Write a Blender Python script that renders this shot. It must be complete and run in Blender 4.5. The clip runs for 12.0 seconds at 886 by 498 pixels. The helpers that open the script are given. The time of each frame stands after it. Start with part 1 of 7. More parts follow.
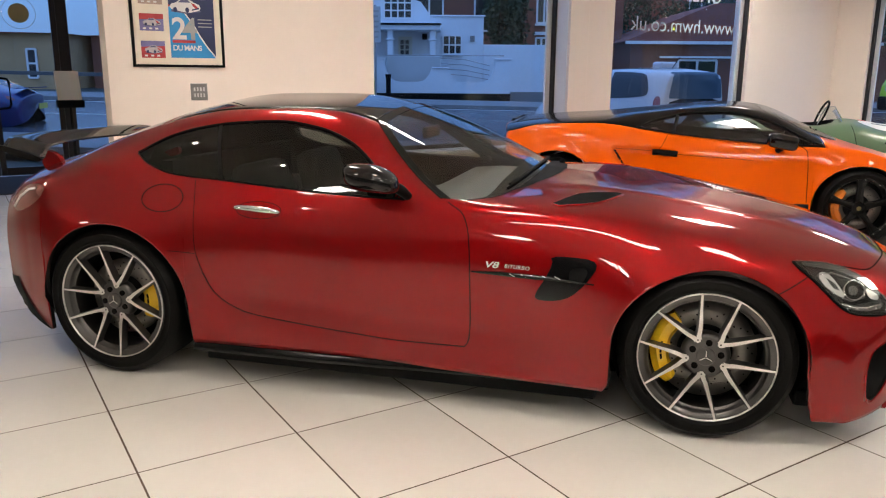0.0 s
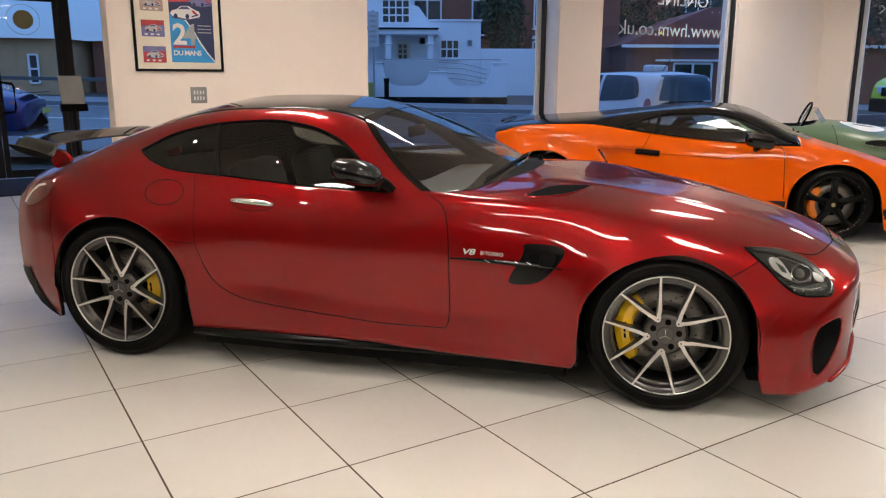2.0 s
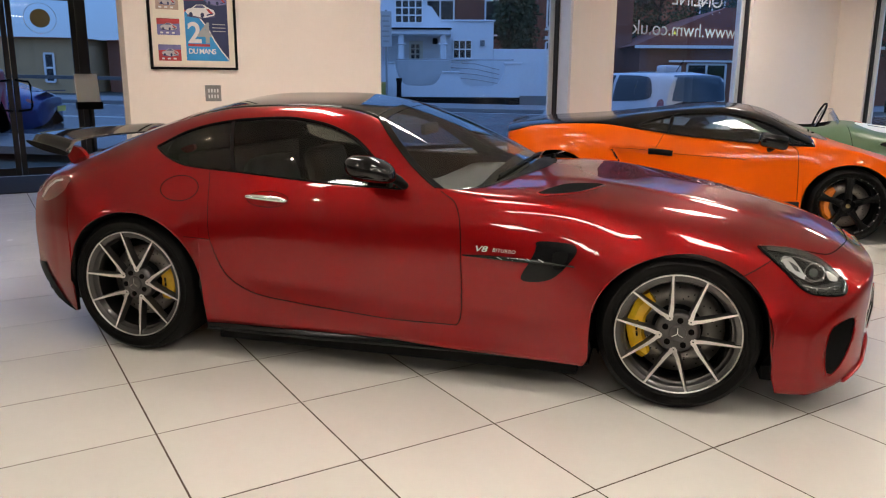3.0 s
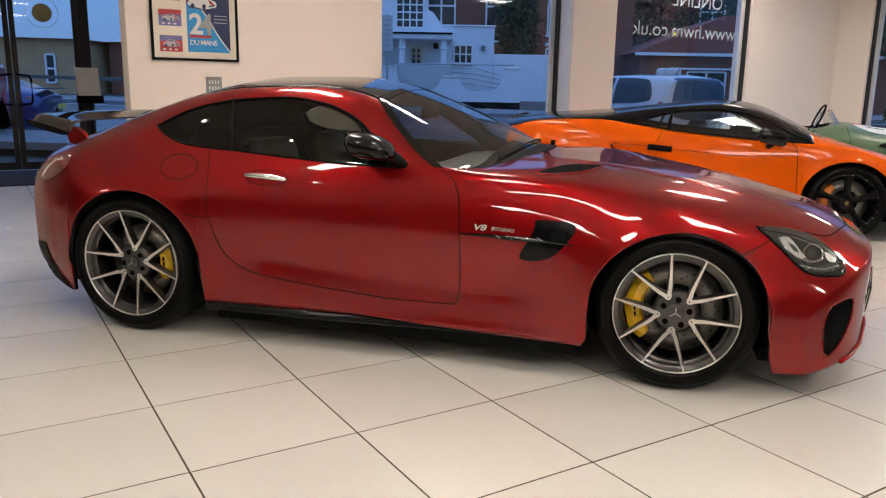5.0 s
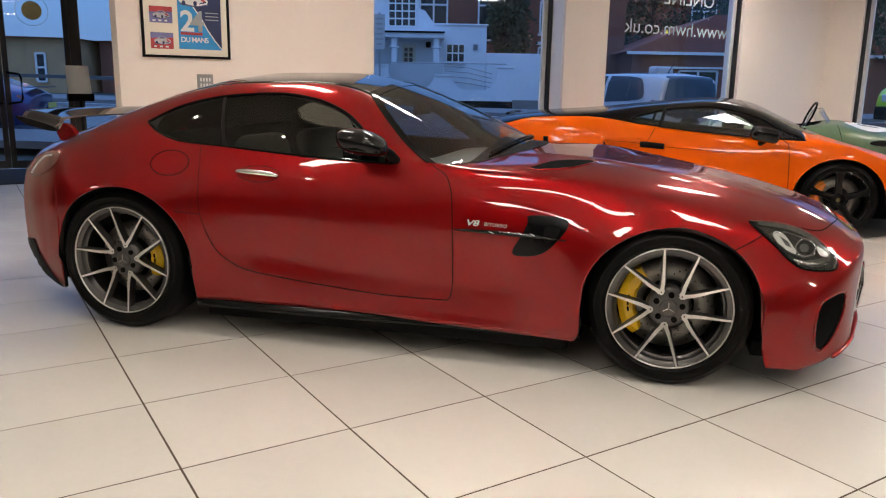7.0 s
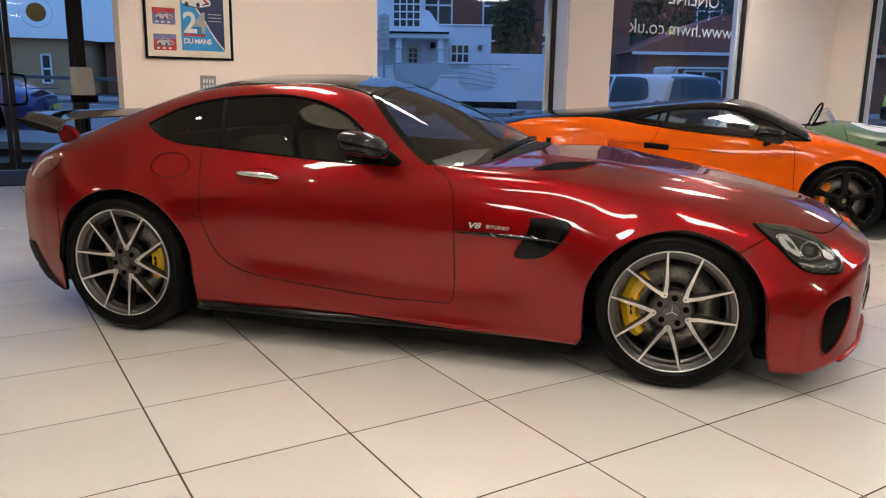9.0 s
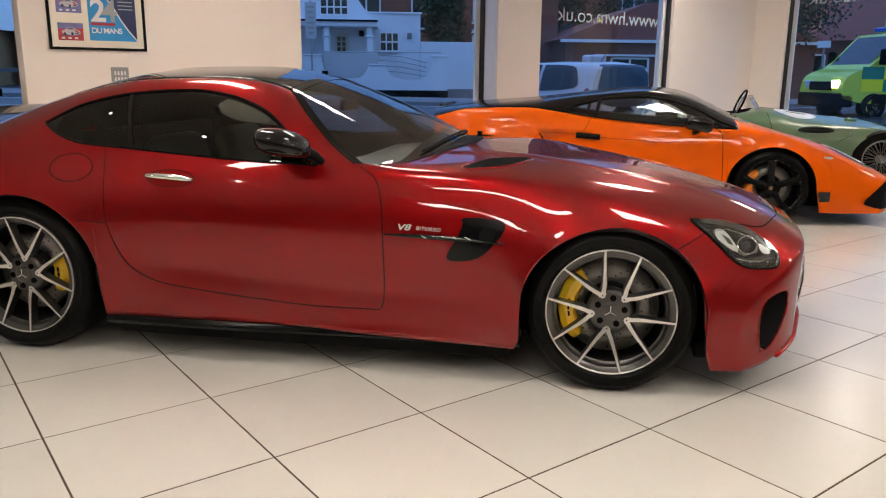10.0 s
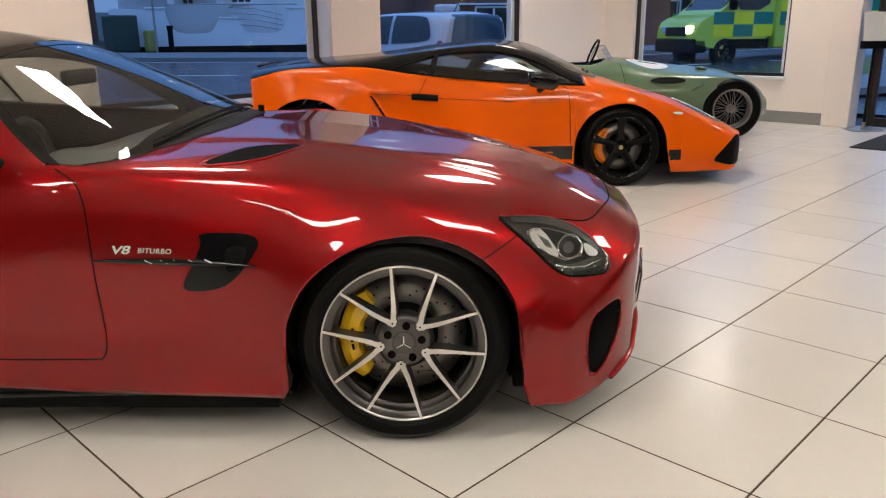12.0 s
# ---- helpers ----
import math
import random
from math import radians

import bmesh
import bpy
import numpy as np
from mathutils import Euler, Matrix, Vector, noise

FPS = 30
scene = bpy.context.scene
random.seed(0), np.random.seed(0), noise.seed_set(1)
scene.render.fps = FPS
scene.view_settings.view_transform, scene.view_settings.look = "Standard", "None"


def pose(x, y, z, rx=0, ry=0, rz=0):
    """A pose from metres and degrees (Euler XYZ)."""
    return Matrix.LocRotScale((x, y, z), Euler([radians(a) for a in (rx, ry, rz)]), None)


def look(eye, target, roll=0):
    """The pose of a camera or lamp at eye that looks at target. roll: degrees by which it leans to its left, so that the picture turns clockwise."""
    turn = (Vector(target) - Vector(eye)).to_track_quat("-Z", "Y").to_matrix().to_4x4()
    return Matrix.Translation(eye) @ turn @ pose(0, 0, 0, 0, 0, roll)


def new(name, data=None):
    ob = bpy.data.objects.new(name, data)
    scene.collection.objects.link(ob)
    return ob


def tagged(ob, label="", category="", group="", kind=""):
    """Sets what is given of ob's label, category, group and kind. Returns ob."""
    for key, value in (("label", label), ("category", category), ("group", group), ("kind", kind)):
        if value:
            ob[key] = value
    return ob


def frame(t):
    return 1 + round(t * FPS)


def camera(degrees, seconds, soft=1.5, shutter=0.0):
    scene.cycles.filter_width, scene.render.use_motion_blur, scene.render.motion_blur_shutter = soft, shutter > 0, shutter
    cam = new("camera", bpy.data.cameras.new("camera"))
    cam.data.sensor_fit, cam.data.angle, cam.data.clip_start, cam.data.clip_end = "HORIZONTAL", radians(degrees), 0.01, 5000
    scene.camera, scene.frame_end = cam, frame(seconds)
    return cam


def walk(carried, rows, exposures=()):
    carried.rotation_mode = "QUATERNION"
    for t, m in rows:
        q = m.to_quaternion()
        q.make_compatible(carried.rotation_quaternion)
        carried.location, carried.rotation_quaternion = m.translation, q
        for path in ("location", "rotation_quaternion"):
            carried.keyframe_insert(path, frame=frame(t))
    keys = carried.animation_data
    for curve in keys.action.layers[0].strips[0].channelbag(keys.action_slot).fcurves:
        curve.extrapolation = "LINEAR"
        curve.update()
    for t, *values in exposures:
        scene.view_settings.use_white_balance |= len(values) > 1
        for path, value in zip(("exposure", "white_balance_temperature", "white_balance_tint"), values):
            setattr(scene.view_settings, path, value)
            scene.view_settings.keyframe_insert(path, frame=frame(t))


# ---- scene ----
cam = camera(60.3, 12.0, soft=1.15)
PATH = [
    (0, (-0.412, -2.669, 1.386), (0.634, -1.023, 0.944), 0.4),
    (0.5, (-0.416, -2.776, 1.378), (0.621, -1.124, 0.934), 0.5),
    (1, (-0.433, -2.858, 1.38), (0.589, -1.194, 0.947), 0.4),
    (1.5, (-0.457, -2.907, 1.378), (0.575, -1.248, 0.949), 0.3),
    (2, (-0.479, -2.937, 1.376), (0.567, -1.288, 0.944), 0.2),
    (2.5, (-0.493, -2.952, 1.37), (0.546, -1.297, 0.943), 0.1),
    (3, (-0.492, -2.947, 1.364), (0.529, -1.283, 0.933), 0.4),
    (3.5, (-0.491, -2.944, 1.346), (0.527, -1.278, 0.913), 0.5),
    (5.5, (-0.507, -2.974, 1.225), (0.524, -1.309, 0.818), 1.2),
    (6, (-0.505, -2.973, 1.225), (0.535, -1.316, 0.812), 1.1),
    (6.5, (-0.505, -2.964, 1.221), (0.534, -1.306, 0.807), 1.1),
    (7, (-0.5, -2.964, 1.221), (0.542, -1.308, 0.808), 1.0),
    (9, (-0.474, -2.951, 1.226), (0.557, -1.288, 0.814), 0.9),
    (9.5, (-0.437, -2.912, 1.24), (0.615, -1.264, 0.816), 0.7),
    (10, (-0.354, -2.809, 1.247), (0.814, -1.247, 0.808), 0.5),
    (10.5, (-0.216, -2.649, 1.277), (1.146, -1.252, 0.837), -0.2),
    (11, (-0.061, -2.566, 1.28), (1.388, -1.27, 0.811), -0.9),
    (11.5, (0.202, -2.53, 1.288), (1.633, -1.232, 0.771), -0.7),
    (12, (0.445, -2.495, 1.28), (1.821, -1.155, 0.723), -0.6),
]
walk(cam, [(t, look(eye, target, roll)) for t, eye, target, roll in PATH], [(0.0, 0.15), (1.0, 0.07), (2.0, 0.0), (6.0, -0.07), (12.0, -0.07)])

# world: blue dusk outside
world = bpy.data.worlds.new("dusk")
scene.world = world
world.use_nodes = True
wn, wl = world.node_tree.nodes, world.node_tree.links
sky = wn.new("ShaderNodeTexSky")
sky.sky_type, sky.sun_disc = "NISHITA", False
sky.sun_elevation, sky.sun_rotation = radians(4.0), radians(200.0)
tint = wn.new("ShaderNodeMix")
tint.data_type, tint.blend_type = "RGBA", "MULTIPLY"
tint.inputs[0].default_value = 1.0
tint.inputs[7].default_value = (0.30, 0.55, 1.0, 1)
wl.new(sky.outputs[0], tint.inputs[6])
veil = wn.new("ShaderNodeMix")
veil.data_type = "RGBA"
veil.inputs[0].default_value = 0.95
# an even dusk cloud, brighter overhead than at the horizon
where, ramp = wn.new("ShaderNodeTexCoord"), wn.new("ShaderNodeValToRGB")
parts = wn.new("ShaderNodeSeparateXYZ")
wl.new(where.outputs["Generated"], parts.inputs[0])
wl.new(parts.outputs["Z"], ramp.inputs[0])
ramp.color_ramp.elements[0].color = (0.125, 0.265, 0.64, 1)
ramp.color_ramp.elements[1].position = 0.75
ramp.color_ramp.elements[1].color = (0.34, 0.68, 1.55, 1)
wl.new(ramp.outputs[0], veil.inputs[7])
wl.new(tint.outputs[2], veil.inputs[6])
wl.new(veil.outputs[2], wn["Background"].inputs[0])
wn["Background"].inputs[1].default_value = 1.0

# ---- materials ----


def material(name, color, rough=0.5, metal=0.0, vary=0.1, scale=6.0, bump=0.0, bump_scale=60.0, coat=0.0, rough_vary=0.1,
             island=0.0, emission=0.0, spec=0.5, edge=None, emit_color=None, coat_rough=0.004, alpha=1.0, transmission=0.0, fine=0.05):
    """A principled surface with variation at two scales and fine relief."""
    m = bpy.data.materials.new(name)
    m.use_nodes = True
    n, k = m.node_tree.nodes, m.node_tree.links
    b = n["Principled BSDF"]
    b.inputs["Base Color"].default_value = (*color, 1)
    b.inputs["Roughness"].default_value = rough
    b.inputs["Metallic"].default_value = metal
    b.inputs["Specular IOR Level"].default_value = spec
    b.inputs["Coat Weight"].default_value = coat
    if edge:
        b.inputs["Specular Tint"].default_value = (*edge, 1)
    b.inputs["Coat Roughness"].default_value = coat_rough
    b.inputs["Coat IOR"].default_value = 1.5
    b.inputs["Transmission Weight"].default_value = transmission
    b.inputs["Alpha"].default_value = alpha
    if emission:
        b.inputs["Emission Color"].default_value = (*(emit_color or color), 1)
        b.inputs["Emission Strength"].default_value = emission
    geo = n.new("ShaderNodeTexCoord")
    if vary:
        big, small = n.new("ShaderNodeTexNoise"), n.new("ShaderNodeTexNoise")
        big.inputs["Scale"].default_value, big.inputs["Detail"].default_value = scale, 5
        small.inputs["Scale"].default_value, small.inputs["Detail"].default_value = scale * 14, 3
        k.new(geo.outputs["Object"], big.inputs["Vector"])
        k.new(geo.outputs["Object"], small.inputs["Vector"])
        add = n.new("ShaderNodeMath")
        add.operation = "MULTIPLY_ADD"
        add.inputs[1].default_value, add.inputs[2].default_value = vary * 2, 1 - vary
        k.new(big.outputs[0], add.inputs[0])
        add2 = n.new("ShaderNodeMath")
        add2.operation = "MULTIPLY_ADD"
        add2.inputs[1].default_value = fine * 2
        k.new(small.outputs[0], add2.inputs[0])
        k.new(add.outputs[0], add2.inputs[2])
        last = add2
        if island:
            info = n.new("ShaderNodeObjectInfo")
            add3 = n.new("ShaderNodeMath")
            add3.operation = "MULTIPLY_ADD"
            add3.inputs[1].default_value = island
            k.new(info.outputs["Random"], add3.inputs[0])
            k.new(add2.outputs[0], add3.inputs[2])
            last = add3
        mix = n.new("ShaderNodeVectorMath")
        mix.operation = "SCALE"
        mix.inputs[0].default_value = color
        k.new(last.outputs[0], mix.inputs["Scale"])
        k.new(mix.outputs[0], b.inputs["Base Color"])
        if rough_vary:
            ra = n.new("ShaderNodeMath")
            ra.operation = "MULTIPLY_ADD"
            ra.inputs[1].default_value, ra.inputs[2].default_value = rough_vary * rough * 2, rough * (1 - rough_vary)
            k.new(big.outputs[0], ra.inputs[0])
            k.new(ra.outputs[0], b.inputs["Roughness"])
    if bump:
        tex, bm_node = n.new("ShaderNodeTexNoise"), n.new("ShaderNodeBump")
        tex.inputs["Scale"].default_value, tex.inputs["Detail"].default_value = bump_scale, 4
        bm_node.inputs["Strength"].default_value, bm_node.inputs["Distance"].default_value = bump, 0.004
        k.new(geo.outputs["Object"], tex.inputs["Vector"])
        k.new(tex.outputs[0], bm_node.inputs["Height"])
        k.new(bm_node.outputs[0], b.inputs["Normal"])
    return m


def glass(name, color=(1, 1, 1), ior=1.45, rough=0.0, clear=0.9):
    """Thin pane: clear with a mirror gloss by Fresnel."""
    m = bpy.data.materials.new(name)
    m.use_nodes = True
    n, k = m.node_tree.nodes, m.node_tree.links
    n.remove(n["Principled BSDF"])
    tr, gl, lw, mx = (n.new("ShaderNodeBsdfTransparent"), n.new("ShaderNodeBsdfGlossy"), n.new("ShaderNodeLayerWeight"), n.new("ShaderNodeMixShader"))
    tr.inputs[0].default_value = (*[c * clear for c in color], 1)
    gl.inputs["Roughness"].default_value = rough
    lw.inputs["Blend"].default_value = 0.5
    power, gain = n.new("ShaderNodeMath"), n.new("ShaderNodeMath")
    power.operation, power.inputs[1].default_value = "POWER", 5.0
    gain.operation, gain.use_clamp = "MULTIPLY_ADD", True
    base = 2 * ((ior - 1) / (ior + 1)) ** 2
    gain.inputs[1].default_value, gain.inputs[2].default_value = 1 - base, base
    k.new(lw.outputs["Facing"], power.inputs[0])
    k.new(power.outputs[0], gain.inputs[0])
    k.new(gain.outputs[0], mx.inputs[0])
    k.new(tr.outputs[0], mx.inputs[1])
    k.new(gl.outputs[0], mx.inputs[2])
    k.new(mx.outputs[0], n["Material Output"].inputs[0])
    return m


RED = material("red_metallic_paint", (0.268, 0.003, 0.0045), 0.32, 0.66, vary=0.04, scale=2, coat=1.0, fine=0.03, spec=0.1, edge=(0.45, 0.01, 0.015))
ORANGE = material("orange_paint", (0.83, 0.115, 0.0006), 0.4, 0.0, vary=0.03, scale=2, coat=0.55, fine=0.02, spec=0.05, coat_rough=0.07)
GREEN = material("green_paint", (0.11, 0.185, 0.10), 0.32, 0.0, vary=0.06, scale=3, coat=0.6)
BLACK_GLOSS = material("gloss_black", (0.003, 0.003, 0.003), 0.06, 0.0, vary=0.1)
ROOF_BLACK = material("satin_black_paint", (0.004, 0.004, 0.0045), 0.14, vary=0.15, scale=4, spec=0.3)
CARBON = material("carbon_fibre", (0.006, 0.006, 0.006), 0.05, 0.0, vary=0.35, scale=120)
BLACK = material("matt_black_plastic", (0.0045, 0.0045, 0.0045), 0.6, vary=0.2, scale=20, bump=0.1, bump_scale=300, spec=0.1)
INNER = material("dark_trim", (0.012, 0.011, 0.011), 0.7, vary=0.2, scale=10, bump=0.2, bump_scale=200, spec=0.08)
DASH = material("grey_dashboard", (0.14, 0.137, 0.125), 0.6, vary=0.1, bump=0.2, bump_scale=300)
LEATHER = material("black_leather", (0.006, 0.0055, 0.0055), 0.6, vary=0.2, scale=8, bump=0.2, bump_scale=120)
GAP = material("panel_gap", (0.003, 0.002, 0.002), 0.8, vary=0.0, spec=0.08)
RUBBER = material("tyre_rubber", (0.003, 0.0028, 0.0026), 0.45, vary=0.2, scale=20, bump=0.25, bump_scale=120, spec=0.13)
RIM_FACE = material("machined_alloy", (0.64, 0.62, 0.60), 0.30, 1.0, vary=0.06, scale=30)
RIM_DARK = material("grey_rim_paint", (0.085, 0.081, 0.078), 0.32, 0.75, vary=0.1, scale=20, coat=0.5)
RIM_INNER = material("dark_rim_barrel", (0.02, 0.019, 0.018), 0.3, 0.5, vary=0.2, scale=20, coat=0.4)
RIM_BLACK = material("black_rim_paint", (0.002, 0.002, 0.002), 0.3, 0.0, vary=0.1, coat=0.2, spec=0.12)
CHROME = material("chrome", (0.80, 0.80, 0.80), 0.08, 1.0, vary=0.03)
DISC = material("brake_disc", (0.26, 0.245, 0.225), 0.38, 0.8, vary=0.2, scale=30)
YELLOW = material("yellow_caliper", (0.80, 0.48, 0.01), 0.35, vary=0.06, coat=0.6)
CALIPER_ORANGE = material("orange_caliper", (0.85, 0.22, 0.01), 0.35, vary=0.06, coat=0.6)
CAR_GLASS = glass("tinted_car_glass", (0.88, 0.92, 0.90), 1.62, clear=0.92)
PRIVACY = glass("privacy_glass", (0.80, 0.86, 0.82), 1.42, clear=0.33)
DOOR_GLASS = glass("door_glass", (0.84, 0.88, 0.83), 1.42, clear=0.52)
LENS = glass("headlight_lens", (0.92, 0.95, 0.95), 1.6)
TAIL_LENS = material("red_tail_lens", (0.19, 0.03, 0.028), 0.15, vary=0.1, coat=1.0)
PANE = glass("window_glass", (0.94, 0.97, 1.0), 1.35)
WALL_PAINT = material("cream_wall_paint", (0.90, 0.795, 0.715), 0.75, vary=0.03, scale=1.2, bump=0.06, bump_scale=220, fine=0.015)
WHITE_PAINT = material("white_gloss_paint", (0.80, 0.79, 0.77), 0.4, vary=0.04, scale=3)
CEIL_PAINT = material("ceiling_paint", (0.66, 0.63, 0.59), 0.85, vary=0.03, scale=2, bump=0.05)
TILE = material("cream_floor_tile", (0.70, 0.67, 0.62), 0.25, vary=0.05, scale=1.5, bump=0.02, bump_scale=40, island=0.06, fine=0.02, rough_vary=0.25)
GROUT = material("dark_joint", (0.085, 0.055, 0.035), 0.9, vary=0.3, scale=6)
FRAME_DARK = material("bronze_window_frame", (0.025, 0.022, 0.022), 0.4, 0.3, vary=0.1)
SKIRT_GREY = material("grey_skirting", (0.27, 0.265, 0.255), 0.5, vary=0.06, scale=4)
MAT_DARK = material("dark_entrance_mat", (0.022, 0.022, 0.028), 0.95, vary=0.25, scale=30, bump=0.6, bump_scale=400)
PAPER = material("paper", (0.72, 0.71, 0.68), 0.7, vary=0.03)
STEEL = material("brushed_steel", (0.36, 0.35, 0.34), 0.38, 0.9, vary=0.08, scale=40)
ASPHALT = material("wet_asphalt", (0.06, 0.06, 0.064), 0.24, vary=0.3, scale=0.8, bump=0.4, bump_scale=80, rough_vary=0.4)
PAVING = material("grey_paving", (0.20, 0.195, 0.19), 0.7, vary=0.15, scale=1.5, bump=0.3, bump_scale=60)
GROUND = material("dark_verge", (0.05, 0.055, 0.045), 0.9, vary=0.3, scale=0.6, bump=0.4, bump_scale=20)
RENDER_WHITE = material("white_render", (0.74, 0.75, 0.76), 0.8, vary=0.08, scale=0.8, bump=0.15, bump_scale=40)
BRICK = material("dark_brick", (0.26, 0.10, 0.06), 0.85, vary=0.25, scale=3, bump=0.5, bump_scale=30)
ROOF_TILE = material("roof_tile", (0.28, 0.085, 0.055), 0.8, vary=0.25, scale=4, bump=0.5, bump_scale=25)
DARK_PANE = material("dark_house_glass", (0.02, 0.022, 0.025), 0.08, vary=0.2, scale=1)
LEAF = material("dusk_foliage", (0.035, 0.06, 0.025), 0.7, vary=0.4, scale=3)
BARK = material("bark", (0.06, 0.045, 0.035), 0.9, vary=0.3, scale=8, bump=0.8, bump_scale=30)
BACK_WALL = material("grey_wall_paint", (0.22, 0.205, 0.19), 0.8, vary=0.1, scale=1.5, bump=0.06)
DARK_WALL = material("dark_grey_wall_paint", (0.10, 0.095, 0.09), 0.8, vary=0.1, scale=1.5, bump=0.06)
SILVER_BADGE = material("silver_badge", (0.78, 0.77, 0.75), 0.35, 0.4, vary=0.05)

# ---- building helpers ----
from mathutils.bvhtree import BVHTree


def part(name, bm, mat, parent=None, label="", smooth=False, m=None):
    """Links a bmesh as one mesh object, under a thing or a part."""
    me = bpy.data.meshes.new(name)
    bm.to_mesh(me)
    bm.free()
    for one in mat if isinstance(mat, (list, tuple)) else [mat]:
        me.materials.append(one)
    if smooth:
        for p in me.polygons:
            p.use_smooth = True
    ob = new(name, me)
    if parent:
        ob.parent = parent
    if m is not None:
        ob.matrix_basis = m
    if label:
        ob["label"] = label
    return ob


def thing(name, m, label, category, group="", kind=""):
    """An empty at the base of a thing, which parents its parts."""
    ob = new(name)
    ob.empty_display_size = 0.1
    ob.matrix_basis = m
    return tagged(ob, label, category, group, kind)


def box(x0, x1, y0, y1, z0, z1, bevel=0.0, bm=None, seg=2):
    bm = bm or bmesh.new()
    made = bmesh.ops.create_cube(bm, size=1.0)
    bmesh.ops.scale(bm, vec=(x1 - x0, y1 - y0, z1 - z0), verts=made["verts"])
    bmesh.ops.translate(bm, vec=((x0 + x1) / 2, (y0 + y1) / 2, (z0 + z1) / 2), verts=made["verts"])
    if bevel:
        edges = list({e for v in made["verts"] for e in v.link_edges})
        bmesh.ops.bevel(bm, geom=edges, offset=bevel, segments=seg, affect="EDGES", profile=0.5)
    return bm


def sheet(rows, close=False, bm=None, flip=False):
    """A skin over rows of points."""
    bm = bm or bmesh.new()
    vs = [[bm.verts.new(p) for p in row] for row in rows]
    for a, b in zip(vs, vs[1:]):
        n = len(a)
        for j in range(n if close else n - 1):
            q = (a[j], b[j], b[(j + 1) % n], a[(j + 1) % n])
            try:
                bm.faces.new(q[::-1] if flip else q)
            except ValueError:
                pass
    return bm


def lathe(profile, seg=48, bm=None):
    """Turns (radius, y) pairs round the y axis."""
    rows = []
    for i in range(seg + 1):
        a = 2 * math.pi * i / seg
        rows.append([(r * math.cos(a), y, r * math.sin(a)) for r, y in profile])
    bm = sheet(rows, bm=bm)
    bmesh.ops.remove_doubles(bm, verts=bm.verts, dist=1e-5)
    return bm


def disc(r, y0, y1, seg=32, x=0.0, z=0.0, bm=None):
    """A short round bar along y."""
    bm = bm or bmesh.new()
    rings = [[bm.verts.new((x + r * math.cos(2 * math.pi * i / seg), y, z + r * math.sin(2 * math.pi * i / seg))) for i in range(seg)] for y in (y0, y1)]
    for i in range(seg):
        bm.faces.new((rings[0][i], rings[0][(i + 1) % seg], rings[1][(i + 1) % seg], rings[1][i]))
    bm.faces.new(rings[0][::-1])
    bm.faces.new(rings[1])
    bmesh.ops.recalc_face_normals(bm, faces=bm.faces)
    return bm


def tube(points, radius, seg=8, bm=None, flat=1.0):
    """A round bar along points."""
    pts = [Vector(p) for p in points]
    rows = []
    for i, p in enumerate(pts):
        d = (pts[min(i + 1, len(pts) - 1)] - pts[max(i - 1, 0)]).normalized()
        side = d.cross(Vector((0, 0, 1)))
        side = side.normalized() if side.length > 1e-4 else Vector((1, 0, 0))
        up = side.cross(d)
        r = radius(i / (len(pts) - 1)) if callable(radius) else radius
        rows.append([p + side * (r * math.cos(2 * math.pi * k / seg)) + up * (flat * r * math.sin(2 * math.pi * k / seg)) for k in range(seg)])
    bm = sheet(rows, close=True, bm=bm)
    for row in (rows[0], rows[-1]):
        bm.faces.new([bm.verts.new(p) for p in row])
    bmesh.ops.remove_doubles(bm, verts=bm.verts, dist=1e-6)
    bmesh.ops.recalc_face_normals(bm, faces=bm.faces)
    return bm


def prism(outline, y0, y1, bm=None):
    """An upright (x, z) outline, pushed from y0 to y1."""
    bm = bm or bmesh.new()
    a, b = [bm.verts.new((x, y0, z)) for x, z in outline], [bm.verts.new((x, y1, z)) for x, z in outline]
    n = len(a)
    faces = [bm.faces.new(a), bm.faces.new(b[::-1])]
    faces += [bm.faces.new((a[i], b[i], b[(i + 1) % n], a[(i + 1) % n])) for i in range(n)]
    bmesh.ops.recalc_face_normals(bm, faces=faces)
    return bm


def pchip(xs, ys, at):
    """Smooth curve through keys with no overshoot."""
    xs, ys, at = np.asarray(xs, float), np.asarray(ys, float), np.asarray(at, float)
    h, d = np.diff(xs), np.diff(ys) / np.diff(xs)
    m = np.zeros_like(ys)
    m[0], m[-1] = d[0], d[-1]
    for i in range(1, len(xs) - 1):
        if d[i - 1] * d[i] > 0:
            w1, w2 = 2 * h[i] + h[i - 1], h[i] + 2 * h[i - 1]
            m[i] = (w1 + w2) / (w1 / d[i - 1] + w2 / d[i])
    i = np.clip(np.searchsorted(xs, at) - 1, 0, len(xs) - 2)
    t = (np.clip(at, xs[0], xs[-1]) - xs[i]) / h[i]
    return ((2 * t**3 - 3 * t**2 + 1) * ys[i] + (t**3 - 2 * t**2 + t) * h[i] * m[i]
            + (-2 * t**3 + 3 * t**2) * ys[i + 1] + (t**3 - t**2) * h[i] * m[i + 1])


def smooth_step(a, b, x):
    t = min(max((x - a) / (b - a), 0.0), 1.0)
    return t * t * (3 - 2 * t)


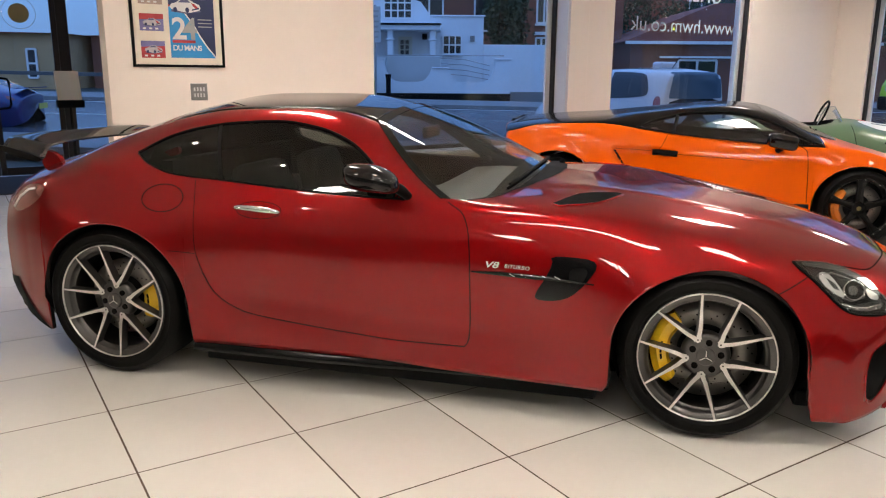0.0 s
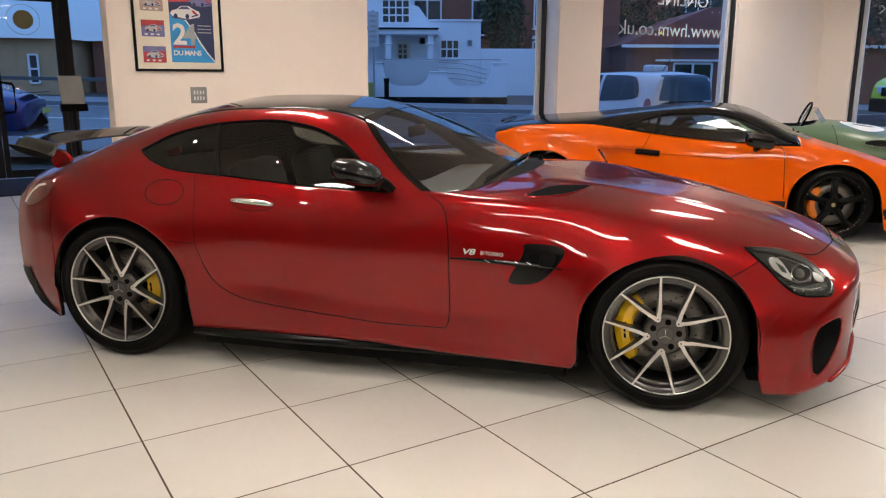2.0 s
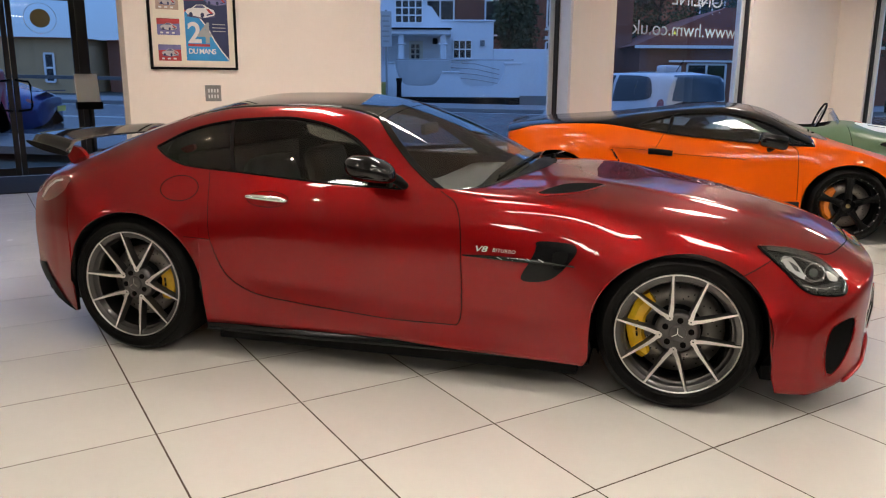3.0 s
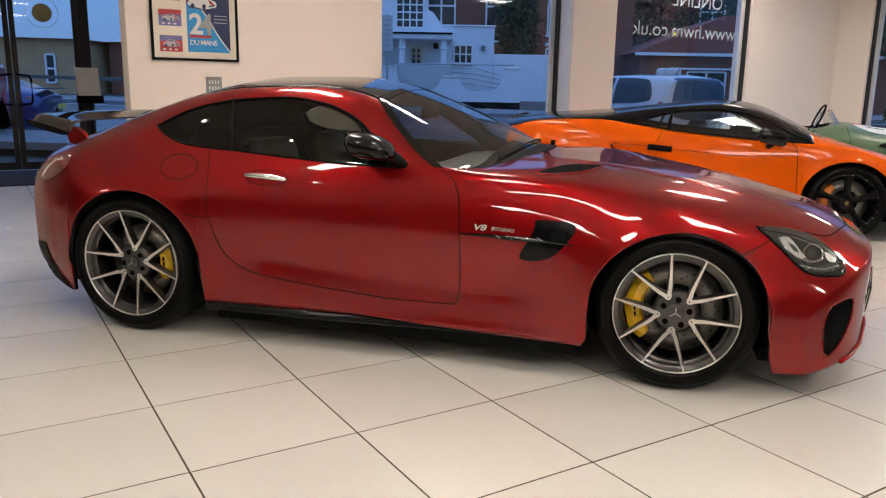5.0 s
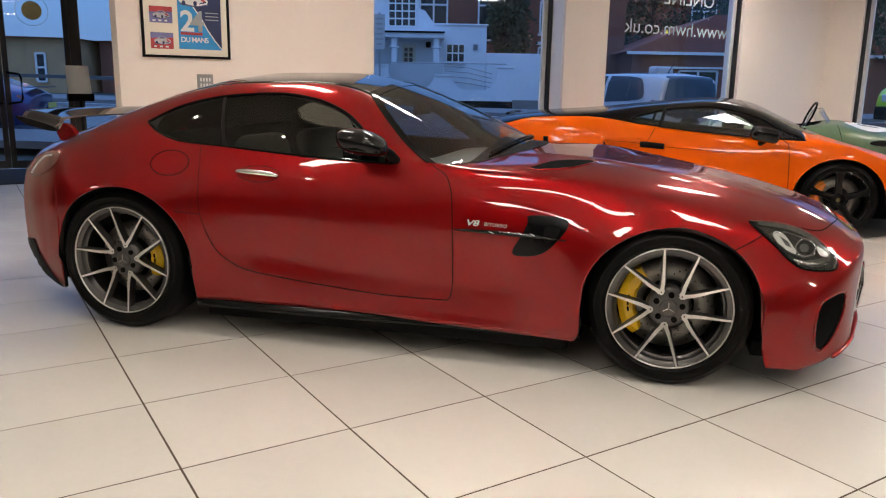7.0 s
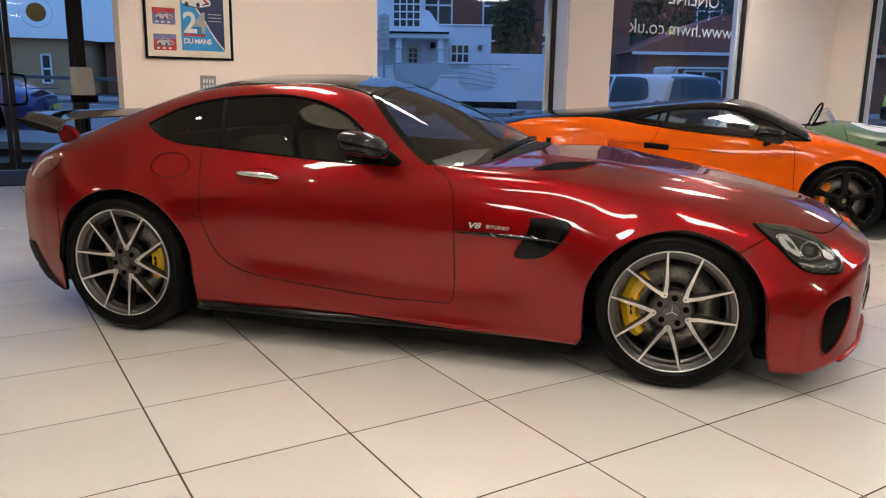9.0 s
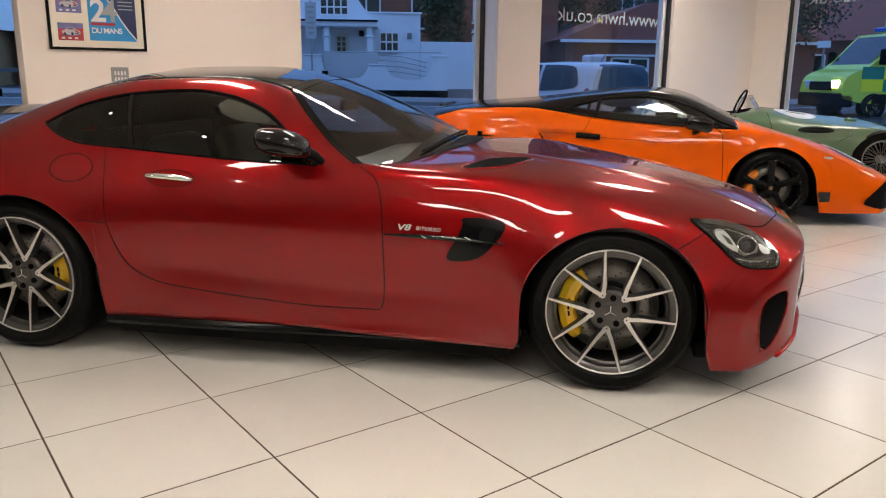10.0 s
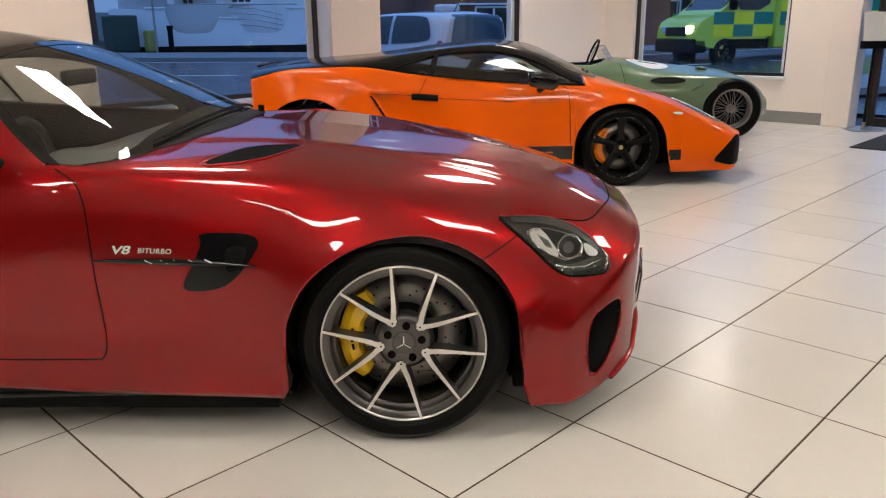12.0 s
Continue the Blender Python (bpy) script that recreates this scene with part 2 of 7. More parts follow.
def text_mesh(body, size, depth=0.002, spacing=1.0, italic=0.0, bold=0.0):
    """Letters as a mesh, standing in the x-y plane from the origin."""
    cu = bpy.data.curves.new("letters", "FONT")
    cu.body, cu.size, cu.extrude, cu.space_character, cu.shear, cu.offset = body, size, depth, spacing, italic, bold
    ob = bpy.data.objects.new("letters", cu)
    scene.collection.objects.link(ob)
    me = bpy.data.meshes.new_from_object(ob.evaluated_get(bpy.context.evaluated_depsgraph_get()))
    bm = bmesh.new()
    bm.from_mesh(me)
    bpy.data.objects.remove(ob)
    bpy.data.meshes.remove(me)
    return bm


class Shell:
    """A car's skin, lofted from six-point half sections keyed along its length, with round wheel arches."""

    def __init__(self, xs, pts, arches, nose, tail, rows=(10, 10, 12), ends=(), soft=9, ridge=None, sculpt=None, lip=0.012, count=140):
        self.soft, self.ridge, self.sculpt, self.lip = soft, ridge, sculpt, lip
        self.xs, self.pts, self.arches, self.nose, self.tail = xs, pts, arches, nose, tail
        x0, x1 = xs[0], xs[-1]
        dense = np.linspace(x0, x1, 400)
        waist = pchip(xs, [p[2][0] for p in pts], dense)
        side = np.array([x + self.shear(x, y) for x, y in zip(dense, waist)])
        want = [x for x in np.linspace(side[0], side[-1], count)]
        for xa, za, r, rz in arches:
            want = [x for x in want if abs(x - xa) > r + 0.012]
            want += [xa + r * math.cos(math.pi * i / 28) for i in range(29)] + [xa - r - 0.002, xa + r + 0.002]
        stations = np.interp(sorted(want), side, dense)
        self.rows = []
        for s, w in zip(stations, sorted(want)):
            self.rows.append(self.row(s, w, rows))
        first, last = self.rows[0], self.rows[-1]
        for dx, k in ends:
            self.rows.append(self.cap(last, stations[-1], dx, k))
            self.rows.insert(0, self.cap(first, stations[0], -dx, k))
        self.count = rows
        self.bvh = BVHTree.FromPolygons([p for r in self.rows for p in r], self.faces(), all_triangles=False)

    def shear(self, x, y):
        return -self.nose[0] * smooth_step(self.nose[1], self.nose[2], x) * y**4 + self.tail[0] * smooth_step(self.tail[1], self.tail[2], x) * y**4

    def cap(self, row, s, dx, k):
        zs = [p[2] for p in row]
        zm = (max(zs) + min(zs)) / 2
        return [(s + dx + self.shear(s, p[1] * k), p[1] * k, zm + (p[2] - zm) * k) for p in row]

    def row(self, s, w, n):
        near = np.clip(s + np.linspace(-0.16, 0.16, 9) * min(1.0, (s - self.xs[0]) / 0.16, (self.xs[-1] - s) / 0.16), self.xs[0], self.xs[-1])
        share = np.hanning(11)[1:-1] / np.hanning(11)[1:-1].sum()
        half = np.array([[float(pchip(self.xs, [p[i][c] for p in self.pts], near) @ share) for c in (0, 1)] for i in range(6)])
        chord = np.r_[0, np.cumsum(np.hypot(*np.diff(half, axis=0).T))]
        u = np.linspace(0, chord[-1], 260)
        y, z = pchip(chord, half[:, 0], u), pchip(chord, half[:, 1], u)
        h = self.soft
        soft = np.hanning(2 * h + 3)[1:-1] / np.hanning(2 * h + 3)[1:-1].sum()
        y, z = (np.convolve(np.r_[2 * v[0] - v[h:0:-1], v, (-1 if v is y else 1) * v[-2:-2 - h:-1]], soft, "valid") for v in (y, z))
        if self.ridge:
            y0, y1, high, x0, x1, x2, x3 = self.ridge
            z = z + high * smooth_step(x0, x1, s) * smooth_step(x3, x2, s) * np.array([smooth_step(y0, y1, v) for v in y])
        lift = np.array([s + self.shear(s, v) for v in y])
        lower = u <= chord[3]
        u0 = 0.0
        for xa, za, r, rz in self.arches:
            d = np.where(z > za, np.hypot((lift - xa) / r, (z - za) / rz), np.abs(lift - xa) / r) - 1
            into = np.nonzero((d < 0) & lower)[0]
            if len(into):
                k = into[-1]
                u0 = max(u0, float(u[k] + (u[k + 1] - u[k]) * d[k] / (d[k] - d[k + 1])))
        u0 = min(u0, chord[3] - 0.02)
        at = np.r_[np.linspace(u0, chord[3], n[0] + 1), np.linspace(chord[3], chord[4], n[1] + 1)[1:], np.linspace(chord[4], chord[5], n[2] + 1)[1:]]
        ys, zs = np.interp(at, u, y), np.interp(at, u, z)
        for xa, za, r, rz in self.arches:
            lip = np.exp(-((np.hypot(w - xa, (zs - za) * r / rz) - r) / 0.05) ** 2) * (ys > 0.7)
            ys = ys + self.lip * lip
        if self.sculpt:
            ys = ys + np.array([self.sculpt(w, b) if a > 0.7 else 0.0 for a, b in zip(ys, zs)])
        right = [(s + self.shear(s, a), -a, b) for a, b in zip(ys, zs)]
        right[-1] = (right[-1][0], 0.0, right[-1][2])
        return [tuple(map(float, p)) for p in right] + [(float(p[0]), float(-p[1]), float(p[2])) for p in right[-2::-1]]

    def faces(self, keep=None):
        n = len(self.rows[0])
        out = []
        for i in range(len(self.rows) - 1):
            for j in range(n - 1):
                q = (i * n + j, (i + 1) * n + j, (i + 1) * n + j + 1, i * n + j + 1)
                if keep is None or keep(i, min(j, n - 2 - j), [self.rows[a // n][a % n] for a in q]):
                    out.append(q)
        return out

    def mesh(self, keep=None):
        """The skin, or the faces of it that keep() picks, as a bmesh."""
        bm = bmesh.new()
        vs = [bm.verts.new(p) for r in self.rows for p in r]
        for q in self.faces(keep):
            bm.faces.new([vs[a] for a in q])
        bmesh.ops.delete(bm, geom=[v for v in bm.verts if not v.link_faces], context="VERTS")
        return bm

    def side(self, x, z, lift=0.0, left=False):
        """The place on the flank at (x, z)."""
        s = 1 if left else -1
        hit, nor, _, _ = self.bvh.ray_cast(Vector((x, 3.0 * s, z)), Vector((0, -s, 0)))
        if hit is None:
            hit, nor, _, _ = self.bvh.find_nearest(Vector((x, 0.9 * s, z)))
        nor = nor if nor.y * s > 0 else -nor
        return hit + nor * lift

    def top(self, x, y, lift=0.0):
        """The place on the upper skin at (x, y)."""
        hit, nor, _, _ = self.bvh.ray_cast(Vector((x, y, 3.0)), Vector((0, 0, -1)))
        if hit is None:
            hit, nor, _, _ = self.bvh.find_nearest(Vector((x, y, 0.8)))
        nor = nor if nor.z > 0 else -nor
        return hit + nor * lift

    def front(self, y, z, lift=0.0, sign=1):
        """The place on the nose (or the tail) at (y, z)."""
        hit, nor, _, _ = self.bvh.ray_cast(Vector((9.0 * sign, y, z)), Vector((-sign, 0, 0)))
        if hit is None:
            hit, nor, _, _ = self.bvh.find_nearest(Vector((3.4 * sign, y, z)))
        nor = nor if nor.x * sign > 0 else -nor
        return hit + nor * lift


def inside(outline, x, z):
    """Whether (x, z) lies in a closed outline."""
    odd = False
    for (a, b), (c, d) in zip(outline, outline[1:] + outline[:1]):
        if (b > z) != (d > z) and x < (c - a) * (z - b) / (d - b) + a:
            odd = not odd
    return odd


def band(low, high, place, n=40, m=10, lift=0.004, bm=None):
    """A patch on a skin between two key curves (along, across), laid on by place(a, b, lift)."""
    a0, a1 = max(low[0][0], high[0][0]), min(low[-1][0], high[-1][0])
    rows = []
    for i in range(n + 1):
        a = a0 + (a1 - a0) * i / n
        b0, b1 = float(pchip(*zip(*low), a)), float(pchip(*zip(*high), a))
        rows.append([place(a, b0 + (b1 - b0) * k / m, lift) for k in range(m + 1)])
    return sheet(rows, bm=bm)


def line_on(points, place, radius=0.003, lift=0.0, n=40, bm=None, flat=1.0):
    """A thin bar along a keyed line on a skin."""
    c = np.r_[0, np.cumsum([math.dist(p, q) for p, q in zip(points, points[1:])])]
    at = np.linspace(0, c[-1], n)
    xs, ys = pchip(c, [p[0] for p in points], at), pchip(c, [p[1] for p in points], at)
    return tube([place(float(x), float(y), lift) for x, y in zip(xs, ys)], radius, 6, bm, flat)


def closed_patch(outline, place, lift=0.004, rings=4, bm=None):
    """A patch on a skin inside a closed outline, fanned from its middle."""
    bm = bm or bmesh.new()
    cx, cy = sum(p[0] for p in outline) / len(outline), sum(p[1] for p in outline) / len(outline)
    rows = []
    for k in range(rings + 1):
        f = 1 - k / rings
        rows.append([place(cx + (x - cx) * f, cy + (y - cy) * f, lift) for x, y in outline])
    return sheet(rows, close=True, bm=bm)


def rounded(points, steps=4):
    """A closed outline with its corners cut round (Chaikin)."""
    for _ in range(steps):
        out = []
        for (a, b), (c, d) in zip(points, points[1:] + points[:1]):
            out += [(0.75 * a + 0.25 * c, 0.75 * b + 0.25 * d), (0.25 * a + 0.75 * c, 0.25 * b + 0.75 * d)]
        points = out
    return points

# ---- the showroom ----
WA, WB, TH = 4.33, 11.12, 0.28          # inner faces of the two window walls, their thickness
CEIL = 3.15
W1, W2, W3 = (3.20, 5.74), (6.47, 9.06), (1.50, 3.80)
SILL, HEAD = 0.60, 3.08


def structure(name, bm, mat, label, category):
    return tagged(part(name, bm, mat), label, category, kind="structure")


def wall_pieces(spans, place, bevel=0.004):
    bm = bmesh.new()
    for a, b, c, d in spans:
        place(bm, a, b, c, d, bevel)
    return bm


def along_x(bm, a, b, c, d, bevel):
    box(a, b, WA, WA + TH, c, d, bevel, bm)


def along_y(bm, a, b, c, d, bevel):
    box(WB, WB + TH, a, b, c, d, bevel, bm)


structure("wall_north", wall_pieces([(0.72, W1[0], 0, CEIL), (W1[0], W1[1], 0, SILL), (W1[0], W1[1], HEAD, CEIL), (W1[1], W2[0], 0, CEIL),
          (W2[0], W2[1], 0, SILL), (W2[0], W2[1], HEAD, CEIL), (W2[1], WB + TH, 0, CEIL)], along_x), WALL_PAINT, "cream painted showroom wall with two large windows", "wall")
structure("wall_east", wall_pieces([(W3[1], WA, 0, CEIL), (W3[0], W3[1], 0, SILL), (W3[0], W3[1], HEAD, CEIL), (0.62, W3[0], 0, CEIL), (-9, -2.6, 0, CEIL), (-2.6, 0.62, 2.5, CEIL)], along_y),
          WALL_PAINT, "cream painted showroom wall with one window and an entrance", "wall")
structure("wall_south", box(-9, WB + TH, -9.2, -9, 0, CEIL), BACK_WALL, "plain grey wall closing the showroom", "wall")
structure("wall_west", box(-9.2, -9, -9, 9.5, 0, CEIL), BACK_WALL, "plain grey wall closing the showroom", "wall")
structure("wall_entrance", wall_pieces([(-9, -1.15, 0, CEIL), (-1.15, 0.72, 2.6, CEIL)], lambda bm, a, b, c, d, v: box(a, b, 9.36, 9.6, c, d, v, bm)), WALL_PAINT, "cream wall round a glazed entrance", "wall")
structure("ceiling", box(-9.2, 2.7, WA + TH, 9.6, CEIL, CEIL + 0.2, 0, box(-9.2, WB + TH, -9.2, WA + TH, CEIL, CEIL + 0.2)), CEIL_PAINT, "white suspended showroom ceiling", "ceiling")
# boxed pipe on the column between the windows, and the plain column by the east entrance
structure("trim_column", box(5.74, 6.03, WA - 0.035, WA + 0.01, 0, CEIL, 0.004), WALL_PAINT, "cream boxed column between two windows", "column")
structure("trim_pier", box(WB - 0.05, WB + 0.01, 0.62, 0.95, 0, CEIL, 0.006), WALL_PAINT, "cream pier beside the entrance", "column")
bm = box(WB - 0.018, WB, 0.95, WA, 0, 0.155, 0.004)
structure("baseboard_east", bm, SKIRT_GREY, "grey skirting board along the wall", "skirting")
structure("baseboard_north", box(0.72, WB, WA - 0.018, WA, 0, 0.155, 0.004), SKIRT_GREY, "grey skirting board along the wall", "skirting")


def window(name, a, b, axis, label, deep):
    """A fixed shop window: dark frame, white inner sill and reveal, one large pane."""
    ob = thing(name, pose(0, 0, 0), label, "window", kind="structure")

    def put(n, p, q, d0, d1, z0, z1, mat, lab="", bev=0.003):
        bm = box(p, q, WA + d0, WA + d1, z0, z1, bev) if axis == "x" else box(WB + d0, WB + d1, p, q, z0, z1, bev)
        return part(n, bm, mat, ob, lab)

    put("window_sill", a - 0.03, b + 0.03, -0.05, 0.20, SILL - 0.03, SILL + 0.004, WHITE_PAINT, "white painted window sill", 0.006)
    fw = 0.036
    for n, p, q, z0, z1 in (("frame_bottom", a, b, SILL + 0.004, SILL + 0.05), ("frame_top", a, b, HEAD - fw, HEAD),
                            ("frame_side", a, a + fw, SILL + 0.05, HEAD - fw), ("frame_side", b - fw, b, SILL + 0.05, HEAD - fw)):
        put(n, p, q, deep, deep + 0.06, z0, z1, FRAME_DARK)
    for p, q in ((a + 0.002, a + 0.095), (b - 0.095, b - 0.002)):
        put("outer_frame", p, q, deep + 0.07, deep + 0.10, SILL + 0.05, HEAD - fw, WHITE_PAINT, "white outer frame")
    if deep > 0.1:
        for p, q in ((a, a + 0.006), (b - 0.006, b)):
            put("reveal", p, q, 0.004, deep, SILL + 0.004, HEAD - 0.01, WHITE_PAINT, "white window reveal", 0)
    p, q, z0, z1 = a + fw - 0.005, b - fw + 0.005, SILL + 0.045, HEAD - fw + 0.005
    quad = [(p, WA + deep + 0.03, z0), (q, WA + deep + 0.03, z0), (q, WA + deep + 0.03, z1), (p, WA + deep + 0.03, z1)] if axis == "x" else [(WB + deep + 0.03, q, z0), (WB + deep + 0.03, p, z0), (WB + deep + 0.03, p, z1), (WB + deep + 0.03, q, z1)]
    pane = part("pane", sheet([quad[:2], [quad[3], quad[2]]], flip=True), PANE, ob)
    pane.visible_shadow = False
    return ob


window("window_1", *W1, "x", "large dark-framed shop window onto the street", 0.20)
window("window_2", *W2, "x", "large dark-framed shop window with white lettering", 0.05)
window("window_3", *W3, "y", "large dark-framed shop window beside the entrance", 0.05)

# ---- wheels ----


def wheel(parent, x, y, r, rim, width, style, hub_out, caliper_mat, caliper_side=1, steer=0.0, disc_r=0.195, turn=0.0):
    """A wheel as a part of its car: tyre, rim, spokes, disc and caliper. Outer face towards -y for the right side."""
    s = -1 if y < 0 else 1
    base = new("wheel")
    base.parent = parent
    base.matrix_basis = pose(x, y, r, 0, 0, steer + (0 if s < 0 else 180))
    w = width
    tyre = [(rim - 0.004, 0.012), (rim + 0.004, 0.0), (rim + 0.012, -0.004), (rim + 0.016, -0.008), (rim + 0.020, -0.008), (rim + 0.023, -0.006), (r - 0.052, -0.010), (r - 0.040, -0.008), (r - 0.037, -0.011), (r - 0.031, -0.009), (r - 0.028, -0.004), (r - 0.012, 0.010), (r - 0.003, 0.03), (r, 0.06),
            (r, w - 0.06), (r - 0.003, w - 0.03), (r - 0.03, w), (rim, w)]
    part("tyre", lathe(tyre, 72), RUBBER, base, "black low-profile tyre", True)
    face, dark = (RIM_FACE, RIM_DARK) if style == "pairs" else ((STEEL, STEEL) if style == "wire" else (RIM_BLACK, RIM_BLACK))
    if style == "pairs":
        barrel = [(rim - 0.002, 0.001), (rim - 0.024, 0.006), (rim - 0.027, 0.012), (rim - 0.028, 0.034), (rim - 0.038, 0.038)]
        part("rim_barrel", lathe([(rim - 0.038, 0.038), (rim - 0.043, 0.060), (rim - 0.030, w * 0.6), (rim - 0.014, w - 0.02)], 64), RIM_INNER, base, "dark rim barrel", True)
        lip = [(rim + 0.003, 0.004), (rim + 0.002, -0.004), (rim - 0.0025, -0.0045), (rim - 0.004, 0.004)]
    else:
        barrel = [(rim, -0.002), (rim + 0.004, 0.004), (rim - 0.010, 0.010), (rim - 0.022, 0.03), (rim - 0.026, w * 0.55), (rim - 0.012, w - 0.02)]
        lip = [(rim + 0.003, 0.003), (rim + 0.001, -0.004), (rim - 0.008, -0.003), (rim - 0.011, 0.008)]
    part("rim", lathe(barrel, 72), dark, base, "", True)
    part("rim_lip", lathe(lip, 72), face, base, "", True)
    part("wheel_back", disc(rim - 0.03, w * 0.62, w * 0.64, 40), BLACK, base)
    if style != "wire":
        part("brake_disc", lathe([(disc_r, 0.105), (disc_r, 0.135), (0.08, 0.135), (0.08, 0.105), (disc_r, 0.105)], 48), DISC, base, "grey drilled brake disc", True)
        holes_bm = bmesh.new()
        for k in range(48):
            q = disc_r - (0.018, 0.034, 0.050, 0.066)[k % 4]
            disc(0.0035, 0.1035, 0.106, 6, q * math.cos(k * 0.1309), q * math.sin(k * 0.1309), holes_bm)
        part("disc_holes", holes_bm, GAP, base)["kind"] = "stuff"
        part("disc_hat", lathe([(0.001, 0.07), (0.090, 0.075), (0.105, 0.100), (0.105, 0.14)], 40), BLACK, base, "", True)
        cal = bmesh.new()
        a0, a1, n = (radians(129), radians(225), 36) if caliper_side > 0 else (radians(152), radians(208), 24)
        rows = []
        for i in range(n + 1):
            a = a0 + (a1 - a0) * i / n
            if caliper_side < 0:
                a = math.pi - a
            e = 0.012 * (abs(2 * i / n - 1) ** 4) + 0.004 * (0.5 + 0.5 * math.cos(6 * math.pi * i / n))
            prof = [(disc_r - 0.062 + e, 0.145), (disc_r - 0.062 + e, 0.075), (disc_r - 0.05 + e, 0.060), (disc_r - 0.01 - e, 0.058), (disc_r + 0.016 - e, 0.072), (disc_r + 0.018 - e, 0.145)]
            rows.append([(q * math.cos(a), d, q * math.sin(a)) for q, d in prof])
        cal = sheet(rows, close=True, bm=cal)
        for row in (rows[0], rows[-1]):
            cal.faces.new([cal.verts.new(p) for p in row])
        bmesh.ops.remove_doubles(cal, verts=cal.verts, dist=1e-5)
        bmesh.ops.recalc_face_normals(cal, faces=cal.faces)
        caliper = part("caliper", cal, caliper_mat, base, "brightly painted brake caliper")
        if style == "pairs":
            for k in range(3):
                a = radians(172 + 9 * k)
                if caliper_side < 0:
                    a = math.pi - a
                q = disc_r - 0.028
                part("badge_bar", box(-0.004, 0.004, 0.0555, 0.061, -0.010, 0.010), BLACK, caliper, m=pose(q * math.cos(a), 0, q * math.sin(a), 0, -math.degrees(a), 0))
    if style == "pairs":
        # five forks, joined at a point between the bolts and parting towards the rim
        for k in range(5):
            mid = radians(90 + turn + 72 * k)
            for side in (-1, 1):
                rows, face_rows = [], []
                for i in range(19):
                    f = i / 18
                    q = 0.070 + (rim - 0.072) * f
                    a = mid + side * radians(float(pchip([0.0, 0.06, 0.20, 0.42, 0.7, 1.0], [3.6, 5.0, 12.0, 16.2, 18.6, 20.2], f)))
                    wd = 0.0043 + 0.0058 * (1 - f) ** 1.8
                    y0 = 0.022 - 0.0255 * f**0.8
                    deep = 0.040 - 0.032 * smooth_step(0.80, 1.0, f)
                    t = Vector((-math.sin(a), 0, math.cos(a)))
                    c = Vector((q * math.cos(a), 0, q * math.sin(a)))
                    rows.append([c + t * -wd * 1.7 + Vector((0, y0 + deep, 0)), c + t * -wd * 1.05 + Vector((0, y0 + 0.002, 0)), c + t * wd * 1.05 + Vector((0, y0 + 0.002, 0)), c + t * wd * 1.7 + Vector((0, y0 + deep, 0))])
                    face_rows.append([c + t * -wd + Vector((0, y0, 0)), c + t * wd + Vector((0, y0, 0))])
                spoke = sheet(rows)
                bmesh.ops.recalc_face_normals(spoke, faces=spoke.faces)
                sp = part("spoke", spoke, dark, base)
                part("spoke_face", sheet(face_rows), face, sp)
            # the machined point of the fork, with its small pin
            t, u = Vector((-math.sin(mid), 0, math.cos(mid))), Vector((math.cos(mid), 0, math.sin(mid)))
            tip = [u * 0.062 + t * -0.006, u * 0.062 + t * 0.006, u * 0.074 + t * 0.0135, u * 0.092 + t * 0.016, u * 0.086 + t * 0.004, u * 0.086 - t * 0.004, u * 0.092 - t * 0.016, u * 0.074 - t * 0.0135]
            tip_bm = bmesh.new()
            tip_bm.faces.new([tip_bm.verts.new(p + Vector((0, 0.0195, 0))) for p in tip])
            part("fork_point", tip_bm, face, base)
            part("pin", disc(0.003, 0.018, 0.022, 10, 0.073 * math.cos(mid), 0.073 * math.sin(mid)), GAP, base)
        part("hub", lathe([(0.001, 0.022), (0.040, 0.023), (0.056, 0.025), (0.074, 0.026), (0.088, 0.034), (0.094, 0.055), (0.090, 0.085)], 40), dark, base, "", True)
        part("centre_cap", lathe([(0.001, 0.011), (0.030, 0.012), (0.036, 0.015), (0.0375, 0.024)], 32), RIM_DARK, base, "grey metal centre cap", True)
        for k in range(3):
            part("cap_ray", box(-0.0018, 0.0018, 0.0095, 0.013, 0.002, 0.026), CHROME, base, m=pose(0, 0, 0, 0, 120 * k, 0))
        for k in range(5):
            a = radians(126 + turn + 72 * k)
            part("bolt", disc(0.0125, 0.019, 0.05, 18, 0.056 * math.cos(a), 0.056 * math.sin(a)), GAP, base)
    elif style == "five":
        for k in range(5):
            mid = radians(90 + 72 * k)
            rows = []
            for i in range(8):
                f = i / 7
                q = 0.045 + (rim - 0.006 - 0.045) * f
                wd = 0.036 - 0.014 * math.sin(math.pi * f * 0.8) + 0.026 * f**4
                y0 = 0.028 - 0.022 * f
                t, c = Vector((-math.sin(mid), 0, math.cos(mid))), Vector((q * math.cos(mid), 0, q * math.sin(mid)))
                rows.append([c + t * -wd + Vector((0, y0 + 0.05, 0)), c + t * -wd * 0.86 + Vector((0, y0, 0)), c + Vector((0, y0 + 0.004, 0)), c + t * wd * 0.86 + Vector((0, y0, 0)), c + t * wd + Vector((0, y0 + 0.05, 0))])
            spoke = sheet(rows)
            bmesh.ops.recalc_face_normals(spoke, faces=spoke.faces)
            part("spoke", spoke, face, base)
        part("hub", lathe([(0.001, 0.018), (0.03, 0.020), (0.034, 0.026), (0.06, 0.03), (0.066, 0.06)], 32), face, base, "", True)
        part("centre_badge", lathe([(0.001, 0.015), (0.018, 0.016), (0.019, 0.02)], 20), material("gold_badge", (0.30, 0.24, 0.10), 0.3, 0.8), base, "", True)
